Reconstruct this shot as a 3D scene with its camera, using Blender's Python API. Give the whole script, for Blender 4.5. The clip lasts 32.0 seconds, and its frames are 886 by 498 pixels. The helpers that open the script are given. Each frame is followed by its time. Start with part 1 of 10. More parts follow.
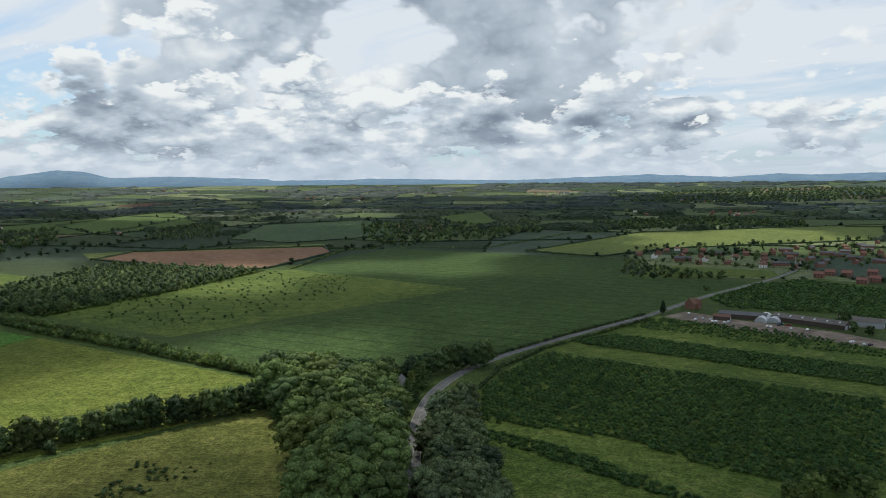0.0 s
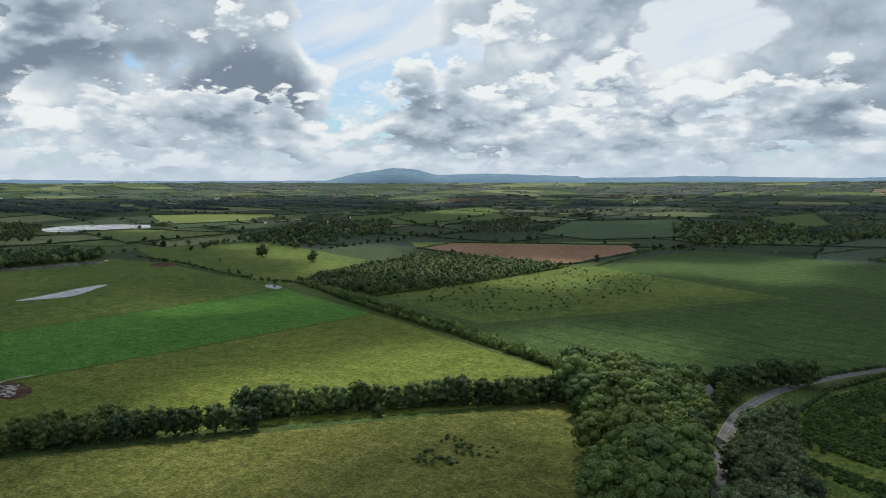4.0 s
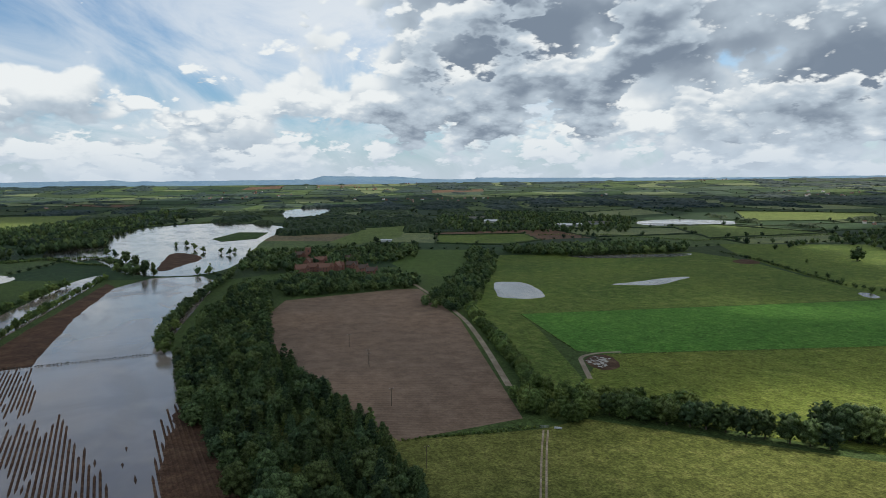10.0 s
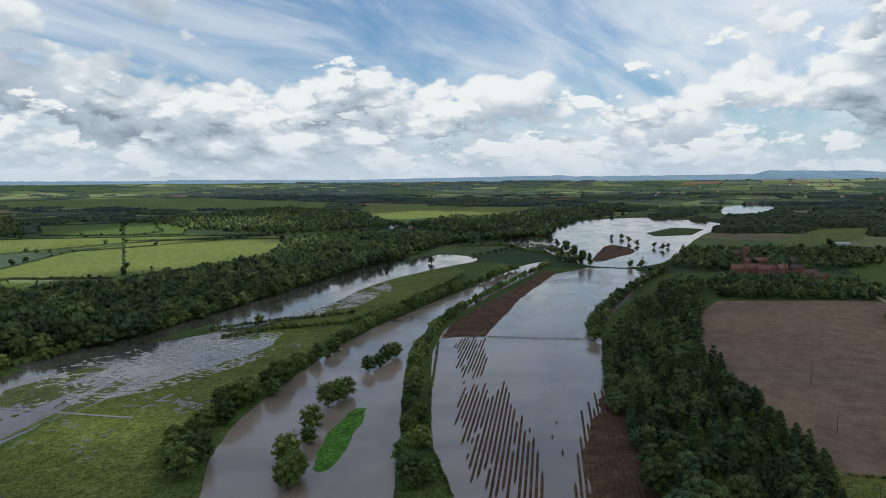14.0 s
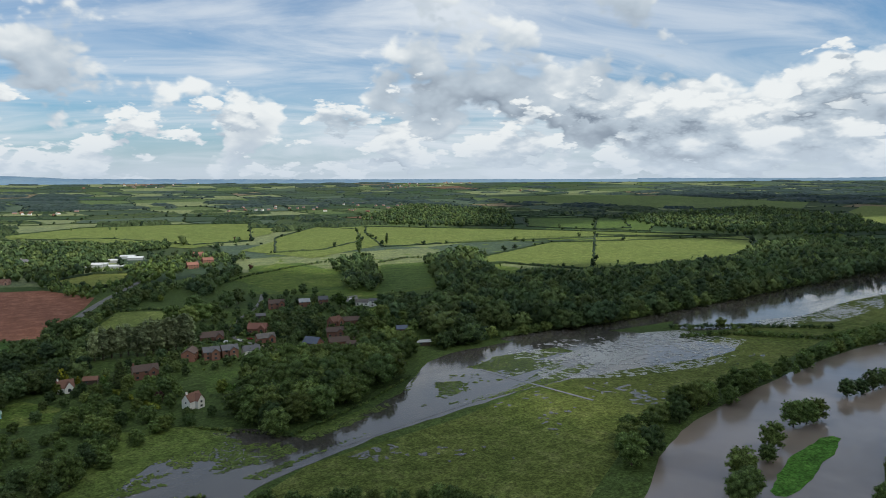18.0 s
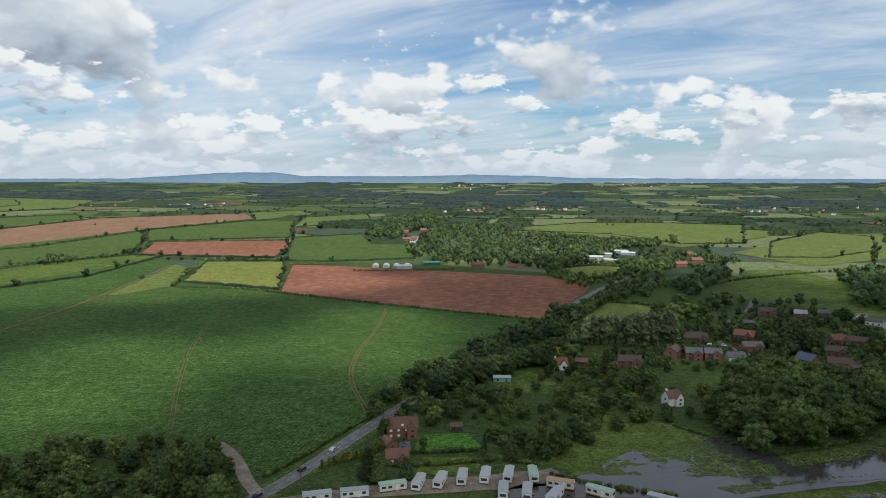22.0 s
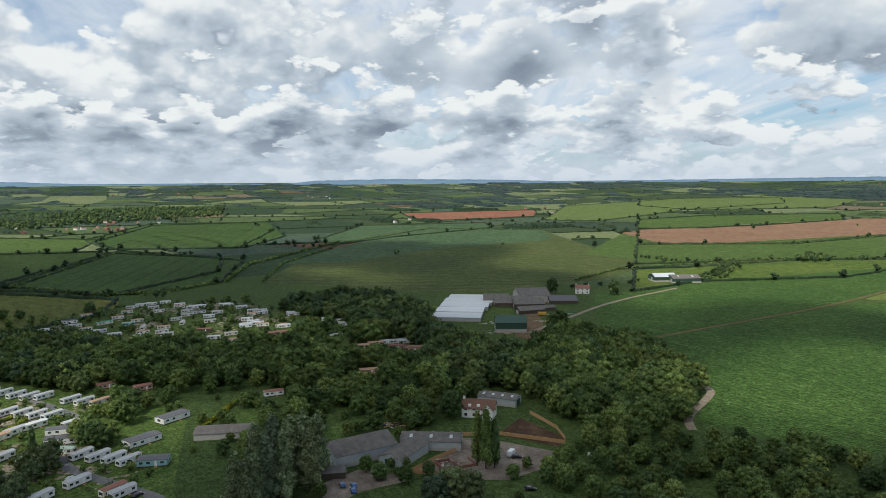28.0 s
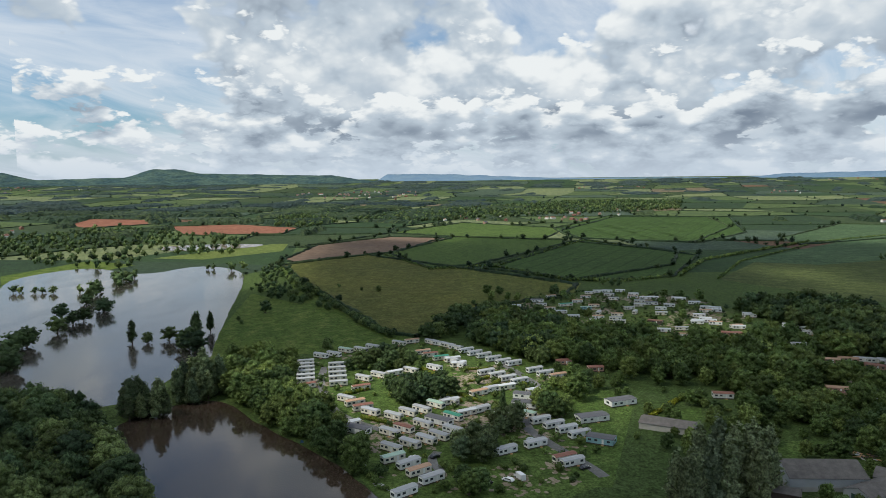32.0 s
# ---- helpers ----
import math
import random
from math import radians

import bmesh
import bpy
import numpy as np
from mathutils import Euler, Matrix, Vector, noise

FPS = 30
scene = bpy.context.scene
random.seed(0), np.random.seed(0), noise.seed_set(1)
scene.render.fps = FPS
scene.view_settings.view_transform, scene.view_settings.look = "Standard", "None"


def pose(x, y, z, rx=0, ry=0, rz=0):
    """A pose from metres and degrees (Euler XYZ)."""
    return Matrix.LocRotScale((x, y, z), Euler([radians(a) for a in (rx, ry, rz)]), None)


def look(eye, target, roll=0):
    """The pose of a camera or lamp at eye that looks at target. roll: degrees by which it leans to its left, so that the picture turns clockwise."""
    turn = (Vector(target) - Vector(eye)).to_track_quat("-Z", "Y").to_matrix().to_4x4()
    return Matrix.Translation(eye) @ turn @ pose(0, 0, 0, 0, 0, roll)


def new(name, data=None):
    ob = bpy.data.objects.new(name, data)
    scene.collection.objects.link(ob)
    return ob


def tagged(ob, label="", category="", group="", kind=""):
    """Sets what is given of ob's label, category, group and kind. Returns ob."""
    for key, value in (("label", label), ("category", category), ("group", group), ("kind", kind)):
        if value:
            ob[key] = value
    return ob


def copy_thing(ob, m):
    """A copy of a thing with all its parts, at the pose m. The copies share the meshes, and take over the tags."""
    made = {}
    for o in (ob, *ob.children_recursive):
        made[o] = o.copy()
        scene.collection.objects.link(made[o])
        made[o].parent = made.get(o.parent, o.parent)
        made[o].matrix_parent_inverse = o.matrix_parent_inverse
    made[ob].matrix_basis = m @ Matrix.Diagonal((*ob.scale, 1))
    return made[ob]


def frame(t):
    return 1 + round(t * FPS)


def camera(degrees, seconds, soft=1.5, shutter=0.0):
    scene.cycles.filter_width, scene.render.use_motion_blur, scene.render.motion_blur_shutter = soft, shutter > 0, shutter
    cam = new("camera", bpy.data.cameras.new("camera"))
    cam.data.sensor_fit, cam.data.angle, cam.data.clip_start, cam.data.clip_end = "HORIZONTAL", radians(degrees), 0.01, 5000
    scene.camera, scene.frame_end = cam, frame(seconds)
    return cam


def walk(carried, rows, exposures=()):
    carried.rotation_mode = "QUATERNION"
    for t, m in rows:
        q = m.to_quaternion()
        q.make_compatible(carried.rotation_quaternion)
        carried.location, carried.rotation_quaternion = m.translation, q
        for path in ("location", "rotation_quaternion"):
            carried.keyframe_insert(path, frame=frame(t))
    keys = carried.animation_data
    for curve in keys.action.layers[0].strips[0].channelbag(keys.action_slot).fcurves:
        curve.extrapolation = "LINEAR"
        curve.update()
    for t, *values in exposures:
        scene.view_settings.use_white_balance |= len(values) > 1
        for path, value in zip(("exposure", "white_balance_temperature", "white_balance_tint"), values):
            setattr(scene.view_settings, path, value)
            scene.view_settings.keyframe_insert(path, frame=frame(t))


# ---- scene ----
cam = camera(63.77, 32.0, soft=0.6)
PATH = [
    (0, pose(0, 0, 105, 84.82, 0.47, -0.00)),
    (0.5, pose(0, 0, 105, 84.79, 0.37, 2.51)),
    (1, pose(0, 0, 105, 84.79, 0.33, 5.10)),
    (1.5, pose(0, 0, 105, 84.77, 0.16, 8.04)),
    (2, pose(0, 0, 105, 84.77, 0.01, 11.09)),
    (2.5, pose(0, 0, 105, 84.75, -0.09, 14.34)),
    (3, pose(0, 0, 105, 84.74, -0.07, 17.59)),
    (3.5, pose(0, 0, 105, 84.72, 0.03, 21.01)),
    (5.5, pose(0, 0, 105, 84.75, 0.25, 34.15)),
    (6, pose(0, 0, 105, 84.76, 0.29, 37.58)),
    (6.5, pose(0, 0, 105, 84.77, 0.37, 41.53)),
    (7, pose(0, 0, 105, 84.79, 0.40, 45.19)),
    (7.5, pose(0, 0, 105, 84.78, 0.48, 48.67)),
    (8, pose(0, 0, 105, 84.77, 0.52, 52.40)),
    (8.5, pose(0, 0, 105, 84.77, 0.54, 57.07)),
    (9, pose(0, 0, 105, 84.78, 0.56, 62.04)),
    (9.5, pose(0, 0, 105, 84.76, 0.59, 65.43)),
    (10, pose(0, 0, 105, 84.73, 0.65, 69.01)),
    (10.5, pose(0, 0, 105, 84.72, 0.61, 73.16)),
    (11, pose(0, 0, 105, 84.68, 0.63, 77.87)),
    (11.5, pose(0, 0, 105, 84.65, 0.64, 81.81)),
    (12, pose(0, 0, 105, 84.63, 0.65, 86.05)),
    (12.5, pose(0, 0, 105, 84.62, 0.62, 90.73)),
    (13, pose(0, 0, 105, 84.65, 0.57, 95.21)),
    (13.5, pose(0, 0, 105, 84.65, 0.50, 99.11)),
    (15.5, pose(0, 0, 105, 84.65, 0.44, 115.86)),
    (16, pose(0, 0, 105, 84.66, 0.43, 120.59)),
    (16.5, pose(0, 0, 105, 84.70, 0.36, 125.28)),
    (17, pose(0, 0, 105, 84.69, 0.39, 129.93)),
    (17.5, pose(0, 0, 105, 84.68, 0.33, 134.77)),
    (18, pose(0, 0, 105, 84.70, 0.27, 139.29)),
    (18.5, pose(0, 0, 105, 84.70, 0.26, 143.72)),
    (19, pose(0, 0, 105, 84.71, 0.20, 148.67)),
    (19.5, pose(0, 0, 105, 84.72, 0.22, 153.94)),
    (20, pose(0, 0, 105, 84.74, 0.12, 159.14)),
    (20.5, pose(0, 0, 105, 84.74, -0.01, 164.09)),
    (21, pose(0, 0, 105, 84.74, -0.07, 168.69)),
    (21.5, pose(0, 0, 105, 84.73, -0.16, 173.04)),
    (22, pose(0, 0, 105, 84.71, -0.08, 177.42)),
    (22.5, pose(0, 0, 105, 84.71, -0.07, 181.83)),
    (23, pose(0, 0, 105, 84.73, 0.02, 186.42)),
    (23.5, pose(0, 0, 105, 84.74, 0.12, 191.22)),
    (24, pose(0, 0, 105, 84.77, 0.23, 196.14)),
    (24.5, pose(0, 0, 105, 84.78, 0.35, 201.03)),
    (25, pose(0, 0, 105, 84.79, 0.45, 205.64)),
    (25.5, pose(0, 0, 105, 84.81, 0.47, 210.32)),
    (27.5, pose(0, 0, 105, 84.80, 0.43, 229.23)),
    (28, pose(0, 0, 105, 84.79, 0.42, 233.69)),
    (28.5, pose(0, 0, 105, 84.78, 0.44, 238.15)),
    (29, pose(0, 0, 105, 84.74, 0.49, 242.63)),
    (29.5, pose(0, 0, 105, 84.71, 0.47, 247.19)),
    (30, pose(0, 0, 105, 84.67, 0.50, 251.96)),
    (30.5, pose(0, 0, 105, 84.62, 0.53, 256.65)),
    (31, pose(0, 0, 105, 84.59, 0.54, 260.84)),
    (31.5, pose(0, 0, 105, 84.57, 0.49, 265.25)),
    (32, pose(0, 0, 105, 84.54, 0.50, 269.29)),
]
walk(cam, PATH)

# ---- sky and sun ----
SUN_AZ, SUN_EL = 20.0, 54.0  # degrees left of north, degrees up
sun_dir = Vector((-math.sin(radians(SUN_AZ)) * math.cos(radians(SUN_EL)),
                  math.cos(radians(SUN_AZ)) * math.cos(radians(SUN_EL)), math.sin(radians(SUN_EL))))
sun = new("sun", bpy.data.lights.new("sun", "SUN"))
sun.data.energy, sun.data.angle, sun.data.color = 3.8, radians(1.5), (0.98, 0.94, 0.83)
sun.matrix_world = look(sun_dir * 100, (0, 0, 0))
scene.view_settings.exposure = 0.0


class Nodes:
    """A small writer of node trees."""

    def __init__(self, tree):
        self.tree = tree
        tree.nodes.clear()

    def put(self, kind, links=(), **values):
        n = self.tree.nodes.new(kind)
        for k, v in values.items():
            setattr(n, k, v)
        for i, v in links:
            if isinstance(v, bpy.types.NodeSocket):
                self.tree.links.new(v, n.inputs[i])
            else:
                n.inputs[i].default_value = v
        return n

    def math(self, op, a, b=0.0, c=0.0, clamp=False):
        return self.put("ShaderNodeMath", ((0, a), (1, b), (2, c)), operation=op, use_clamp=clamp).outputs[0]

    def vec(self, op, a, b=(0, 0, 0)):
        return self.put("ShaderNodeVectorMath", ((0, a), (1, b)), operation=op).outputs[0]

    def noise(self, vec, scale, detail=4.0, rough=0.55, distort=0.0):
        return self.put("ShaderNodeTexNoise", (("Vector", vec), ("Scale", scale), ("Detail", detail), ("Roughness", rough), ("Distortion", distort)))

    def step(self, v, a, b, lo=0.0, hi=1.0):
        return self.put("ShaderNodeMapRange", ((0, v), (1, a), (2, b), (3, lo), (4, hi)), interpolation_type="SMOOTHSTEP").outputs[0]

    def mix(self, f, a, b, blend="MIX"):
        return self.put("ShaderNodeMix", ((0, f), (6, a), (7, b)), data_type="RGBA", blend_type=blend).outputs[2]


def make_world():
    w = bpy.data.worlds.new("sky")
    scene.world = w
    w.use_nodes = True
    g = Nodes(w.node_tree)
    d = g.put("ShaderNodeTexCoord").outputs["Generated"]
    sep = g.put("ShaderNodeSeparateXYZ", ((0, d),))
    x, y, z = sep.outputs
    zc = g.math("MAXIMUM", z, -0.02)

    def plane(extra, c):
        k = g.math("DIVIDE", 1.0, g.math("ADD", zc, c + extra))
        return g.put("ShaderNodeCombineXYZ", ((0, g.math("MULTIPLY", x, k)), (1, g.math("MULTIPLY", y, k)), (2, g.math("MULTIPLY", k, 0.35)))).outputs[0]

    sky = g.put("ShaderNodeTexSky", sky_type="NISHITA", sun_disc=False, sun_elevation=radians(SUN_EL), sun_rotation=radians(-SUN_AZ), dust_density=1.2).outputs[0]
    blue = g.vec("MULTIPLY", sky, (0.050, 0.084, 0.108))
    # bearing in degrees, from -60 to 300, and height over the horizon
    bearing = g.math("MULTIPLY", g.math("ARCTAN2", g.math("MULTIPLY", x, -1.0), y), 57.2958)
    bearing = g.math("MULTIPLY_ADD", g.math("LESS_THAN", bearing, -60.0), 360.0, bearing)
    height = g.math("MULTIPLY", zc, 57.3)

    def masses(rows):
        """Sum of soft ovals in the sky: bearing, height, half width, half height, amount."""
        total = 0.0
        for a, e, wa, we, amount in rows:
            u = g.math("MULTIPLY_ADD", bearing, 1 / wa, -a / wa)
            v = g.math("MULTIPLY_ADD", height, 1 / we, -e / we)
            q = g.math("SUBTRACT", 1.0, g.math("MULTIPLY_ADD", u, u, g.math("MULTIPLY", v, v)), clamp=True)
            total = g.math("MULTIPLY_ADD", q, amount, total)
        return total

    # high thin streaks and veils
    st = g.put("ShaderNodeVectorRotate", (("Vector", plane(0.0, 0.22)), ("Angle", radians(28))), rotation_type="Z_AXIS").outputs[0]
    st = g.vec("MULTIPLY", st, (0.8, 2.0, 1.0))
    streak = g.step(g.noise(st, 1.0, 8, 0.58, 1.4).outputs[0], 0.30, 0.68)
    veil = g.step(g.noise(plane(0.0, 0.2), 0.5, 4, 0.5).outputs[0], 0.35, 0.7)
    thin = g.math("MULTIPLY_ADD", streak, 0.62, g.math("MULTIPLY_ADD", veil, 0.36, 0.06))
    thin = g.math("ADD", thin, masses(((10, 12, 34, 9, 0.5), (-30, 10, 30, 10, 0.3), (70, 12, 22, 8, 0.3))), clamp=True)
    col = g.mix(thin, blue, (0.72, 0.78, 0.84, 1))
    # where the cloud gathers and where it breaks
    cover = masses(((14, 7, 64, 32, 0.14), (38, 11, 36, 10, 0.06), (15, 7, 12, 6, 0.05), (-8, 7, 12, 5, 0.05), (3, 12, 9, 4, -0.13),
                    (66, 10.5, 22, 9, 0.24), (108, 5, 36, 7, 0.13), (91, 11, 6, 3, -0.05), (146, 12, 40, 5, -0.03), (117, 7, 14, 6, 0.06),
                    (182, 8, 36, 9, 0.06), (148, 6.5, 12, 3, 0.05), (220, 11, 24, 9, 0.13), (258, 8, 54, 19, 0.16), (260, 13, 6, 3, -0.12)))
    gloom = masses(((36, 7.6, 19, 3.8, 0.48), (64, 10.5, 18, 5.5, 0.46), (-8, 4.5, 8, 1.8, 0.3), (255, 4.2, 34, 1.9, 0.3), (228, 10, 17, 6, 0.36), (262, 9.5, 44, 6, -0.28), (11, 9, 13, 6, -0.30), (108, 6, 30, 5, -0.12)))
    ragged = g.put("ShaderNodeVectorMath", ((0, g.noise(plane(0.0, 0.40), 9.0, 3, 0.6).outputs[1]), (1, (0.5, 0.5, 0.5))), operation="SUBTRACT").outputs[0]
    ragged = g.vec("MULTIPLY", ragged, (0.03, 0.03, 0.03))
    for c, scale, low, z0, z1 in ((0.62, 3.5, 0.498, -1.0, -0.5), (0.40, 5.6, 0.455, 0.170, 0.06)):
        def heap(lift, detail):
            """Thickness of heaped cloud at a height above the line of sight."""
            p = g.vec("ADD", plane(lift, c), ragged)
            body = g.noise(p, scale, detail, 0.50, 0.0).outputs[0]
            puff = g.put("ShaderNodeTexVoronoi", (("Vector", p), ("Scale", scale * 2.8), ("Detail", 3.0 if detail > 4 else 0.0), ("Roughness", 0.6)), feature="SMOOTH_F1")
            return g.math("MULTIPLY_ADD", puff.outputs["Distance"], -0.20, g.math("ADD", body, 0.10))

        limit = g.math("SUBTRACT", low, cover)
        if z0 > 0:
            limit = g.math("ADD", limit, g.step(zc, z1, z0, 0.0, 0.20))
        here = g.math("SUBTRACT", heap(0.0, 9), limit)
        soft = g.math("SUBTRACT", heap(0.0, 3), limit)
        above = g.math("SUBTRACT", heap(0.020, 3), limit)
        high = g.math("SUBTRACT", heap(0.055, 1), limit)
        mask = g.step(here, -0.012, 0.050)
        roof = g.math("MULTIPLY_ADD", g.step(above, 0.0, 0.22), 0.28, g.math("MULTIPLY", g.step(high, 0.0, 0.26), 0.26))
        lit = g.math("SUBTRACT", 1.10, roof)
        lit = g.math("MULTIPLY_ADD", g.math("SUBTRACT", here, soft), 2.0, lit)
        lit = g.math("MULTIPLY_ADD", g.math("SUBTRACT", soft, above), 1.5, lit)
        lit = g.math("SUBTRACT", lit, g.math("MULTIPLY", gloom, g.step(here, 0.02, 0.16)), clamp=True)
        shade = g.mix(g.step(lit, 0.0, 0.5), (0.198, 0.250, 0.322, 1), (0.482, 0.565, 0.645, 1))
        shade = g.mix(g.step(lit, 0.42, 0.92), shade, (0.838, 0.875, 0.885, 1))
        col = g.mix(mask, col, shade)
    # pale air over the horizon
    col = g.mix(g.step(zc, -0.01, 0.085, 0.85, 0.0), col, (0.56, 0.65, 0.75, 1))
    out = g.put("ShaderNodeBackground", ((0, col), (1, 1.0)))
    g.put("ShaderNodeOutputWorld", ((0, out.outputs[0]),))


make_world()


# ---- materials ----
def material(name):
    m = bpy.data.materials.new(name)
    m.use_nodes = True
    return m, Nodes(m.node_tree)


def rgba(c, k=1.0):
    return (c[0] * k, c[1] * k, c[2] * k, 1)


def finish(g, colour, rough, bump=None, strength=0.3, dist=0.1, metal=0.0, spec=0.3):
    b = g.put("ShaderNodeBsdfPrincipled", (("Base Color", colour), ("Roughness", rough), ("Metallic", metal), ("Specular IOR Level", spec)))
    if bump is not None:
        n = g.put("ShaderNodeBump", (("Height", bump), ("Strength", strength), ("Distance", dist)))
        g.tree.links.new(n.outputs[0], b.inputs["Normal"])
    g.put("ShaderNodeOutputMaterial", ((0, b.outputs[0]),))
    return b


def field(name, base, alt, dry, rows=0.0, angle=0.0, row_depth=0.35, tram=0.0, patch=0.011, grain=0.46, seed=0.0, green=True):
    """A field surface: broad patches, tussocks, fine grain, and drilled rows or wheel lines."""
    if green:
        base, alt, dry = [(c[0] * 0.86, c[1], c[2] * 0.88) for c in (base, alt, dry)]
    m, g = material(name)
    co = g.vec("ADD", g.put("ShaderNodeTexCoord").outputs["Object"], (seed * 131.0, seed * 57.0, 0))
    big = g.noise(co, patch, 5, 0.6, 0.4).outputs[0]
    mid = g.noise(co, 0.09, 4, 0.65).outputs[0]
    fine = g.noise(co, 0.9, 3, 0.7).outputs[0]
    col = g.mix(g.step(big, 0.36, 0.64), rgba(base), rgba(alt))
    col = g.mix(g.math("MULTIPLY", g.step(mid, 0.46, 0.72), 0.7), col, rgba(dry))
    tuft = g.noise(co, 0.33, 4, 0.7).outputs[0]
    v = g.step(fine, 0.28, 0.72, 1.0 - grain, 1.0 + grain)
    v = g.math("MULTIPLY", v, g.step(tuft, 0.3, 0.7, 1.0 - grain * 0.8, 1.0 + grain * 0.8))
    v = g.math("MULTIPLY", v, g.step(mid, 0.25, 0.75, 0.78, 1.2))
    bump = g.math("ADD", fine, g.math("MULTIPLY", mid, 2.0))
    if rows or tram:
        turned = g.put("ShaderNodeVectorRotate", (("Vector", co), ("Angle", radians(angle))), rotation_type="Z_AXIS").outputs[0]
        warped = g.vec("ADD", turned, g.vec("MULTIPLY", g.noise(co, 0.02, 2).outputs[1], (6, 6, 0)))
        if rows:
            wv = g.put("ShaderNodeTexWave", (("Vector", warped), ("Scale", 0.314 / rows), ("Distortion", 1.5), ("Detail", 2.0), ("Detail Scale", 3.0))).outputs[1]
            v = g.math("MULTIPLY", v, g.math("MULTIPLY_ADD", wv, row_depth, 1.0 - row_depth * 0.5))
            bump = g.math("ADD", bump, wv)
        if tram:
            tv = g.put("ShaderNodeTexWave", (("Vector", warped), ("Scale", 0.314 / tram), ("Distortion", 0.4))).outputs[1]
            v = g.math("MULTIPLY", v, g.step(tv, 0.93, 0.998, 1.0, 0.68))
    col = g.mix(1.0, col, v, "MULTIPLY")
    finish(g, col, 0.9, bump, 0.5, 0.25, spec=0.06)
    return m


GRASS = field("meadow_grass", (0.105, 0.128, 0.030), (0.078, 0.108, 0.024), (0.150, 0.138, 0.046))
GREEN = field("lush_grass", (0.070, 0.100, 0.028), (0.080, 0.108, 0.031), (0.092, 0.108, 0.036), seed=2)
LUSH = field("vivid_young_grass", (0.068, 0.150, 0.026), (0.078, 0.160, 0.030), (0.092, 0.158, 0.034), seed=22)
PALE = field("hay_grass", (0.134, 0.140, 0.029), (0.110, 0.128, 0.026), (0.158, 0.146, 0.042), seed=3)
DRY = field("dry_grass", (0.128, 0.117, 0.034), (0.102, 0.101, 0.028), (0.152, 0.128, 0.046), seed=4)
FLOOD_MEADOW = field("flood_meadow_grass", (0.118, 0.124, 0.034), (0.094, 0.108, 0.028), (0.150, 0.138, 0.056), seed=25, patch=0.02, grain=0.5)
DULL_CROP = field("dull_green_crop", (0.074, 0.084, 0.030), (0.086, 0.094, 0.034), (0.100, 0.094, 0.044), tram=24, angle=35, seed=26, patch=0.008)
PALE_FAR = field("pale_pasture", (0.122, 0.142, 0.048), (0.104, 0.126, 0.042), (0.142, 0.146, 0.060), seed=24)
HILL_HAY = field("hill_hay", (0.124, 0.108, 0.032), (0.098, 0.094, 0.027), (0.148, 0.120, 0.046), seed=23, patch=0.02)
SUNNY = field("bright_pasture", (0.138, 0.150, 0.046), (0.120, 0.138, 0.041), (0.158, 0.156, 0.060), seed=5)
WHEAT = field("green_wheat", (0.046, 0.073, 0.022), (0.054, 0.084, 0.025), (0.064, 0.086, 0.030), tram=24, angle=-62, seed=6, patch=0.006)
WHEAT_BLUE = field("blue_green_wheat", (0.075, 0.105, 0.055), (0.062, 0.092, 0.050), (0.090, 0.115, 0.060), tram=24, angle=20, seed=7)
POTATO = field("potato_crop", (0.050, 0.086, 0.023), (0.062, 0.100, 0.026), (0.070, 0.098, 0.032), rows=1.8, angle=14, row_depth=0.26, seed=8, patch=0.008, grain=0.6)
BROWN = field("brown_plough", (0.172, 0.120, 0.086), (0.160, 0.110, 0.078), (0.176, 0.124, 0.090), rows=3.2, angle=25, row_depth=0.06, seed=9, grain=0.12, green=False)
RED = field("red_plough", (0.240, 0.104, 0.066), (0.205, 0.088, 0.056), (0.275, 0.132, 0.086), rows=4.0, angle=70, row_depth=0.16, seed=10, grain=0.2, green=False)
TAN = field("tan_plough", (0.235, 0.134, 0.085), (0.205, 0.114, 0.072), (0.205, 0.155, 0.090), rows=6.0, angle=10, row_depth=0.12, seed=11, grain=0.2, green=False)
YELLOW = field("yellow_meadow", (0.205, 0.184, 0.052), (0.165, 0.168, 0.045), (0.185, 0.182, 0.056), seed=12)
FAR_FIELDS = [field("far_field_" + n, c, (c[0] * 0.82, c[1] * 0.85, c[2]), (c[0] * 1.15, c[1] * 1.1, c[2] * 1.1), seed=20 + i) for i, (n, c) in enumerate((
    ("grass", (0.050, 0.064, 0.030)), ("dull_green", (0.036, 0.054, 0.028)), ("pasture", (0.086, 0.106, 0.043)), ("pale", (0.168, 0.170, 0.086)),
    ("wheat", (0.044, 0.060, 0.038)), ("blue_wheat", (0.068, 0.086, 0.060)), ("earth", (0.170, 0.118, 0.078)), ("red_earth", (0.150, 0.078, 0.054)), ("crop", (0.040, 0.062, 0.028))))]
FAR_GROUND = field("far_land", (0.055, 0.075, 0.026), (0.075, 0.098, 0.030), (0.050, 0.062, 0.026), patch=0.004, seed=13)
FLOOR_GRASS = field("rough_ground", (0.068, 0.094, 0.026), (0.084, 0.106, 0.030), (0.100, 0.098, 0.040), patch=0.03, seed=14)
MUD = field("wet_mud", (0.085, 0.048, 0.030), (0.070, 0.040, 0.026), (0.110, 0.070, 0.045), patch=0.05, seed=15, grain=0.25, green=False)
TRACK = field("stony_track", (0.26, 0.215, 0.165), (0.22, 0.175, 0.13), (0.30, 0.26, 0.20), patch=0.08, seed=16, grain=0.2, green=False)
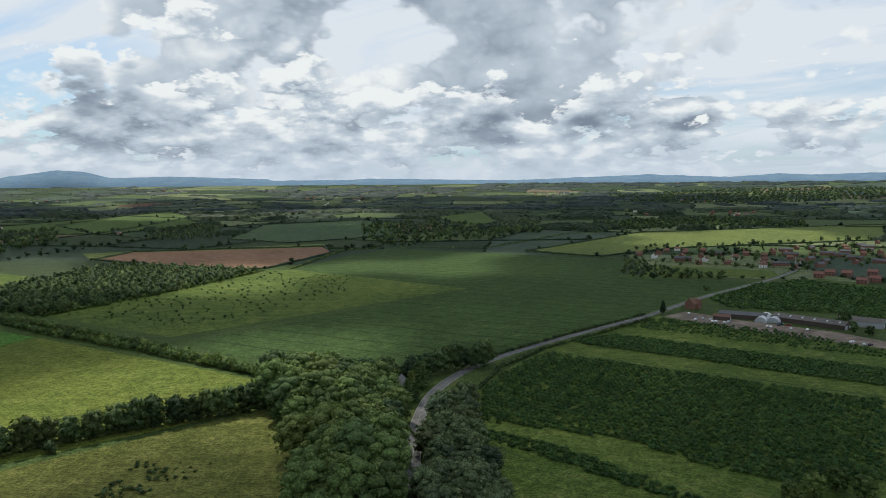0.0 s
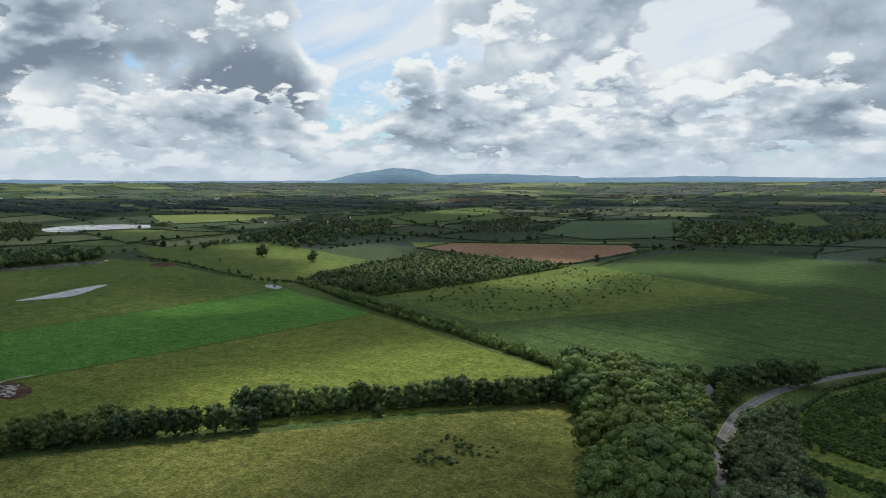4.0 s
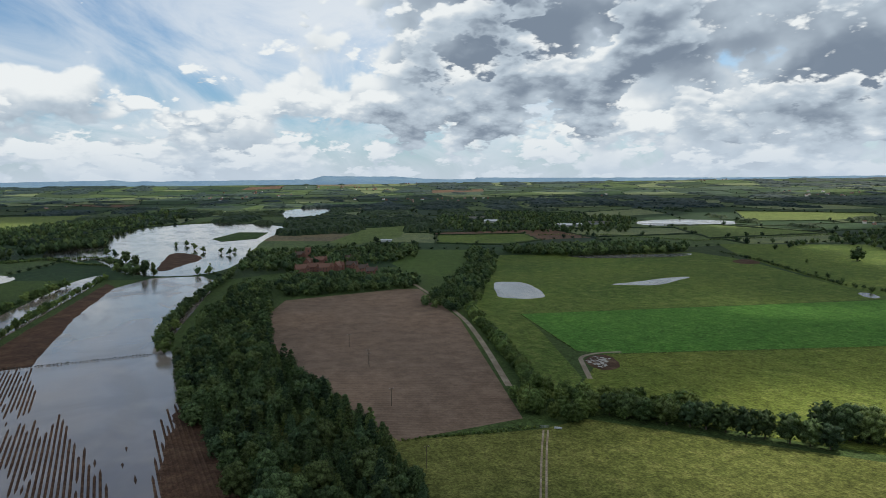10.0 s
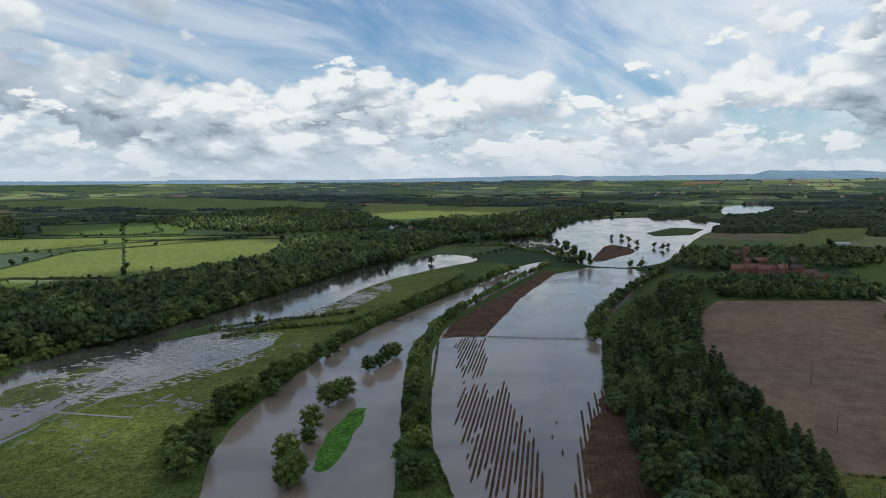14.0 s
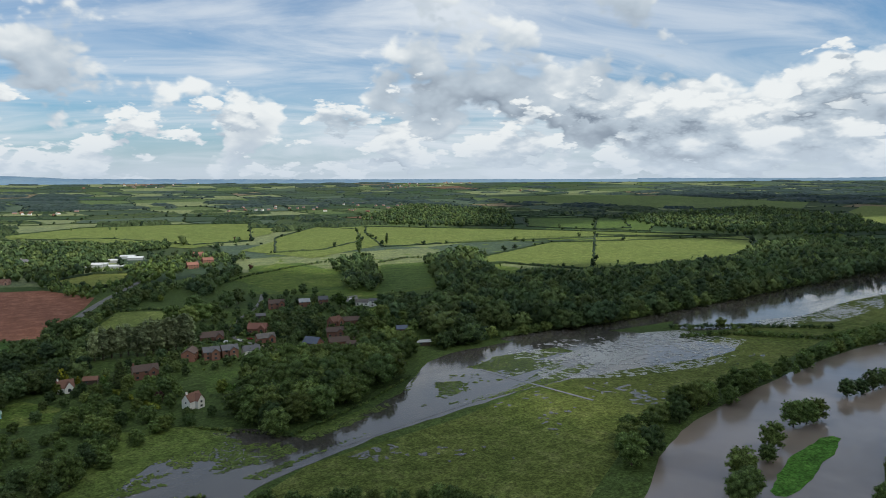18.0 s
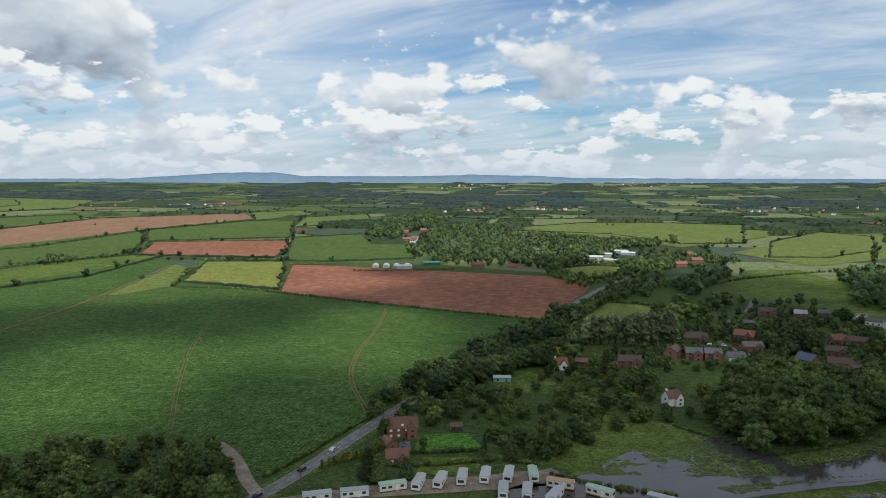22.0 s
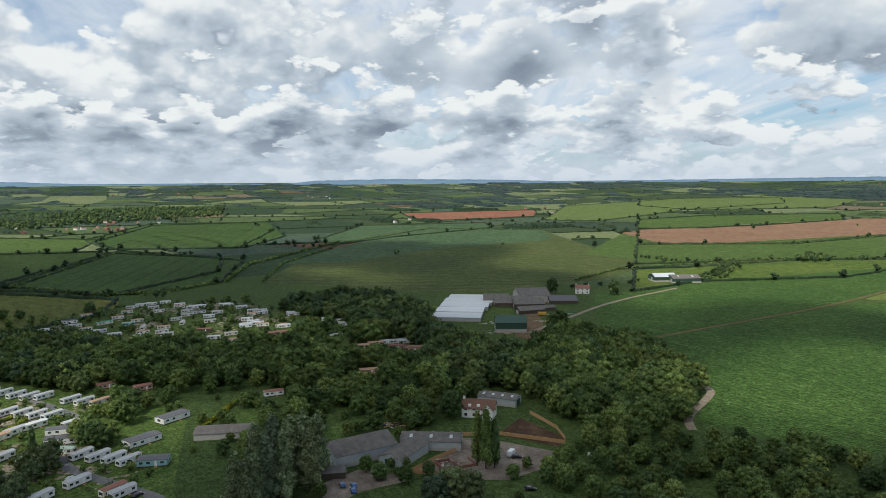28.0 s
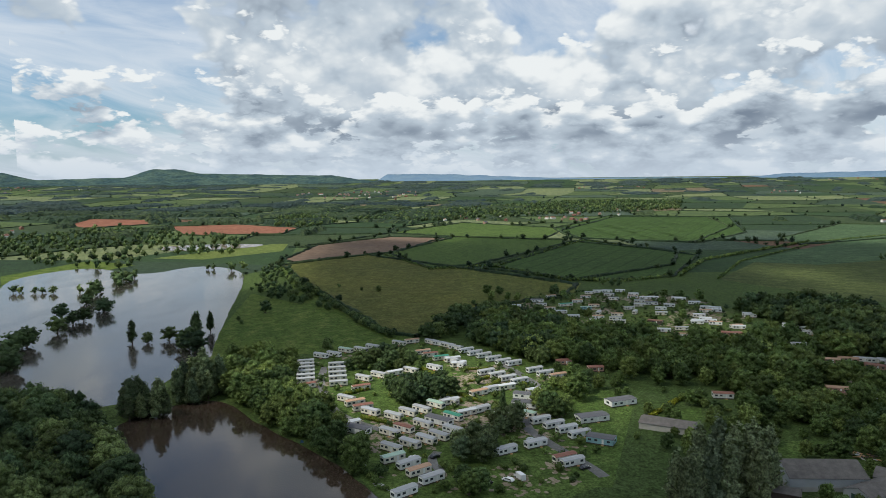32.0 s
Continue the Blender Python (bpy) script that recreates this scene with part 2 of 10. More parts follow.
RED_TRACK = field("red_earth_track", (0.165, 0.104, 0.062), (0.140, 0.095, 0.054), (0.110, 0.105, 0.045), patch=0.08, seed=17, grain=0.25, green=False)
YARD = field("yard_gravel", (0.215, 0.172, 0.138), (0.175, 0.140, 0.112), (0.26, 0.215, 0.175), patch=0.06, seed=18, grain=0.2, green=False)
ASPHALT = field("asphalt", (0.165, 0.163, 0.160), (0.140, 0.139, 0.137), (0.190, 0.187, 0.182), patch=0.1, seed=19, grain=0.15, green=False)


def foliage(name, dark, light, warm, vary=1.0):
    """Leaves: differs from tree to tree and from leaf cluster to leaf cluster, and lets some light through."""
    m, g = material(name)
    geo = g.put("ShaderNodeNewGeometry")
    tint = g.put("ShaderNodeAttribute", attribute_name="tint").outputs["Fac"]
    own = g.put("ShaderNodeObjectInfo").outputs["Random"]
    n = g.noise(geo.outputs["Position"], 0.28, 3, 0.6).outputs[0]
    fine = g.noise(geo.outputs["Position"], 1.3, 5, 0.78).outputs[0]
    t = g.math("FRACT", g.math("ADD", tint, own))
    col = g.mix(g.math("MULTIPLY_ADD", geo.outputs["Random Per Island"], 0.4, g.math("MULTIPLY", n, 0.6)), rgba(dark), rgba(light))
    col = g.mix(g.step(t, 0.5, 1.0, 0.0, 0.85), col, rgba(warm))
    col = g.mix(g.step(t, 0.3, 0.0, 0.0, 0.6), col, (dark[0] * 1.2, dark[1] * 1.25, dark[2] * 1.7, 1))
    col = g.mix(1.0, col, g.math("MULTIPLY_ADD", g.math("FRACT", g.math("MULTIPLY", t, 7.3)), 0.95 * vary, 1.1 - 0.48 * vary), "MULTIPLY")
    # noise shared with the bump darkens hollows: shade of leaf gaps put into colour
    col = g.mix(1.0, col, g.step(fine, 0.36, 0.66, 1.0 - 0.80 * vary, 1.0 + 0.66 * vary), "MULTIPLY")
    b = g.put("ShaderNodeBsdfPrincipled", (("Base Color", col), ("Roughness", 0.65), ("Specular IOR Level", 0.08)))
    bump = g.put("ShaderNodeBump", (("Height", fine), ("Strength", 0.9), ("Distance", 0.7)))
    g.tree.links.new(bump.outputs[0], b.inputs["Normal"])
    tr = g.put("ShaderNodeBsdfTranslucent", ((0, g.mix(1.0, col, (1.3, 1.35, 0.6, 1), "MULTIPLY")),))
    mixed = g.put("ShaderNodeMixShader", ((0, 0.14), (1, b.outputs[0]), (2, tr.outputs[0])))
    g.put("ShaderNodeOutputMaterial", ((0, mixed.outputs[0]),))
    return m


LEAF = foliage("broad_leaves", (0.050, 0.086, 0.028), (0.142, 0.204, 0.060), (0.164, 0.210, 0.060), 0.8)
LEAF_DARK = foliage("dark_leaves", (0.034, 0.061, 0.028), (0.104, 0.155, 0.058), (0.124, 0.164, 0.056), 0.85)
LEAF_GREY = foliage("silvery_leaves", (0.054, 0.084, 0.042), (0.130, 0.172, 0.082), (0.134, 0.170, 0.076), 0.8)
LEAF_BRIGHT = foliage("fresh_leaves", (0.050, 0.098, 0.020), (0.124, 0.188, 0.038), (0.146, 0.184, 0.038))
LEAF_GOLD = foliage("golden_leaves", (0.16, 0.18, 0.02), (0.32, 0.32, 0.035), (0.28, 0.30, 0.035))
LEAF_LIME = foliage("lime_leaves", (0.105, 0.140, 0.020), (0.215, 0.250, 0.040), (0.240, 0.250, 0.040), 0.6)
LEAF_POPLAR = foliage("poplar_leaves", (0.092, 0.122, 0.064), (0.235, 0.280, 0.150), (0.235, 0.275, 0.140), 0.8)
LEAF_FRUIT = foliage("fruit_leaves", (0.034, 0.074, 0.024), (0.082, 0.158, 0.046), (0.096, 0.160, 0.044), 0.6)
LEAF_COPPER = foliage("copper_leaves", (0.036, 0.020, 0.018), (0.075, 0.036, 0.028), (0.068, 0.042, 0.028))
# darker and bluer than near leaves: painted haze and shaded crown sides
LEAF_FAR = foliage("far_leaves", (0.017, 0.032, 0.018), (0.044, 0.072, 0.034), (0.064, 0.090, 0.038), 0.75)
# air haze is put into the leaf colour as a blue-green tint
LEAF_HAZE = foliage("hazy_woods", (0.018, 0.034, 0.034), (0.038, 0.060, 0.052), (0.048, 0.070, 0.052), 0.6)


def plain(name, c, rough=0.6, vary=0.25, scale=1.5, metal=0.0, spec=0.3, streak=(1, 1, 1)):
    """A made surface with soft stains and fine grain."""
    m, g = material(name)
    co = g.vec("MULTIPLY", g.put("ShaderNodeTexCoord").outputs["Object"], streak)
    a = g.noise(co, scale, 4, 0.6).outputs[0]
    b = g.noise(co, scale * 9, 3, 0.6).outputs[0]
    own = g.put("ShaderNodeObjectInfo").outputs["Random"]
    v = g.math("MULTIPLY_ADD", a, vary * 1.4, 1.0 - vary * 0.9)
    v = g.math("MULTIPLY", v, g.math("MULTIPLY_ADD", b, vary * 0.6, 1.0 - vary * 0.3))
    v = g.math("MULTIPLY", v, g.math("MULTIPLY_ADD", own, 0.16, 0.92))
    finish(g, g.mix(1.0, rgba(c), v, "MULTIPLY"), rough, b, 0.15, 0.02, metal, spec)
    return m


BARK = plain("bark", (0.10, 0.08, 0.06), 0.9, 0.5, 3)
BRICK = plain("red_brick", (0.245, 0.118, 0.084), 0.85, 0.4, 2)
BRICK_PALE = plain("pale_brick", (0.42, 0.26, 0.20), 0.85, 0.3, 2)
RENDER_WHITE = plain("white_render", (0.76, 0.75, 0.71), 0.8, 0.14, 0.8)
CREAM = plain("cream_panel", (0.68, 0.645, 0.56), 0.5, 0.12, 0.8)
WHITE_PANEL = plain("white_panel", (0.72, 0.72, 0.70), 0.45, 0.1, 0.8)
GREEN_PANEL = plain("sage_panel", (0.45, 0.55, 0.46), 0.5, 0.12, 0.8)
BLUE_PANEL = plain("blue_painted_board", (0.22, 0.38, 0.42), 0.6, 0.2, 0.8)
ROOF_GREY = plain("pale_grey_roof", (0.37, 0.38, 0.39), 0.55, 0.22, 1.2)
ROOF_DARK = plain("dark_slate_roof", (0.115, 0.115, 0.125), 0.7, 0.35, 1.5)
ROOF_TILE = plain("brown_tile_roof", (0.20, 0.105, 0.075), 0.8, 0.4, 1.5)
ROOF_RED = plain("red_tile_roof", (0.235, 0.108, 0.080), 0.75, 0.3, 1.5)
ROOF_TAN = plain("tan_roof", (0.42, 0.265, 0.175), 0.7, 0.25, 1.5)
ROOF_GREEN = plain("green_sheet_roof", (0.05, 0.26, 0.17), 0.55, 0.2, 1.5)
ROOF_SAGE = plain("sage_roof", (0.32, 0.44, 0.36), 0.55, 0.2, 1.5)
ROOF_WHITE = plain("white_sheet_roof", (0.52, 0.54, 0.56), 0.4, 0.18, 0.25)
ROOF_FIBRE = plain("weathered_fibre_cement", (0.165, 0.150, 0.137), 0.9, 0.75, 0.45, spec=0.15)
GREEN_SHEET = plain("dark_green_sheet", (0.035, 0.075, 0.055), 0.55, 0.2, 0.5)
GREY_SHEET = plain("grey_sheet_cladding", (0.40, 0.42, 0.43), 0.5, 0.2, 0.5)
CONCRETE = plain("concrete", (0.42, 0.40, 0.37), 0.85, 0.3, 0.5)
WOOD = plain("fence_wood", (0.48, 0.29, 0.14), 0.8, 0.3, 2)
WOOD_DARK = plain("dark_boards", (0.085, 0.065, 0.05), 0.8, 0.3, 2)
GLASS = plain("window_glass", (0.045, 0.055, 0.065), 0.08, 0.1, 1, spec=0.8)
WHITE_PAINT = plain("white_paint", (0.78, 0.78, 0.76), 0.5, 0.08, 2)
TYRE = plain("tyre_rubber", (0.02, 0.02, 0.02), 0.8, 0.2, 4)
CAR_PAINT = {k: plain(k + "_car_paint", c, 0.25, 0.04, 1, 0.0, 0.6) for k, c in
             {"white": (0.78, 0.78, 0.78), "silver": (0.50, 0.53, 0.56), "black": (0.018, 0.018, 0.022), "blue": (0.03, 0.085, 0.22), "red": (0.32, 0.03, 0.025)}.items()}


def water_material(name, base, rough, ripple):
    m, g = material(name)
    co = g.put("ShaderNodeTexCoord").outputs["Object"]
    a = g.noise(co, 0.25, 4, 0.6, 0.3).outputs[0]
    streak = g.noise(g.vec("MULTIPLY", co, (0.012, 0.03, 1)), 1.0, 4, 0.6, 1.0).outputs[0]
    b = g.noise(co, 0.02, 3, 0.5, 0.5).outputs[0]
    col = g.mix(g.step(b, 0.35, 0.65), rgba(base), rgba(base, 1.35))
    r = g.math("MULTIPLY_ADD", g.step(streak, 0.4, 0.65), rough * 1.5, rough)
    finish(g, col, r, g.math("MULTIPLY", a, g.math("MULTIPLY_ADD", b, 1.0, 0.4)), ripple, 0.4, 0.0, 0.5)
    return m


WATER = water_material("flood_water", (0.185, 0.150, 0.125), 0.10, 0.16)
WATER_BROWN = water_material("muddy_river_water", (0.040, 0.028, 0.020), 0.06, 0.05)
WATER_CALM = water_material("calm_flood_water", (0.055, 0.050, 0.044), 0.06, 0.12)
POND = water_material("pond_water", (0.13, 0.13, 0.12), 0.10, 0.10)


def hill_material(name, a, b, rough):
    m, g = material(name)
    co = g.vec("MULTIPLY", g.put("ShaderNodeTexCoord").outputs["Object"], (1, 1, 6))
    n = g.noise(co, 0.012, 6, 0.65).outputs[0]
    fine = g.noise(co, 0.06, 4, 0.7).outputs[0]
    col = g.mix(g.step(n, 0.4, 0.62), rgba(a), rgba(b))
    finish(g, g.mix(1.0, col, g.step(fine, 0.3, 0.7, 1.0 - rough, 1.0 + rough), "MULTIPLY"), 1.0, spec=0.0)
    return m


# distance haze is painted into this base colour as blue
HILL_FAR = hill_material("far_hill_haze_blue", (0.130, 0.205, 0.290), (0.155, 0.230, 0.300), 0.07)
# wood green pushed towards blue to stand for hazy air
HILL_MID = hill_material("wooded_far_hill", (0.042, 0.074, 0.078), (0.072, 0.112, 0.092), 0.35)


# ---- ground ----
def gz(x, y):
    """Height of the land: a flat vale that rises gently to the far hills."""
    r = math.hypot(x, y)
    s = max(0.0, min(1.2, (r - 900) / 3800))
    return r * 0.0255 * s ** 1.6


def mesh_of(name, verts, faces, mats, smooth=False):
    me = bpy.data.meshes.new(name)
    me.from_pydata(verts, [], faces)
    for m in mats if isinstance(mats, (list, tuple)) else [mats]:
        me.materials.append(m)
    if smooth:
        me.polygons.foreach_set("use_smooth", [True] * len(me.polygons))
    me.update()
    return me


def build_ground():
    rings = [0, 60, 150, 260, 400, 550, 700, 800, 900, 980] + [980 + 60 * i for i in range(1, 63)]
    seg = 180
    verts, faces = [], []
    for r in rings:
        for k in range(seg):
            a = 2 * math.pi * k / seg
            x, y = r * math.cos(a), r * math.sin(a)
            verts.append((x, y, gz(x, y)))
    for i in range(len(rings) - 1):
        for k in range(seg):
            a, b = i * seg + k, i * seg + (k + 1) % seg
            faces.append((a, a + seg, b + seg, b) if i else (k, a + seg, b + seg))
    ob = new("ground", mesh_of("ground", verts, faces, FAR_GROUND, True))
    return tagged(ob, "green vale of rough grass reaching to the horizon", "ground", kind="structure")


build_ground()
FIELDS = []  # outlines, to keep far trees off the fields


def inside(x, y, poly):
    odd = False
    for i in range(len(poly)):
        (x0, y0), (x1, y1) = poly[i - 1], poly[i]
        if (y0 > y) != (y1 > y) and x < (x1 - x0) * (y - y0) / (y1 - y0) + x0:
            odd = not odd
    return odd


from mathutils import geometry


def subdivided(poly, step, closed=True):
    out = []
    n = len(poly)
    for i in range(n if closed else n - 1):
        (x0, y0), (x1, y1) = poly[i], poly[(i + 1) % n]
        k = max(1, round(math.hypot(x1 - x0, y1 - y0) / step))
        out += [(x0 + (x1 - x0) * j / k, y0 + (y1 - y0) * j / k) for j in range(k)]
    return out if closed else out + [poly[-1]]


def smooth_line(pts, rounds=2, closed=False):
    for _ in range(rounds):
        out = [] if closed else [pts[0]]
        for i in range(len(pts) if closed else len(pts) - 1):
            (x0, y0), (x1, y1) = pts[i], pts[(i + 1) % len(pts)]
            out += [(x0 * 0.75 + x1 * 0.25, y0 * 0.75 + y1 * 0.25), (x0 * 0.25 + x1 * 0.75, y0 * 0.25 + y1 * 0.75)]
        pts = out if closed else out + [pts[-1]]
    return pts


def lifted(x, y, lift):
    r = math.hypot(x, y)
    return gz(x, y) + lift * (1 + max(0, r - 500) / 250)


def sheet(name, poly, mat, lift=0.05, label="", category="field", ragged=0.0, rounds=0, clear=True):
    """A piece of land or water laid on the ground."""
    if rounds:
        poly = smooth_line(poly, rounds, True)
    cx, cy = sum(p[0] for p in poly) / len(poly), sum(p[1] for p in poly) / len(poly)
    if clear:
        FIELDS.append(poly)
    rim = subdivided(poly, max(2.5, math.hypot(cx, cy) / 60))
    if ragged:
        rim = [(x + ragged * noise.noise((x * 0.06, y * 0.06, 3.0)) + ragged * 0.5 * noise.noise((x * 0.3, y * 0.3, 7.0)),
                y + ragged * noise.noise((x * 0.06, y * 0.06, 9.0)) + ragged * 0.5 * noise.noise((x * 0.3, y * 0.3, 1.0))) for x, y in rim]
    pts = list(rim)
    far = max(math.hypot(*p) for p in poly)
    if far > 900:
        step = max(40.0, math.hypot(cx, cy) / 30)
        xs, ys = [p[0] for p in poly], [p[1] for p in poly]
        for i in range(int((max(xs) - min(xs)) / step)):
            for j in range(int((max(ys) - min(ys)) / step)):
                x, y = min(xs) + (i + 0.5) * step, min(ys) + (j + 0.5) * step
                if inside(x, y, rim):
                    pts.append((x, y))
    n = len(rim)
    v, e, f, *_ = geometry.delaunay_2d_cdt([Vector(p) for p in pts], [], [list(range(n))], 1, 1e-4)
    ob = new(name, mesh_of(name, [(p.x, p.y, lifted(p.x, p.y, lift)) for p in v], f, mat))
    return tagged(ob, label, category, kind="structure")


def ribbon(name, pts, width, mat, lift=0.12, label="", category="road", rounds=2, offset=0.0):
    """A road or track of even width along a line."""
    pts = subdivided(smooth_line(pts, rounds), 8, False)
    verts, faces = [], []
    for i, (x, y) in enumerate(pts):
        x0, y0 = pts[max(0, i - 1)]
        x1, y1 = pts[min(len(pts) - 1, i + 1)]
        L = math.hypot(x1 - x0, y1 - y0) or 1
        nx, ny = -(y1 - y0) / L, (x1 - x0) / L
        w = width * 0.5 * (1 + (0.12 * noise.noise((x * 0.1, y * 0.1, 0)) if "track" in name or "verge" in name else 0))
        for s in (-1, 1):
            px, py = x + nx * (w * s + offset), y + ny * (w * s + offset)
            verts.append((px, py, lifted(px, py, lift)))
        if i:
            a = 2 * i
            faces.append((a - 2, a - 1, a + 1, a))
    return tagged(new(name, mesh_of(name, verts, faces, mat)), label, category, kind="structure")


# ---- fields ----
HEDGED = []
HEDGED_NAMES = ("small_red_field", "long_tan_field", "yellow_field", "upper_field", "upper_strip", "farm_field", "red_strip", "mid_crop", "strip_crop", "strip_brown", "strip_green", "west_field", "far_bright_field", "tan_field", "far_wheat", "hill_pasture", "pasture", "village_crop_field", "red_patch", "bank_field", "gate_field", "lane_pasture", "straw_field", "meadow_hill", "dark_crop_field", "lake_meadow", "upper_pasture")


OPEN = []


def F(name, poly, mat, label, lift=0.05, **kw):
    if name in ("straw_field", "house_field", "dome_field", "tree_paddock"):
        OPEN.append(poly)
    if name in HEDGED_NAMES:
        HEDGED.append(poly)
    return sheet(name, poly, mat, lift, label, "field", **kw)


F("hay_field", [(-314.9, 197.6), (-363.7, 243.2), (-288.0, 494), (-101.1, 378.8), (-89.4, 327.6), (-206.9, 233.1), (-279.4, 179.1)], PALE, "pale cut hay field beside a tree row")
F("green_field", [(-504, 258.7), (-379.3, 233.3), (-364.9, 244.0), (-288.0, 494), (-433, 576)], LUSH, "lush green grass field with dark edges")
F("pond_pasture", [(-930, 444), (-838, 716), (-728, 704), (-435, 580), (-504, 258.7), (-444, 243.0), (-323.8, 203.3), (-286.5, 170.9), (-320.3, 171.0), (-455, 215.0), (-546, 237.9), (-710, 321.6)], GRASS, "rough pasture with shallow ponds and wet patches")
F("far_pasture", [(-923, 833), (-808, 1025), (-488, 836), (-444, 654), (-450, 589), (-745, 721)], GRASS, "rough pasture with two lone trees", 0.06)
F("scrub_meadow", [(-329.7, 577), (-224.2, 877), (-189.9, 889), (23.5, 713), (-192.7, 491)], GRASS, "scrubby meadow dotted with dark low bushes", 0.06)
F("wheat_field", [(-174.6, 475), (25.3, 709), (-194.7, 886), (-152.5, 1033), (-87.8, 1161), (145.4, 1042), (244.4, 958), (196.9, 795), (323.0, 741), (211.7, 615), (158.1, 555), (84.4, 490), (29.4, 435), (-28.3, 404), (-107.4, 400)], WHEAT, "dark green wheat field with faint wheel lines")
F("dry_field", [(-368.5, 10.8), (-270.3, 95.9), (-261.5, 143.3), (-265.4, 168.5), (-233.2, 196.9), (-84.7, 328.2), (-48.7, 251.2), (-12.8, 120.9), (-77.2, 51.1)], DRY, "dry brownish grass field with nettle clumps")
F("brown_field", [(-593, 73.0), (-652, 94.9), (-676, 211.4), (-669, 229.6), (-508, 207.3), (-276.9, 143.2), (-271.3, 83.5), (-319.2, 75.7), (-466, 57.2)], BROWN, "bare brown ploughed field with fine drill lines", 0.06)
F("orchard_ground", [(13.9, 283.2), (17.1, 357.3), (31.0, 389.9), (63.9, 443), (214.0, 337.4), (120.7, 186.9), (75.2, 221.9)], GRASS, "grassy floor under rows of fruit bushes", 0.055)
F("orchard_strips", [(62.3, 445), (168.3, 560), (282.5, 448), (215.1, 339.3)], GRASS, "mown grass strips between fruit rows", 0.05)
F("roadside_field", [(14.6, 278.2), (44.2, 254.7), (75.2, 221.9), (69.1, 162.1), (14.2, 188.4)], GRASS, "grass paddock beside the road", 0.05)
F("small_crop_field", [(252.7, 625), (408, 768), (439, 702), (336.9, 536)], GREEN, "green crop field beside the houses", 0.05)
F("village_crop_field", [(127.7, 1104), (405, 1474), (810, 1579), (1005, 1614), (775, 1244), (373.3, 1129), (221.8, 1012)], SUNNY, "bright green crop field behind the houses", 0.06)
F("paddock", [(270.0, 902), (389.9, 835), (368.4, 775), (218.8, 794)], GRASS, "small paddock below the houses", 0.06)
F("tan_field", [(-505, 1019), (-500, 1140), (-205.5, 1214), (-172.7, 1100), (-225.5, 897), (-267.5, 883)], TAN, "tan bare field beside a plantation", 0.06)
F("grass_strip_field", [(-570, 1117), (-215.1, 1271), (-199.0, 1205), (-495, 1130), (-501, 1010)], SUNNY, "bright strip of grass beyond the bare field", 0.07)
F("far_wheat", [(-420, 1386), (-459, 1824), (-213.6, 1999), (-107.2, 1657), (-98.5, 1444), (-281.0, 1288)], WHEAT_BLUE, "blue-green wheat field among hedges", 0.06)
F("hill_pasture", [(-989, 1818), (-995, 2225), (-769, 2108), (-601, 1826), (-733, 1510)], GREEN, "hedged pasture on rising land", 0.06)
F("pasture", [(-20.7, 2130), (127.8, 2361), (150.4, 1828), (53.7, 1583)], GREEN, "hedged green pasture", 0.06)
F("pasture", [(-1107, 1776), (-944, 2457), (-762, 2162), (-752, 1538), (-936, 1500)], GREEN, "hedged green pasture", 0.06)
F("lake_meadow", [(-1682, 1581), (-1383, 1785), (-1201, 1576), (-1333, 1291)], SUNNY, "sunlit meadow beside a lake", 0.06)
F("lake_meadow", [(-1327, 1051), (-1272, 1158), (-1000, 1171), (-1012, 900)], PALE_FAR, "sunlit grass beside a lake", 0.06)
F("pasture", [(-1327, 494), (-1280, 665), (-1123, 617), (-1077, 516), (-1156, 430)], GRASS, "hedged rough pasture", 0.06)
F("garden_pasture", [(-896, 269.4), (-1070, 361.2), (-1029, 435), (-852, 357.3), (-748, 286.7), (-791, 261.9)], GREEN, "green pasture by the brick manor", 0.06)
F("slope_field", [(-1269, 265.8), (-1585, 415), (-1643, 541), (-1322, 416), (-1192, 285.9)], PALE_FAR, "pale sloping field above the flood", 0.06)
F("west_field", [(-1142, -868), (-1230, -598), (-1079, -516), (-891, -481), (-732, -519), (-682, -521)], SUNNY, "bright green field above the wooded bank", 0.06)
F("west_field", [(-1624, -1231), (-1594, -1122), (-1351, -928), (-1249, -949)], GREEN, "green field above the wooded bank", 0.06)
F("west_pasture", [(-2285, -816), (-2612, -888), (-2429, -298.3), (-2126, -269.9), (-1977, -411), (-1776, -605)], SUNNY, "sunlit pasture beyond the river woods", 0.06)
F("west_pasture", [(-2574, -1944), (-2873, -1787), (-2709, -1102), (-2373, -987), (-2106, -1406), (-2135, -1615)], PALE_FAR, "sunlit pasture on a far rise", 0.06)
F("bank_field", [(-602, -691), (-945, -814), (-1068, -745), (-1310, -646), (-1193, -571), (-943, -474), (-688, -523), (-664, -647)], SUNNY, "bright green field above the wooded river bank", 0.14)
F("bank_field", [(-506, -980), (-639, -1233), (-858, -1457), (-882, -1321), (-724, -1071), (-587, -972)], SUNNY, "bright field beside tall dark trees", 0.065)
F("bank_field", [(-949, -1382), (-1135, -1087), (-1319, -664), (-1097, -832), (-797, -927), (-686, -947), (-834, -1215)], SUNNY, "bright green field with a thin hedge", 0.09)
F("bank_base", [(-399.1, -843), (-639, -1233), (-990, -1441), (-1437, -681), (-1112, -521), (-845, -433), (-580, -575), (-377.0, -531), (-299.7, -637)], GRASS, "hedged pasture above the river woods", 0.03)
F("tree_paddock", [(-533, -742), (-597, -726), (-463, -553), (-382.4, -539)], GREEN, "green paddock among tall trees", 0.28)
F("dome_field", [(-399.1, -843), (-471, -839), (-451, -699), (-384.1, -597), (-317.7, -619), (-303.8, -645)], GREEN, "domed green field above the houses", 0.10)
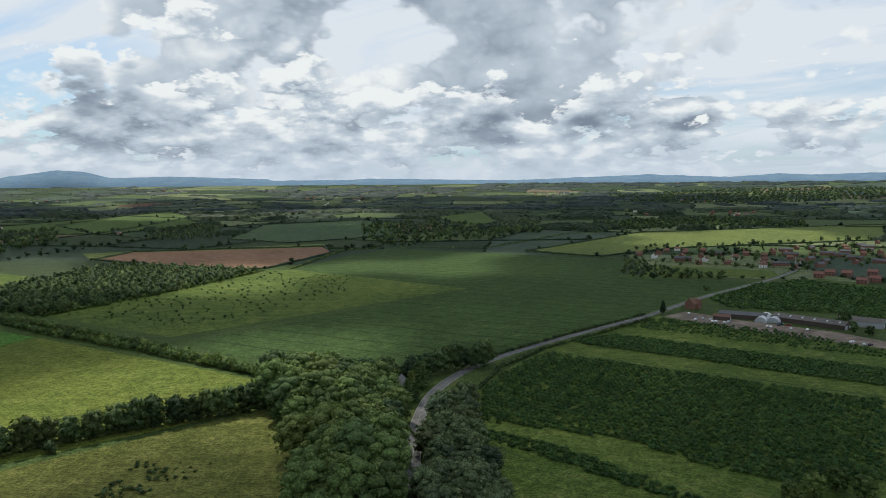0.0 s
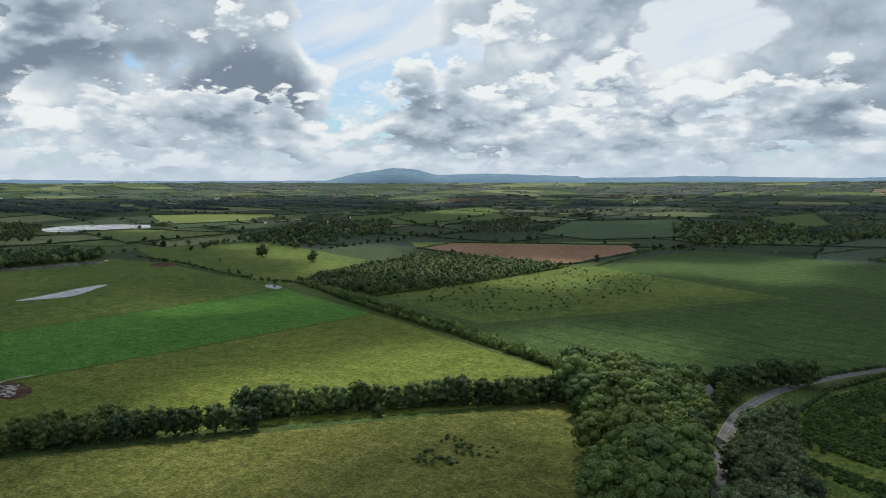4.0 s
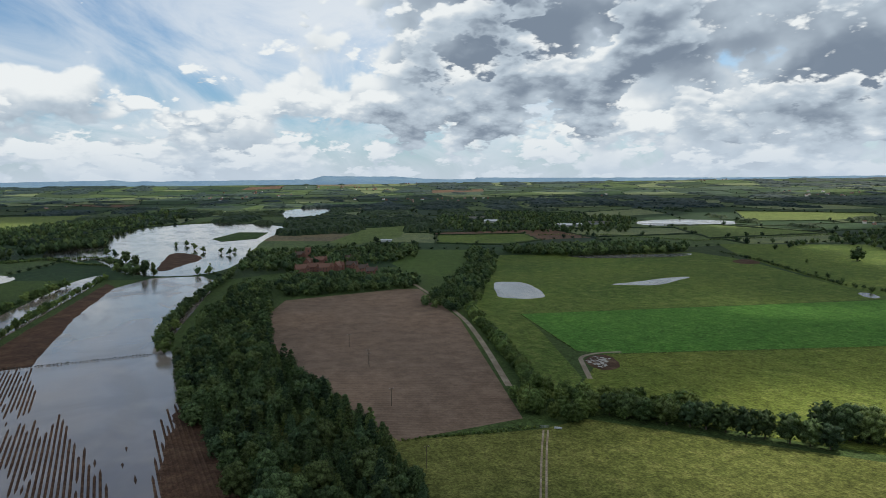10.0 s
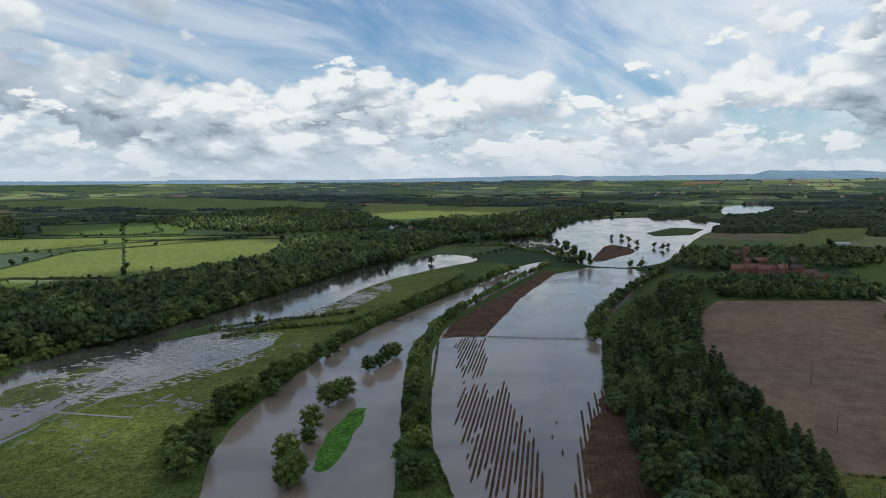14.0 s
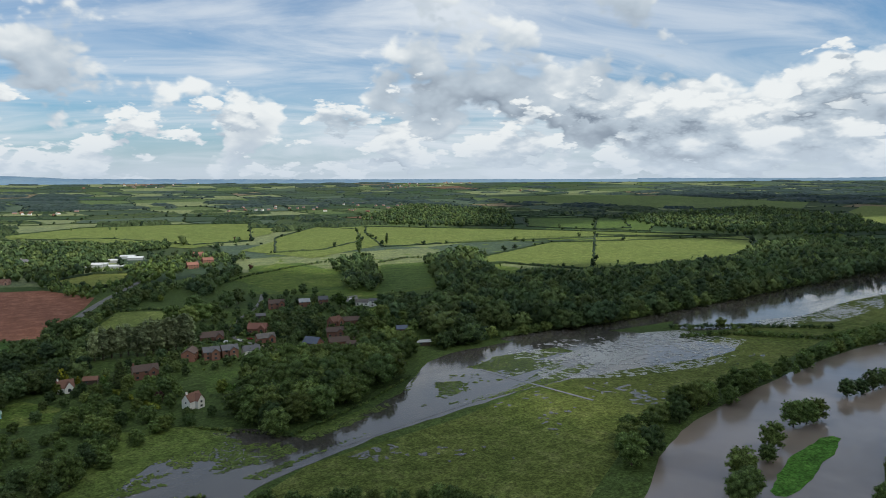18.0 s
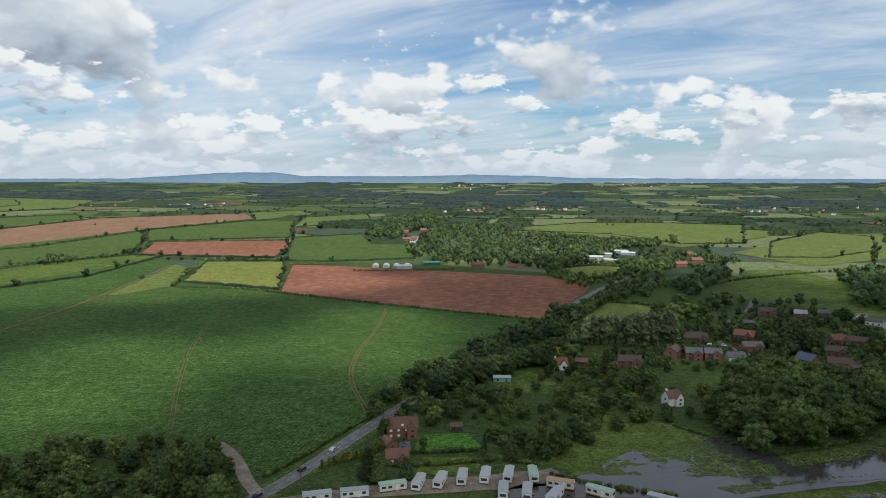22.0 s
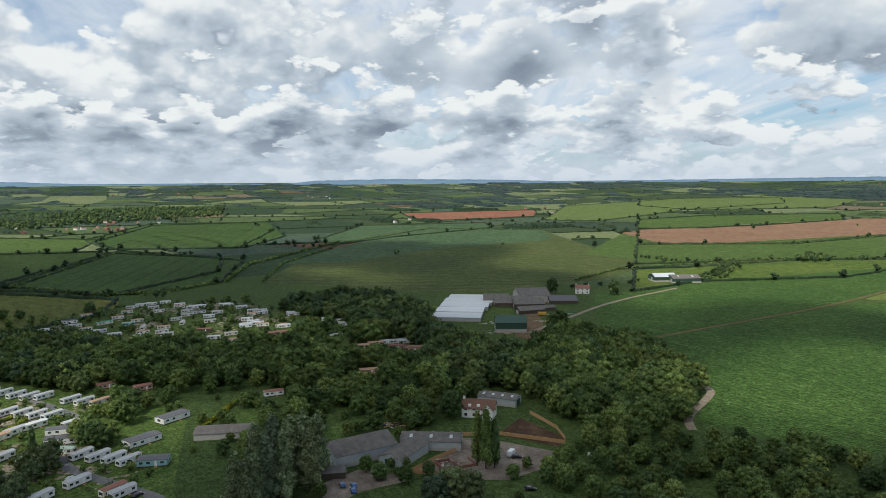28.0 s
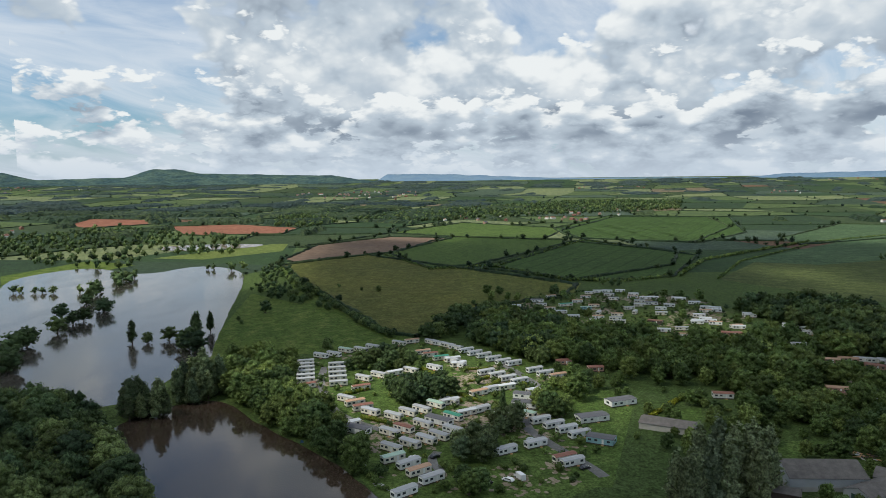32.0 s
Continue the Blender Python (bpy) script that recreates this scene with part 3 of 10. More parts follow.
F("gate_field", [(-1442, -1339), (-1670, -1144), (-1500, -960), (-1290, -840), (-1216, -1113)], GREEN, "green pasture before a long wood", 0.06)
F("far_sunny_field", [(-2299, -2332), (-2750, -2079), (-2817, -1739), (-2634, -1299), (-2241, -1535), (-2103, -2041)], PALE_FAR, "pale sunlit field on a far rise", 0.06)
F("far_sunny_field", [(-2214, -787), (-2483, -581), (-2513, -217.4), (-2204, -263.0), (-1934, -438), (-1811, -628)], SUNNY, "sunlit field among woods", 0.06)
F("red_field", [(127.2, -686), (152.7, -918), (97.5, -904), (-156.1, -792), (-181.6, -709), (-115.3, -548), (-91.9, -546), (11.8, -610)], RED, "bare red-earth ploughed field", 0.06)
F("potato_field", [(297.8, -388.7), (293.3, -466), (279.8, -624), (242.3, -730), (164.7, -713), (26.7, -617), (-91.1, -541), (-58.7, -449), (3.4, -336.7), (18.5, -315.6), (47.4, -258.9), (55.5, -251.0), (75.5, -282.1), (105.4, -298.1), (139.4, -276.4), (175.2, -271.0), (181.8, -271.6), (200.6, -314.8), (224.8, -333.0)], POTATO, "broad green potato field in ridged rows", 0.06)
F("potato_field", [(441, -551), (443, -659), (352.8, -1014), (311.1, -935), (287.0, -640), (299.0, -475), (301.7, -393.9), (307.7, -356.7), (457, -511)], POTATO, "green potato field beside a farm shed", 0.055)
F("lane_pasture", [(554, -696), (524, -766), (485, -929), (410, -1050), (354.2, -1031), (363.7, -805), (443, -659), (441, -551)], GRASS, "rough pasture along a farm lane", 0.04)
F("verge_field", [(284.0, -673), (303.5, -928), (274.5, -885), (245.3, -730), (271.5, -678)], SUNNY, "bright grass strip between crops", 0.07)
F("yellow_field", [(243.1, -762), (273.5, -960), (169.4, -957), (130.0, -701)], YELLOW, "yellow buttercup meadow with hedges", 0.06)
F("small_red_field", [(394.1, -1043), (451, -1268), (223.5, -1294), (198.5, -1160), (189.2, -1000)], RED, "small bare red-earth field", 0.06)
F("long_tan_field", [(996, -1257), (881, -1562), (841, -1947), (494, -2229), (421, -1935), (572, -1571), (612, -1176), (777, -980)], TAN, "long strip of bare orange earth", 0.06)
F("upper_field", [(566, -1554), (411, -1887), (305.3, -1876), (229.1, -1359), (466, -1279)], GREEN, "green field with faint rows", 0.06)
F("upper_field", [(772, -972), (607, -1166), (566, -1536), (472, -1265), (407, -1042), (485, -929), (588, -739)], GREEN, "green crop field behind a hedge", 0.06)
F("upper_field", [(512, -2227), (370.4, -2372), (285.8, -2166), (403, -1888)], PALE_FAR, "pale field among hedges", 0.065)
F("upper_field", [(270.7, -1646), (300.1, -2026), (130.7, -2182), (101.0, -1807)], PALE_FAR, "pale field among hedges", 0.06)
F("farm_field", [(170.6, -964), (223.7, -1360), (97.9, -1445), (68.5, -1228), (-13.8, -1204), (-3.7, -983), (110.0, -950)], GREEN, "bright green field beside white sheds", 0.06)
F("far_bright_field", [(-252.1, -1640), (-441, -1784), (-652, -1754), (-796, -1668), (-577, -1207), (-464, -1197), (-404, -1420), (-240.0, -1523)], SUNNY, "sunlit pasture beyond the village", 0.06)
F("upper_strip", [(1216, -1537), (1192, -1800), (969, -2117), (841, -1871), (929, -1383), (1015, -1281)], GREEN, "green crop strip on rising land", 0.06)
F("upper_strip", [(1916, -2429), (1658, -2950), (1241, -2876), (1121, -2405), (1373, -2020), (1666, -2110)], PALE_FAR, "pale green pasture on a rise", 0.06)
F("straw_field", [(-179.4, -861), (-227.7, -896), (-266.6, -878), (-230.7, -787), (-181.9, -764)], YELLOW, "small dry straw field", 0.06)
F("house_field", [(-123.4, -523), (-175.4, -617), (-211.2, -588), (-205.6, -559), (-152.6, -510), (-127.3, -507)], SUNNY, "small green paddock among trees", 0.06)
F("copse_field", [(-329.6, -746), (-441, -849), (-456, -728), (-394.1, -613), (-324.7, -625)], GRASS, "green field among trees", 0.25)
F("middle_field", [(-483, -1047), (-857, -1419), (-933, -1367), (-722, -988), (-509, -875)], SUNNY, "sunlit field beyond the village", 0.19)
F("middle_field", [(-246.0, -1609), (-490, -1704), (-769, -1478), (-680, -1332), (-440, -1135), (-376.4, -1313)], SUNNY, "sunlit field beyond the village", 0.22)
F("rough_pasture", [(806, -58.1), (716, -148.6), (621, -119.7), (586, -51.0), (591, -20.9), (846, -32.4)], DRY, "tan rough pasture by the caravan park", 0.07)
F("dark_crop_field", [(842, -60.9), (1230, -258.8), (963, -360.1), (753, -252.8), (731, -162.2)], WHEAT, "dark green crop with pale wheel lines", 0.06)
F("sunlit_crop_field", [(735, -296.1), (878, -397.5), (1116, -637), (1302, -981), (1125, -1096), (570, -745), (522, -613), (526, -416), (644, -340.7)], DULL_CROP, "broad crop field with a sunlit crown", 0.06)
F("pale_crown", [(888, -385.8), (1137, -649), (1331, -1004), (1137, -1108), (933, -937), (935, -682), (847, -466)], WHEAT_BLUE, "pale green crop on the crown of a hill", 0.09)
F("orange_field", [(971, -1165), (938, -1632), (814, -2033), (601, -1505), (735, -1019)], TAN, "long bare orange field", 0.06)
F("lane_field", [(724, -787), (938, -1134), (722, -1002), (601, -1486), (411, -1034), (489, -841), (555, -782)], GREEN, "green crop below the orange field", 0.065)
F("red_strip", [(1928, -1249), (1764, -1691), (1511, -1438), (1579, -1077)], RED, "strip of red bare earth", 0.06)
F("mid_crop", [(1438, -254.8), (1867, -468), (1817, -698), (1497, -626), (1156, -423), (1254, -259.6)], WHEAT, "dark green crop field", 0.06)
F("mid_crop", [(1226, -603), (1527, -873), (1403, -1166), (1254, -1060), (1184, -753), (1098, -571)], WHEAT_BLUE, "blue-green crop field behind a hedge", 0.065)
F("upper_pasture", [(1386, -1350), (1863, -1930), (1846, -2591), (1555, -2872), (1358, -2548), (1408, -2008), (1250, -1420)], PALE_FAR, "pale hedged pastures on a rise", 0.06)
F("meadow_hill", [(901, 193.6), (1016, 96.7), (705, -142.5), (627, -110.8), (583, -37.3), (472, 13.7), (484, 31.5), (551, 57.8), (685, 115.2)], HILL_HAY, "tan hay meadow on a low hill")
F("bank_pasture", [(934, 207.9), (696, 117.0), (561, 58.8), (472, 11.8), (433, 45.8), (592, 109.4)], GRASS, "rough pasture below the meadow hill", 0.045)
F("river_pasture", [(494, 153.1), (672, 174.6), (592, 99.8), (484, 41.3), (435, 46.1), (429, 86.9), (407, 115.4), (414, 134.1)], GRASS, "green pasture sloping to the flood", 0.06)
F("strip_crop", [(1028, 65.2), (1320, -21.8), (1235, -227.4), (1161, -213.8), (869, -41.9), (856, 6.7)], GREEN, "hedged crop field", 0.06)
F("strip_crop", [(879, -63.5), (1202, -230.8), (1019, -351.2), (860, -289.8), (737, -141.9)], WHEAT, "dark crop field with pale wheel lines", 0.065)
F("strip_brown", [(953, 204.6), (1175, 195.5), (1332, 83.9), (1294, -31.7), (1044, 66.2), (925, 184.0)], BROWN, "brown bare strip on the hill", 0.06)
F("strip_green", [(1428, 89.8), (1714, -69.5), (1503, -276.4), (1240, -188.6), (1319, -32.3)], GREEN, "green crop beyond the hill", 0.06)
F("strip_green", [(1506, -253.0), (1935, -479), (1805, -750), (1349, -594), (1156, -435), (1269, -243.6)], WHEAT, "green crop field beyond the hill", 0.06)
F("red_patch", [(1659, 622), (1720, 475), (1594, 302.1), (1423, 303.9), (1400, 487)], RED, "red bare field beyond the flood", 0.06)
F("red_patch", [(1712, 877), (1960, 942), (1907, 767), (1737, 685), (1619, 792)], RED, "red bare field beyond the flood", 0.06)
F("flood_meadow", [(998, 395.7), (1203, 276.4), (1211, 249.4), (1085, 232.5), (977, 318.1)], SUNNY, "bright grass beside the flood", 0.06)
F("flood_meadow", [(817, 499), (976, 472), (917, 386.0), (851, 405), (748, 457)], GRASS, "rough grass beside the flood", 0.06)

# ---- water ----
def pool(name, poly, label, mat=WATER, lift=0.1, rounds=2, ragged=1.5):
    return sheet(name, poly, mat, lift, label, "water", ragged, rounds)


pool("pond", [(-667, 310.8), (-681, 321.2), (-671, 340.8), (-653, 345.2), (-572, 323.5), (-564, 302.5), (-581, 280.4), (-595, 280.1)], "pale pond in rough pasture", POND)
pool("pond", [(-615, 412), (-618, 459), (-631, 498), (-625, 537), (-606, 494), (-585, 458), (-601, 432)], "long shallow puddle in rough pasture", POND)
pool("pond", [(-472, 589), (-466, 599), (-442, 585), (-440, 571), (-455, 575)], "small pool at a field corner", POND)
pool("pond", [(-897, 524), (-848, 621), (-828, 713), (-794, 658), (-818, 580), (-838, 525)], "narrow pool along a wood", POND)
pool("lake", [(-1474, 1062), (-1507, 1195), (-1373, 1290), (-1267, 1209), (-1294, 1074), (-1355, 1009)], "pale lake among trees", POND)
pool("river", [(-212.3, -138.1), (-272.5, -159.4), (-344.7, -165.1), (-400, -166.5), (-470, -166.6), (-557, -154.6), (-656, -138.0), (-757, -121.7), (-894, -103.5), (-946, -75.1), (-864, -75.7), (-740, -91.9), (-587, -110.2), (-514, -123.7), (-434, -123.9), (-338.7, -100.3), (-265.2, -79.7), (-217.2, -67.7), (-109.7, -58.9), (-108.2, -78.6)], "brown river in flood between bushy banks", WATER)
pool("flooded_field", [(-467, -115.2), (-537, -106.7), (-882, -48.9), (-865, 58.2), (-634, 15.3), (-490, -7.8), (-465, 4.5), (-354.3, 2.3), (-230.5, 15.9), (-164.0, 21.5), (-160.3, -27.1), (-226.0, -49.0), (-278.1, -71.5)], "flooded plough field under grey-brown water", WATER, 0.11, 1, 1.0)
pool("flood", [(-1415, -185.9), (-1588, -138.1), (-1907, -44.4), (-1985, 155.9), (-1667, 295.3), (-1503, 193.7), (-1218, 129.0), (-877, 62.4), (-894, -49.6), (-1122, -97.9)], "flood water among drowned trees", WATER_CALM, 0.12)
pool("flood", [(-2420, 339.1), (-2576, 420), (-2617, 565), (-2212, 475), (-1921, 298.8)], "distant flood water among woods", WATER_CALM, 0.12)
pool("backwater", [(-117.9, -266.5), (-109.0, -240.4), (-137.0, -234.8), (-183.1, -237.2), (-270.1, -242.5), (-334.9, -230.9), (-426, -205.7), (-436, -232.6), (-414, -314.9), (-338.8, -322.5), (-274.6, -326.8), (-237.7, -300.6), (-191.8, -262.0), (-146.3, -253.8)], "shallow flood over grass", WATER_CALM, 0.10)
pool("backwater", [(-479, -299.0), (-604, -286.1), (-742, -282.6), (-1032, -256.1), (-956, -155.2), (-854, -198.5), (-701, -239.1), (-547, -230.6), (-445, -256.4)], "river backwater below a wooded bank", WATER_CALM, 0.10)
pool("flood", [(608, 373.5), (769, 471), (855, 461), (897, 427), (805, 332.9), (911, 303.9), (858, 232.3), (729, 196.7), (494, 153.1), (414, 132.4), (402, 143.1), (317.8, 143.6), (360.7, 217.2), (302.8, 238.1), (574, 444)], "broad flood with drowned trees", WATER_CALM, 0.12)
pool("river", [(273.4, 138.7), (310.0, 140.2), (336.1, 120.4), (338.9, 102.2), (302.5, 78.1), (257.6, 36.5), (221.0, 15.3), (141.5, -14.7), (143.5, 69.6)], "dark brown river below bank trees", WATER_BROWN, 0.10)
pool("far_flood", [(1150, 456), (1206, 420), (1214, 278.8), (1136, 297.3), (1093, 407)], "strip of distant flood water", WATER, 0.13)

pool("backwater", [(-333, -339), (-390, -329), (-434, -318), (-512, -313), (-604, -308), (-764, -305), (-900, -302), (-1000, -262), (-742, -278), (-604, -280), (-470, -290), (-420, -300), (-340, -315)], "dark backwater under the wooded bluff", WATER_CALM, 0.09)
pool("flood", [(-1170.8, -191.6), (-1498.7, -180.2), (-1618.0, -124.8), (-1496.3, -96.9), (-1213.0, -92.4), (-1101.4, -111.8)], "arm of flood water beside the river trees", WATER_CALM, 0.12)
# river meadow and mud
F("river_meadow", [(-129.4, -228.8), (-207.4, -231.4), (-270.8, -241.2), (-406, -234.0), (-470, -236.7), (-496, -188.7), (-372.5, -176.4), (-305.3, -179.4), (-233.2, -161.3), (-183.3, -140.9), (-126.6, -104.8), (-71.8, -200.0)], FLOOD_MEADOW, "green flood meadow between two waters", 0.07)
F("upper_river_meadow", [(-442, -254.4), (-546, -227.5), (-702, -236.5), (-880, -197.7), (-831, -164.7), (-633, -161.3), (-519, -179.1), (-467, -230.2)], FLOOD_MEADOW, "green flood meadow between two waters", 0.075)
F("island", [(-231.7, -104.2), (-247, -108.6), (-265.5, -112.5), (-297.6, -115.3), (-312.1, -109.4), (-291.7, -104.0), (-247.0, -98.6), (-236.8, -98.0)], LUSH, "bright green island strip in the river", 0.16, ragged=2.5, rounds=1)

# ---- roads and tracks ----
ROAD = [(-317.6, -901), (-190.6, -699), (-145.4, -616), (-68.0, -465), (0.7, -337.0), (29.7, -275.6), (44.6, -243.4), (59.5, -221.2)] + [(-11.4, 227.5), (-13.0, 285.1), (-11.7, 317.6), (-6.3, 352.9), (7.3, 388.2), (32.2, 426), (82.9, 481), (156.7, 551), (185.1, 585), (243.5, 654), (378.9, 784), (450, 889)]
ribbon("road", ROAD, 6.2, ASPHALT, 0.16, "two-lane asphalt country road with worn markings")
ribbon("verge", ROAD, 12.0, FLOOR_GRASS, 0.09, "grass verge along the country road", "verge")
for side in (-0.95, 0.95):
    ribbon("farm_track", [(-194.8, 108.1), (-237.5, 132.0), (-259.7, 145.2)], 0.8, TRACK, 0.12, "worn wheel line of a farm track", "track", 2, side)
ribbon("farm_track", [(-325.1, 160.1), (-430, 191.2), (-518, 213.6), (-672, 233.1), (-793, 243.6)], 3.5, TRACK, 0.12, "pale stony farm track along a hedge", "track")
ribbon("earth_track", [(297.0, -352.0), (299.7, -391.3), (295.6, -470), (284.1, -633), (306.7, -921)], 3.0, RED_TRACK, 0.12, "red earth track across the potato field", "track")
for side in (-0.85, 0.85):
    ribbon("earth_track", [(20.0, -319.5), (34.8, -381.1), (33.2, -442), (22.6, -524), (21.1, -598)], 0.65, RED_TRACK, 0.12, "worn earth wheel line across the potato field", "track", 2, side)
    ribbon("earth_track", [(103.1, -300.7), (126.8, -389.1), (149.5, -500), (166.8, -697)], 0.35, RED_TRACK, 0.12, "faint wheel line in the crop", "track", 2, side)
ribbon("lane", [(175.1, -259.4), (186.5, -271.1), (197.2, -303.9), (202.7, -316.3), (212.0, -322.7)], 4.0, TRACK, 0.13, "stony lane bending by a wood", "track")
ribbon("lane", [(52.1, -235.3), (58.4, -246.1), (64.0, -260.4), (70.3, -273.1), (78.2, -283.2)], 5.0, TRACK, 0.13, "stony lane leaving the road", "track")
ribbon("lane", [(362.8, -340.2), (383.7, -398.5), (415, -487), (429, -605)], 4.0, TRACK, 0.13, "farm lane between yard and shed", "track")


# ---- plants ----
def ico(level):
    bm = bmesh.new()
    bmesh.ops.create_icosphere(bm, subdivisions=level, radius=1.0)
    v = np.array([p.co[:] for p in bm.verts])
    f = np.array([[q.index for q in p.verts] for p in bm.faces])
    bm.free()
    return v, f


OCTA = np.array([(1, 0, 0), (0, 1, 0), (-1, 0, 0), (0, -1, 0), (0, 0, 1), (0, 0, -1)], float) * 1.12
ICO = {0: (OCTA, np.array([(i, (i + 1) % 4, 4) for i in range(4)] + [((i + 1) % 4, i, 5) for i in range(4)])), 1: ico(1), 2: ico(2)}


def quads(rng, centre, radii, n, size, droop=0.0):
    """Leaf clusters: n small tilted quads on the outside of an ellipsoid."""
    d = rng.normal(size=(n, 3))
    d /= np.linalg.norm(d, axis=1)[:, None]
    p = centre + d * radii * rng.uniform(0.84, 1.2, (n, 1))
    nor = d + rng.normal(scale=0.46, size=(n, 3))
    nor /= np.linalg.norm(nor, axis=1)[:, None]
    t = np.cross(nor, rng.normal(size=(n, 3)))
    t /= np.linalg.norm(t, axis=1)[:, None]
    b = np.cross(nor, t)
    s = size * rng.uniform(0.6, 1.3, (n, 1)) * 0.5
    t, b = t * s, b * s * 0.8
    out = np.stack([p - t - b, p + t - b * 0.6, p + t * 0.7 + b, p - t * 0.8 + b * 0.9], 1)
    out[:, 2] += nor * s * 0.5
    if droop:
        out[:, :2, 2] -= s * droop
    return out.reshape(-1, 3)


def crown(seed, lumps, leaves, size, shape, core):
    """Vertices, quads and triangles of a crown one unit high; shape gives its outline."""
    rng = np.random.default_rng(seed)
    vs, qs, ts, at = [], [], [], 0
    turn = rng.uniform(0, 6.283)
    for i in range(lumps):
        if shape == "round":
            if i == 0:
                c, r = np.array([0, 0, 0.49]), np.array([0.31, 0.31, 0.43])
            else:
                up = 1.0 - 1.78 * ((i - 0.5) / (lumps - 1))
                a, e = turn + i * 2.4, math.sqrt(1 - up * up) ** 0.8 * rng.uniform(0.86, 1.06)
                c = np.array([math.cos(a) * e * 0.27, math.sin(a) * e * 0.27, 0.48 + up * 0.37])
                r = np.array([1, 1, 0.92]) * rng.uniform(0.105, 0.165) * (1.0 if lumps > 12 else 1.25)
        elif shape == "tall":
            h = (i + 0.5) / lumps
            a, w = i * 2.4 + rng.uniform(0, 0.8), 0.075 * (1.05 - 0.8 * h * h) * rng.uniform(0.5, 1.2)
            c = np.array([math.cos(a) * w, math.sin(a) * w, 0.1 + h * 0.82])
            r = np.array([0.062, 0.062, 0.13]) * (1.1 - 0.6 * h * h) * rng.uniform(0.75, 1.3)
            if i == 0:
                c, r = np.array([0, 0, 0.52]), np.array([0.085, 0.085, 0.43])
        elif shape == "cone":
            h = (i + 0.5) / lumps
            a, w = rng.uniform(0, 6.283), 0.05 * (1 - h)
            c = np.array([math.cos(a) * w, math.sin(a) * w, 0.12 + h * 0.82])
            r = np.array([0.26, 0.26, 0.1]) * (1.05 - h) + 0.025
        else:  # bush
            a, w = turn + i * 2.4, 0.0 if i == 0 else rng.uniform(0.22, 0.4)
            c = np.array([math.cos(a) * w, math.sin(a) * w, 0.5 if i == 0 else rng.uniform(0.28, 0.6)])
            r = np.array([1, 1, 0.95]) * (0.45 if i == 0 else rng.uniform(0.22, 0.34))
        n = max(3, leaves // lumps * (4 if i == 0 and shape in ("round", "tall") else 2 if i == 0 and lumps < 4 else 1))
        q = quads(rng, c, r, n, size)
        vs.append(q)
        qs.append(at + np.arange(len(q)).reshape(-1, 4))
        at += len(q)
        iv, jf = ICO[core]
        w = iv * r * 0.85 * rng.uniform(0.84, 1.1, (len(iv), 1)) + c
        vs.append(w)
        ts.append(at + jf)
        at += len(w)
    v = np.concatenate(vs)
    v[:, 2] = np.maximum(v[:, 2], 0.02)
    return v, np.concatenate(qs), np.concatenate(ts)


def fast_mesh(name, v, q, t, mat, tint=None):
    me = bpy.data.meshes.new(name)
    me.vertices.add(len(v))
    me.vertices.foreach_set("co", v.astype(np.float32).ravel())
    me.loops.add(q.size + t.size)
    me.loops.foreach_set("vertex_index", np.concatenate([q.ravel(), t.ravel()]).astype(np.int32))
    me.polygons.add(len(q) + len(t))
    start = np.concatenate([np.arange(len(q)) * 4, q.size + np.arange(len(t)) * 3])
    me.polygons.foreach_set("loop_start", start.astype(np.int32))
    if tint is not None:
        me.attributes.new("tint", "FLOAT", "POINT").data.foreach_set("value", tint.astype(np.float32))
    me.materials.append(mat)
    me.polygons.foreach_set("use_smooth", np.ones(len(q) + len(t), dtype=bool))
    me.update(calc_edges=True)
    return me


# crowns by kind and by how far off they stand
KINDS = {}
for shape, lumps in (("round", 26), ("tall", 17), ("cone", 12), ("bush", 7)):
    wide = {"tall": 0.8, "bush": 1.5}.get(shape, 1.0)
    for lod, (k, leaves, size, core) in enumerate(((1.0, 560, 0.050, 1), (0.62, 310, 0.064, 0), (0.36, 96, 0.105, 0), (0.15, 14, 0.18, 0), (0.05, 3, 0.28, 0))):
        KINDS[shape, lod] = [crown(100 * lod + 7 * j + len(shape), max(1 if shape != "tall" and shape != "cone" else 3, round(lumps * k)), leaves, size * wide, shape, core) for j in range(4)]


def lod_at(x, y):
    r = math.hypot(x, y)
    return 0 if r < 255 else 1 if r < 420 else 2 if r < 700 else 3 if r < 1250 else 4


def joined_trees(name, spots, mat, label, category="trees", coarse=0):
    """One mass of trees: spots are (x, y, height, width factor, shape)."""
    rng = np.random.default_rng(len(spots) * 13 + 5)
    vs, qs, ts, tn, at = [], [], [], [], 0
    for x, y, h, w, shape in spots:
        v, q, t = KINDS[shape, min(4, lod_at(x, y) + coarse)][rng.integers(4)]
        a = rng.uniform(0, 6.283)
        c, s = math.cos(a) * w * h, math.sin(a) * w * h
        p = np.stack([v[:, 0] * c - v[:, 1] * s + x, v[:, 0] * s + v[:, 1] * c + y, v[:, 2] * h + gz(x, y) - 0.1], 1)
        vs.append(p)
        qs.append(q + at)
        ts.append(t + at)
        tn.append(np.full(len(p), rng.uniform()))
        at += len(p)
    ob = new(name, fast_mesh(name, np.concatenate(vs), np.concatenate(qs), np.concatenate(ts), mat, np.concatenate(tn)))
    return tagged(ob, label, category, kind="stuff")


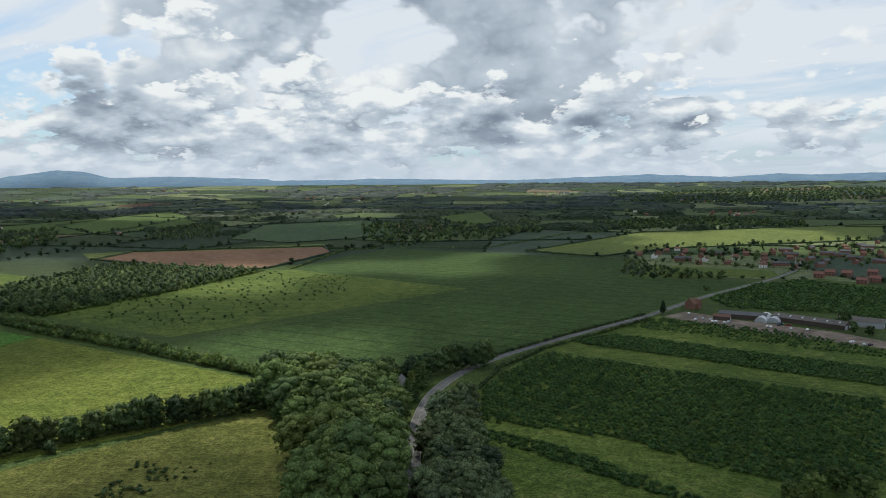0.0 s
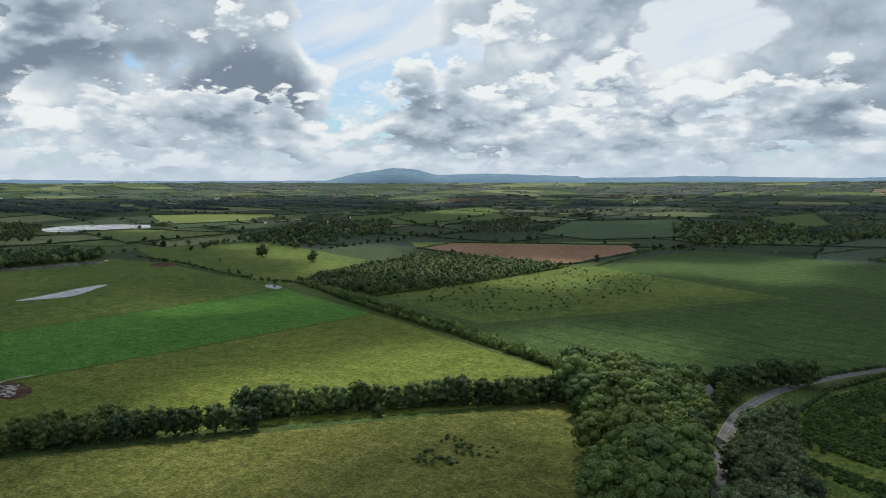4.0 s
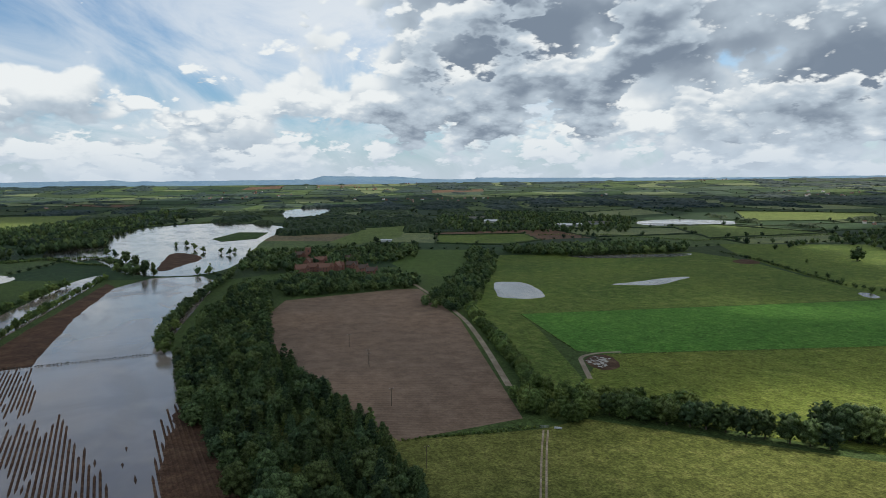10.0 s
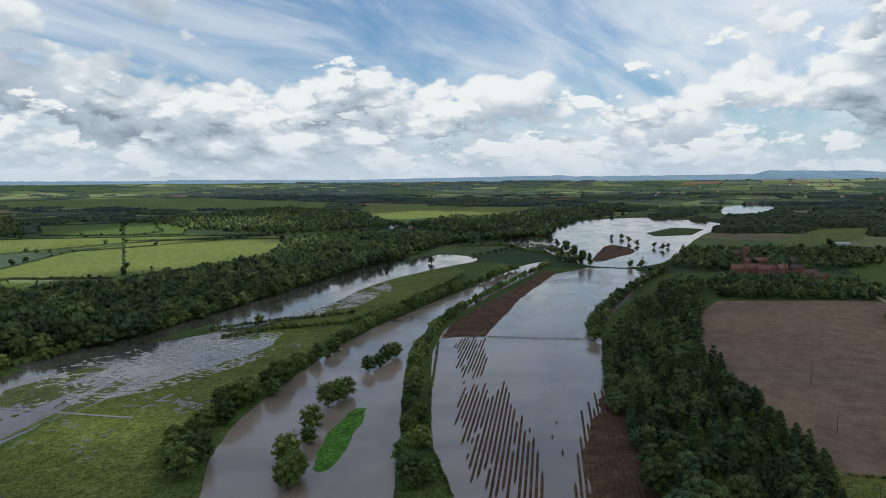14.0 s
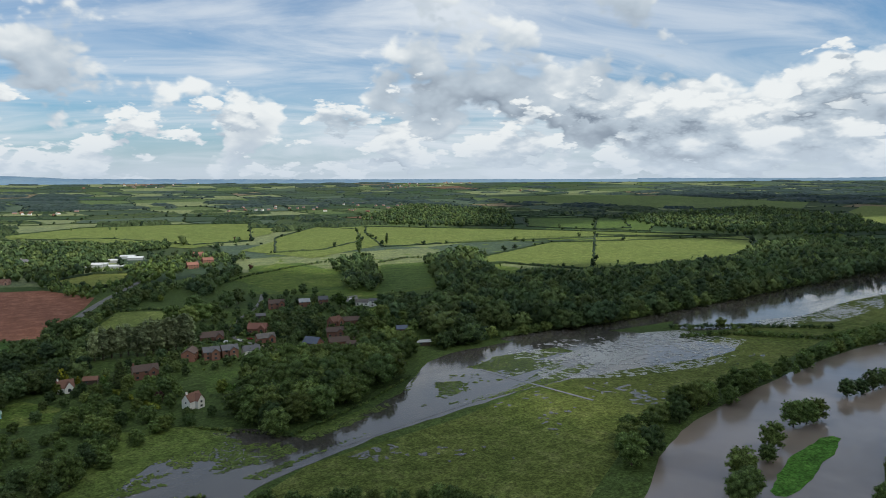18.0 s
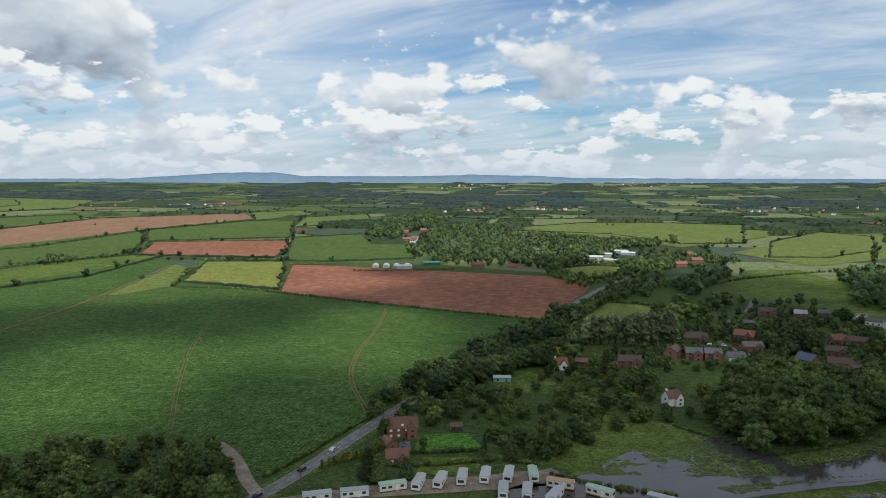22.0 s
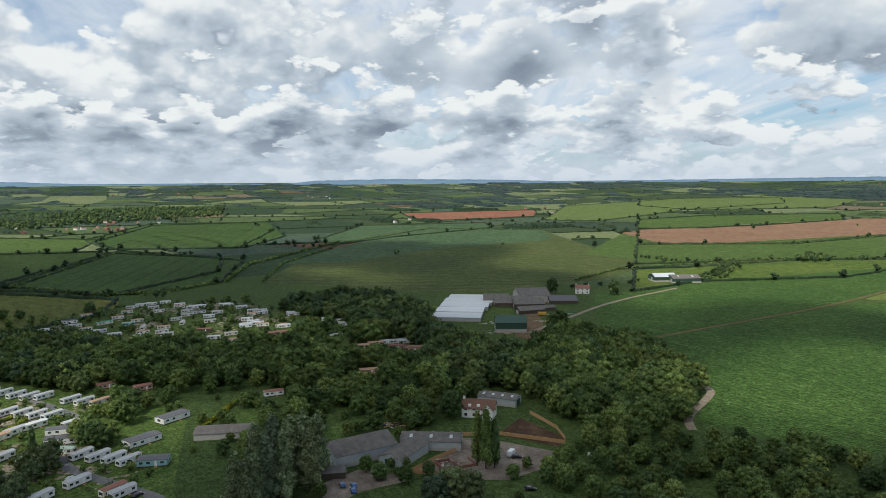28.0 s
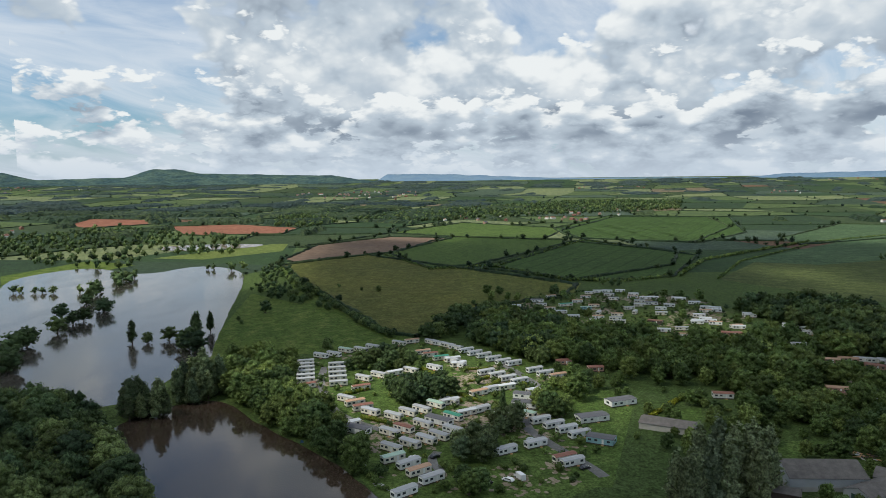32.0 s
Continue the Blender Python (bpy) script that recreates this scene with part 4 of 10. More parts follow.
def scatter(poly, gap, seed):
    """Points spread over an outline, no two nearer than about the gap."""
    rng = random.Random(seed)
    xs, ys = [p[0] for p in poly], [p[1] for p in poly]
    out = []
    nx, ny = int((max(xs) - min(xs)) / gap) + 1, int((max(ys) - min(ys)) / gap) + 1
    for i in range(nx):
        for j in range(ny):
            x = min(xs) + (i + 0.5 * (j % 2) + rng.uniform(-0.32, 0.32)) * gap
            y = min(ys) + (j + rng.uniform(-0.32, 0.32)) * gap
            if inside(x, y, poly):
                out.append((x, y))
    return out


WOODS = []
# village houses that stand among trees
KEEP = [(-125.5, -400), (-171.1, -415), (-181.2, -413), (-285.5, -553), (-318.3, -527), (-303.6, -536), (-257.8, -414), (-159.9, -414), (-227.7, -469), (-192.8, -466), (-287.6, -447), (-234.4, -402), (-305.7, -401), (-194.8, -413), (-244.7, -498), (-217.9, -432), (-207.9, -430), (-342.6, -497), (-124.0, -326.5), (-85.0, -394.5), (4.0, -289.2), (9.1, -276.4), (5.6, -261.6)] + [(459, -339.4), (453, -346.6), (447, -353.8), (441, -360.9), (383.2, -339.8), (451, -395.4), (430, -400.0), (468, -446), (487, -412), (432, -442), (365.3, -337.1), (394.6, -224.0), (395.9, -235.4), (369.3, -248.6), (339.1, -196.9), (393.5, -249.2), (332.3, -137.7), (398.7, -73.0), (383.3, -87.8), (245.0, -199.5), (254.0, -219.4)] + [(-850, 144.8), (-861, 161.1), (-850, 173.4), (-861, 190.1), (-920, 163.7), (-933, 183.0), (-872, 211.1), (-829, 213.4), (-800, 216.7), (-1033, 173.2), (-1017, 182.3)]


def room(x, y, spots, gap=7.0):
    """How tall a tree may grow here without standing on a house or hiding it."""
    r = math.hypot(x, y)
    ux, uy = x / r, y / r
    lim = 99.0
    for bx, by in spots:
        a = (bx - x) * ux + (by - y) * uy
        if a > max(50, r * 0.1) or a < -gap:
            continue
        c = abs((bx - x) * uy - (by - y) * ux)
        if a * a + c * c < gap * gap:
            return 0.0
        if a > 0 and c < 7:
            lim = min(lim, 2.2 + (a - 3) * 105 / r)
    return lim


def wood(name, poly, gap, hmin, hmax, mat=LEAF, label="", shape="round", seed=1, width=1.0, thin=0.0, mix=(), single=False):
    rng = random.Random(seed)
    WOODS.append(poly)
    spots = []
    if not mix and shape == "round" and hmax > 8.5:
        gap, width = gap * 1.06, width * 1.04
    for x, y in scatter(poly, gap, seed):
        if rng.random() < thin:
            continue
        h = min(room(x, y, KEEP), rng.uniform(hmin, hmax) * rng.uniform(0.78, 1.16) * (0.86 + 0.35 * abs(noise.noise((x * 0.02, y * 0.02, seed)))))
        if h < 2.2:
            continue
        spots.append((x, y, h, width * rng.uniform(0.9, 1.2), rng.choice(mix) if mix else shape))
    if single:
        for x, y, h, w, kind in spots:
            tree(single, x, y, h, kind, mat, label, w, group=name.replace("_", " "))
    elif spots:
        return joined_trees(name, spots, mat, label or "dense green broadleaf wood", "wood")


def hedge(name, pts, height, gap, mat=LEAF, label="", width=1.0, shape="bush", wobble=0.25, seed=1, closed=False, step=None):
    """A hedge or a line of bushes."""
    rng = random.Random(seed + int(abs(pts[0][0])))
    spots = []
    for x, y in subdivided(pts, gap, closed):
        h = height * rng.uniform(1 - wobble, 1 + wobble)
        spots.append((x + rng.uniform(-0.2, 0.2) * gap, y + rng.uniform(-0.2, 0.2) * gap, h, width * rng.uniform(0.9, 1.2), shape))
    return joined_trees(name, spots, mat, label or "clipped green field hedge", "hedge", 2 if height < 1.3 else 1 if gap < 4.6 else 0)


TREE_MESH = {}


def tree(name, x, y, h, kind="round", mat=LEAF, label="", width=1.0, category="tree", group=""):
    """A single tree: a tapered trunk with limbs, and a crown."""
    lod = max(0, lod_at(x, y) - (1 if kind == "tall" or h > 16 else 0))
    var = int(abs(x * 7.3 + y * 3.1)) % 4
    key = (kind, lod, var, mat.name)
    if key not in TREE_MESH:
        v, q, t = KINDS[kind, lod][var]
        TREE_MESH[key] = (fast_mesh("crown", v, q, t, mat, np.zeros(len(v))), trunk_mesh(kind, var))
    top = new(name)
    top.matrix_world = Matrix.LocRotScale((x, y, gz(x, y) - 0.05), Euler((0, 0, (x * 1.7 + y) % 6.283)), (h * width, h * width, h))
    for part_name, me in zip(("crown", "trunk"), TREE_MESH[key]):
        new(part_name, me).parent = top
    return tagged(top, label or "green broadleaf tree in full leaf", category, group)


def trunk_mesh(kind, seed):
    """A tapered trunk with three limbs, one unit to the crown's top."""
    bm = bmesh.new()
    rng = random.Random(seed)
    r = {"round": 0.026, "tall": 0.016, "cone": 0.018, "bush": 0.03}[kind]
    limbs = [((0, 0, 0), (rng.uniform(-0.02, 0.02), rng.uniform(-0.02, 0.02), 0.6), r, r * 0.35)]
    for k in range(3):
        a = k * 2.1 + rng.uniform(0, 1)
        z = rng.uniform(0.2, 0.34)
        limbs.append(((0, 0, z), (math.cos(a) * 0.16, math.sin(a) * 0.16, z + 0.22), r * 0.55, r * 0.2))
    for p0, p1, r0, r1 in limbs:
        ring = []
        for p, rad in ((p0, r0), (p1, r1)):
            ring.append([bm.verts.new((p[0] + math.cos(i * 1.0472) * rad, p[1] + math.sin(i * 1.0472) * rad, p[2])) for i in range(6)])
        for i in range(6):
            bm.faces.new((ring[0][i], ring[0][(i + 1) % 6], ring[1][(i + 1) % 6], ring[1][i]))
    me = bpy.data.meshes.new("trunk")
    bm.to_mesh(me)
    bm.free()
    me.materials.append(BARK)
    return me


# woods and thickets
wood("plantation", [(-429, 608), (-468, 687), (-412, 784), (-288.5, 876), (-223.2, 865), (-273.1, 680), (-328.1, 574)], 9, 8, 10, LEAF_DARK, "dark young plantation of close trees", seed=2)
wood("plantation", [(-438, 624), (-458, 700), (-454, 860), (-449, 955), (-322.4, 903), (-229.5, 868), (-289.7, 669), (-325.8, 569)], 9, 8, 10, LEAF_DARK, "dark young plantation of close trees", seed=3)
wood("roadside_wood", [(-88.4, 345.6), (-87.7, 370.7), (-56.8, 375.2), (-30.9, 348.8), (-21.6, 310.0), (-19.6, 272.8), (-18.1, 227.7), (-19.9, 201.5), (-45.0, 201.9), (-50.3, 241.6), (-60.0, 273.7)], 9.0, 16, 23, LEAF, "tall full-crowned tree in a roadside wood", seed=4, width=1.1, single="roadside_tree")
wood("willow_group", [(-5.5, 305.8), (2.0, 325.4), (11.2, 321.0), (13.8, 272.1), (19.3, 231.3), (18.4, 200.9), (-6.0, 201.2), (-7.5, 255.7)], 6.6, 11, 15, LEAF_GREY, "grey-green willow beside the road", seed=5, width=1.1, single="willow")
wood("belt_wood", [(-472, 4.6), (-554, 17.7), (-744, 64.6), (-744, 93.6), (-458, 56.6), (-311.3, 71.5), (-259.1, 77.9), (-227.4, 77.5), (-205.7, 76.7), (-201.6, 19.7), (-227.3, 17.5), (-327.2, 7.9), (-386.7, 4.7)], 6.2, 9, 14, LEAF_DARK, "dense dark belt wood along the flood", seed=6, mix=("round", "cone", "cone"))
wood("manor_trees", [(-895, 70.6), (-1119, 114.2), (-1117, 191.6), (-1116, 242.5), (-1113, 375.5), (-946, 326.5), (-896, 249.2), (-850, 136.2)], 11, 9, 15, LEAF_DARK, "dark garden trees round the manor", seed=7)
wood("manor_trees", [(-724, 91.1), (-798, 118.9), (-782, 241.3), (-708, 245.3), (-673, 228.2), (-669, 99.9)], 8, 9, 13, LEAF_DARK, "dark tree belt below the manor", seed=8)
wood("pasture_wood", [(-991, 474), (-954, 527), (-979, 586), (-933, 716), (-859, 734), (-839, 684), (-863, 524), (-931, 460)], 9, 12, 17, LEAF_DARK, "dark wood along the pasture", seed=9)
wood("lane_copse", [(-992, 415), (-1031, 454), (-893, 426), (-783, 367.3), (-567, 249.4), (-531, 212.1), (-571, 194.5), (-679, 263.6), (-816, 343.6)], 9, 7, 12, LEAF_DARK, "overgrown copse beside the pasture", seed=10)
wood("thicket", [(-304.0, 148.6), (-312.2, 166.5), (-292.6, 186.3), (-269.7, 210.8), (-231.2, 221.8), (-225.6, 216.3), (-268.8, 172.1), (-261.2, 163.2), (-264.5, 148.7), (-287.9, 145.7)], 7, 8, 12, LEAF, "leafy thicket round a field gate", seed=11)
wood("bluff_wood", [(-332.2, -407), (-349.1, -353.0), (-394.5, -320.6), (-497, -307.8), (-758, -295.3), (-1170, -254.7), (-1366, -107.4), (-1656, -120.4), (-1229, -222.5), (-1288, -491), (-1110, -526), (-848, -427), (-636, -467), (-540, -528), (-477, -526)], 11, 14, 21, LEAF_DARK, "dark tall trees on the river bluff", seed=12)
wood("lane_wood", [(216.2, -232.0), (207.8, -255.8), (190.2, -251.7), (178.5, -259.0), (209.0, -315.6), (227.7, -332.7), (297.8, -370.1), (373.9, -374.8)], 8, 10, 15, LEAF, "leafy wood beside a stony lane", seed=21)
wood("foreground_thicket", [(173.9, -169.7), (200.1, -218.8), (183.9, -225.4), (163.7, -254.6), (134.8, -267.0), (101.2, -286.1), (75.6, -273.7), (59.7, -239.3), (60.3, -217.0), (82.9, -206.6), (96.2, -178.4)], 8, 7, 11, LEAF, "bushy thicket beside the road", seed=22, thin=0.15)
wood("middle_wood", [(279.0, -239.5), (337.2, -329.0), (322.3, -362.0), (256.1, -346.7), (208.0, -314.4), (188.3, -268.0), (177.0, -226.1), (207.2, -219.2), (237.0, -231.5)], 9, 12, 17, LEAF, "rounded green oak wood", seed=23)
wood("park_wood", [(563, -233.5), (579, -283.0), (521, -330.6), (400, -286.4), (334.6, -273.5), (319.6, -292.7), (271.2, -232.8), (274.0, -213.0), (397.8, -251.9), (505, -246.4)], 10, 12, 17, LEAF_DARK, "dark wood behind the caravans", seed=24, thin=0.05)
wood("park_wood", [(406, -75.3), (416, -119.8), (398.5, -164.3), (409, -223.8), (363.0, -209.8), (395.7, -268.8), (325.7, -257.5), (246.9, -191.8), (241.3, -163.4), (274.9, -155.4), (319.0, -154.8), (353.2, -126.8), (339.3, -71.6)], 11, 10, 15, LEAF, "green trees between caravan grounds", seed=25, thin=0.12)
wood("park_wood", [(500, -33.8), (541, -56.4), (462, -83.1), (436, -115.7), (456, -164.6), (399.6, -121.0), (392.9, -75.4), (407, -41.1), (455, -30.3)], 11, 9, 14, LEAF, "green trees between caravan grounds", seed=26, thin=0.1)
wood("shore_wood", [(329.4, 231.9), (337.0, 210.1), (319.1, 176.2), (302.8, 143.1), (236.4, 104.3), (201.3, 85.5), (190.4, 137.4)], 8.5, 13, 18, LEAF_DARK, "tall green tree on the river shore", seed=27, single="shore_tree")
wood("bank_wood", [(346.3, 104.3), (376.3, 91.8), (345.0, 70.5), (310.2, 43.5), (269.8, 33.8), (233.8, 21.9), (270.3, 47.0), (304.1, 79.8)], 8, 9, 14, LEAF, "green trees on the river bank", seed=28, thin=0.1)
wood("bank_scrub", [(690, 179.2), (903, 215.5), (901, 193.6), (668, 112.3), (553, 75.7), (638, 148.1)], 12, 6, 10, LEAF_DARK, "scrubby bank above the flood", seed=29)
wood("flood_poplars", [(317.9, 144.9), (328.2, 138.8), (317.0, 121.5), (309.3, 121.1), (307.7, 137.9)], 5, 15, 19, LEAF_GREY, "grey poplar standing in flood water", "tall", seed=30, width=1.6, single="poplar")
wood("flood_poplars", [(333.7, 126.3), (356.9, 127.5), (366.5, 113.1), (341.7, 104.4), (327.4, 117.4)], 5, 15, 19, LEAF_GREY, "grey poplar standing in flood water", "tall", seed=31, width=1.6, single="poplar")
wood("flood_trees", [(500, 272.7), (758, 320.1), (805, 332.9), (832, 370.5), (542, 290.6)], 15, 12, 15, LEAF_DARK, "dark tree standing in flood water", seed=32, thin=0.15, single="tree", width=1.1)

# hedges and tree rows
hedge("field_hedge", [(-430, 608), (-298.5, 512), (-193.5, 448), (-101.7, 386.3)], 5.5, 4, LEAF, "tall bushy hedge between fields")
hedge("field_hedge", [(-453, 623), (-355.9, 563), (-307.7, 534), (-201.3, 465), (-102.7, 388.0)], 5.5, 4, LEAF, "tall bushy hedge between fields")
hedge("track_hedge", [(-530, 224.8), (-419, 197.3), (-354.4, 180.6), (-318.2, 170.4)], 8, 5, LEAF, "thick dark hedge along the farm track")
hedge("road_hedge", [(28.8, 427), (83.8, 486), (159.4, 560)], 2.5, 2.2, LEAF_DARK, "roadside hedge")
hedge("road_hedge", [(17.7, 357.3), (31.8, 399.7), (62.1, 443), (158.4, 541)], 2.5, 2.2, LEAF_DARK, "roadside hedge")
hedge("road_trees", [(-66.2, 359.6), (-52.1, 363.3), (-26.1, 371.1), (1.0, 393.2), (24.7, 405)], 14, 5.5, LEAF_DARK, "dark row of roadside trees", shape="round")
hedge("pasture_hedge", [(-816, 742), (-715, 714), (-512, 618), (-438, 614)], 3.5, 6, LEAF_DARK, "straggling hedge between pastures")
hedge("crop_hedge", [(239.5, -722), (162.9, -705), (26.5, -611), (-90.8, -539)], 2.5, 3.5, LEAF_DARK, "low hedge between crops")
hedge("lane_hedge", [(646, -813), (565, -805), (505, -906), (407, -1042)], 5, 9, LEAF_DARK, "tall hedge with trees")
hedge("river_bushes", [(-228.4, -158.5), (-243.1, -161.6), (-296.1, -174.1), (-339.4, -171.6), (-396.2, -165.0), (-455, -169.5), (-564, -156.6), (-673, -141.6), (-836, -107.0)], 8.5, 8, LEAF, "bushes along the river bank", shape="round", wobble=0.45, width=1.2)
hedge("river_bushes", [(-230.1, -65.6), (-265.5, -76.3), (-339.1, -93.8), (-406, -110.0), (-485, -118.7), (-573, -116.2), (-740, -94.9), (-894, -71.0)], 7, 6, LEAF, "bushes between river and flooded field", shape="round", wobble=0.35)
hedge("shore_bushes", [(-290, -345), (-333.3, -337.8), (-390.5, -327.8), (-434.6, -317.1), (-511.9, -311.8), (-604.0, -306.6), (-764.5, -303.9), (-861.4, -305.5), (-1000, -270)], 7.5, 6.5, LEAF, "rounded bushes at the foot of the bluff", 1.15, "round", 0.45)
hedge("near_bushes", [(-94.3, -204.4), (-107.3, -199.1), (-119.3, -191.0), (-129.0, -185.9), (-138.6, -180.1), (-147.9, -168.1), (-155.8, -157.8)], 6.5, 4.5, LEAF, "dark bushes at the meadow's near edge", 1.15, "round", 0.4)
hedge("wood_edge", [(-892.2, 68.5), (-815.5, 53.9), (-726.8, 30.6), (-641.4, 9.8), (-557.1, -5.6), (-499.9, -10.6)], 8.0, 6.0, LEAF_DARK, "dark bushes where the wood meets the flood", 1.2, "round", 0.35)
hedge("wood_edge", [(-464.3, 0.3), (-409.7, 3.0), (-367.2, 3.4), (-323.3, 5.5)], 8.0, 5.0, LEAF_DARK, "dark bushes where the wood meets the flood", 1.2, "round", 0.35)
hedge("bank_scrub", [(768, 153.2), (668, 112.3), (582, 79.6), (525, 55.1), (475, 31.0)], 5.5, 5.5, LEAF_DARK, "scrubby hedge below the meadow hill", 1.2)
hedge("meadow_hedge", [(-454, -275.9), (-482, -254.5), (-504, -232.4), (-538, -199.1)], 3.2, 3.2, LEAF_DARK, "dark hedge across the flood meadow", 1.1)
hedge("drowned_fence", [(-470, -113.3), (-470, -76.2), (-475, -15.2)], 1.2, 2.0, WOOD_DARK, "line of drowned fence posts and brambles")

# trees close along both verges of the road
rng = random.Random(12)
for i in range(17):
    y = 204 + i * 7.4
    tree("roadside_tree", -21.5 + rng.uniform(-1.5, 1.0) - 0.02 * max(0, y - 290), y, rng.uniform(12, 17), "round", LEAF if i % 3 else LEAF_DARK, "tall full-crowned tree beside the road", 1.1, group="roadside wood")
for i in range(11):
    y = 203 + i * 8.2
    tree("willow", -2.5 + rng.uniform(-1.0, 1.5), y, rng.uniform(10, 14), "round", LEAF_GREY, "grey-green willow overhanging the road", 1.05, group="willow group")

# tree row along the hay field
rng = random.Random(5)
line = subdivided([(-209.4, 245.6), (-175.0, 271.4), (-141.9, 296.1), (-84.7, 328.5)], 8.0, False)
for x, y in line:
    tree("field_tree", x + rng.uniform(-1, 1), y + rng.uniform(-1, 1), rng.uniform(12.5, 16.5), "round", LEAF_DARK, "dark full-crowned tree in a field row", 1.1, group="tree row by the hay field")
line = subdivided([(-272.7, 174.7), (-240.0, 202.7), (-196.8, 236.9)], 8.0, False)
for x, y in line:
    tree("field_tree", x + rng.uniform(-1, 1), y + rng.uniform(-1, 1), rng.uniform(11, 14), "round", LEAF_DARK, "dark full-crowned tree in a field row", 1.1, group="tree row by the hay field")

hedge("row_underwood", [(-209.4, 245.6), (-175.0, 271.4), (-141.9, 296.1), (-84.7, 328.5)], 4.0, 3.2, LEAF_DARK, "dark underwood below the tree row", 1.2)

# far country: hedged fields, hedges and copses
STRIP_V, STRIP_F, STRIP_T = [], [], []


def far_hedge(e0, e1, rng, shrink, anyway=False):
    """A continuous distant hedge."""
    line = subdivided([e0, e1], 7.0 + math.hypot(*e0) / 250, False)
    L = math.hypot(e1[0] - e0[0], e1[1] - e0[1]) or 1
    nx, ny = -(e1[1] - e0[1]) / L, (e1[0] - e0[0]) / L
    tone = rng.random()
    prev = False
    for x, y in line:
        if math.hypot(x, y) > 4600 or not anyway and any(inside(x, y, f) for f in FIELDS if abs(f[0][0] - x) + abs(f[0][1] - y) < 1200):
            prev = False
            continue
        h = rng.uniform(2.5, 4.5) * shrink
        w = h * 0.6
        z, n = gz(x, y), len(STRIP_V)
        jx, jy = rng.uniform(-2, 2), rng.uniform(-2, 2)
        STRIP_V.extend(((x + nx * w + jx, y + ny * w + jy, z - 0.3), (x + nx * w * 0.8 + jx, y + ny * w * 0.8 + jy, z + h * 0.65), (x + jx, y + jy, z + h), (x - nx * w * 0.8 + jx, y - ny * w * 0.8 + jy, z + h * 0.65), (x - nx * w + jx, y - ny * w + jy, z - 0.3)))
        STRIP_T.extend([(tone + rng.uniform(0, 0.2)) % 1] * 5)
        if prev:
            STRIP_F.extend((n - 5 + c, n - 4 + c, n + 1 + c, n + c) for c in range(4))
        prev = True


def on_field(x, y):
    for (x0, x1, y0, y1), f in FIELD_BOX:
        if x0 < x < x1 and y0 < y < y1 and inside(x, y, f):
            return True
    return False


FIELD_BOX = []


def canopy(store, rng, cx, cy, L, Wd, a, tall, tone):
    """A distant wood: one uneven roof of crowns with steep ragged edges."""
    vs, fs, ts = store
    r = math.hypot(cx, cy)
    g = 6.5 if r < 1900 else 9.0 if r < 2800 else 13.0
    nu, nv = int(2.2 * L / g) + 2, int(2.2 * Wd / g) + 2
    ca, sa = math.cos(a), math.sin(a)
    idx = {}
    base = len(vs)
    for i in range(nu + 1):
        for j in range(nv + 1):
            u, v = (i - nu / 2) * g + rng.uniform(-0.35, 0.35) * g, (j - nv / 2) * g + rng.uniform(-0.35, 0.35) * g
            x, y = cx + u * ca - v * sa, cy + u * sa + v * ca
            edge = abs(u / L) ** 3 + abs(v / Wd) ** 3
            stands = edge < 0.75 + 0.7 * noise.noise((x * 0.02, y * 0.02, 8.0)) and math.hypot(x, y) < 4600 and not on_field(x, y)
            h = tall * (0.35 + 0.8 * rng.random() ** 0.7) if stands else -0.4
            idx[i, j] = (len(vs), stands)
            vs.append((x, y, gz(x, y) + h))
            ts.append((tone + rng.uniform(0, 0.45)) % 1)
    for i in range(nu):
        for j in range(nv):
            q = idx[i, j], idx[i + 1, j], idx[i + 1, j + 1], idx[i, j + 1]
            if any(k[1] for k in q):
                fs.append([k[0] for k in q])


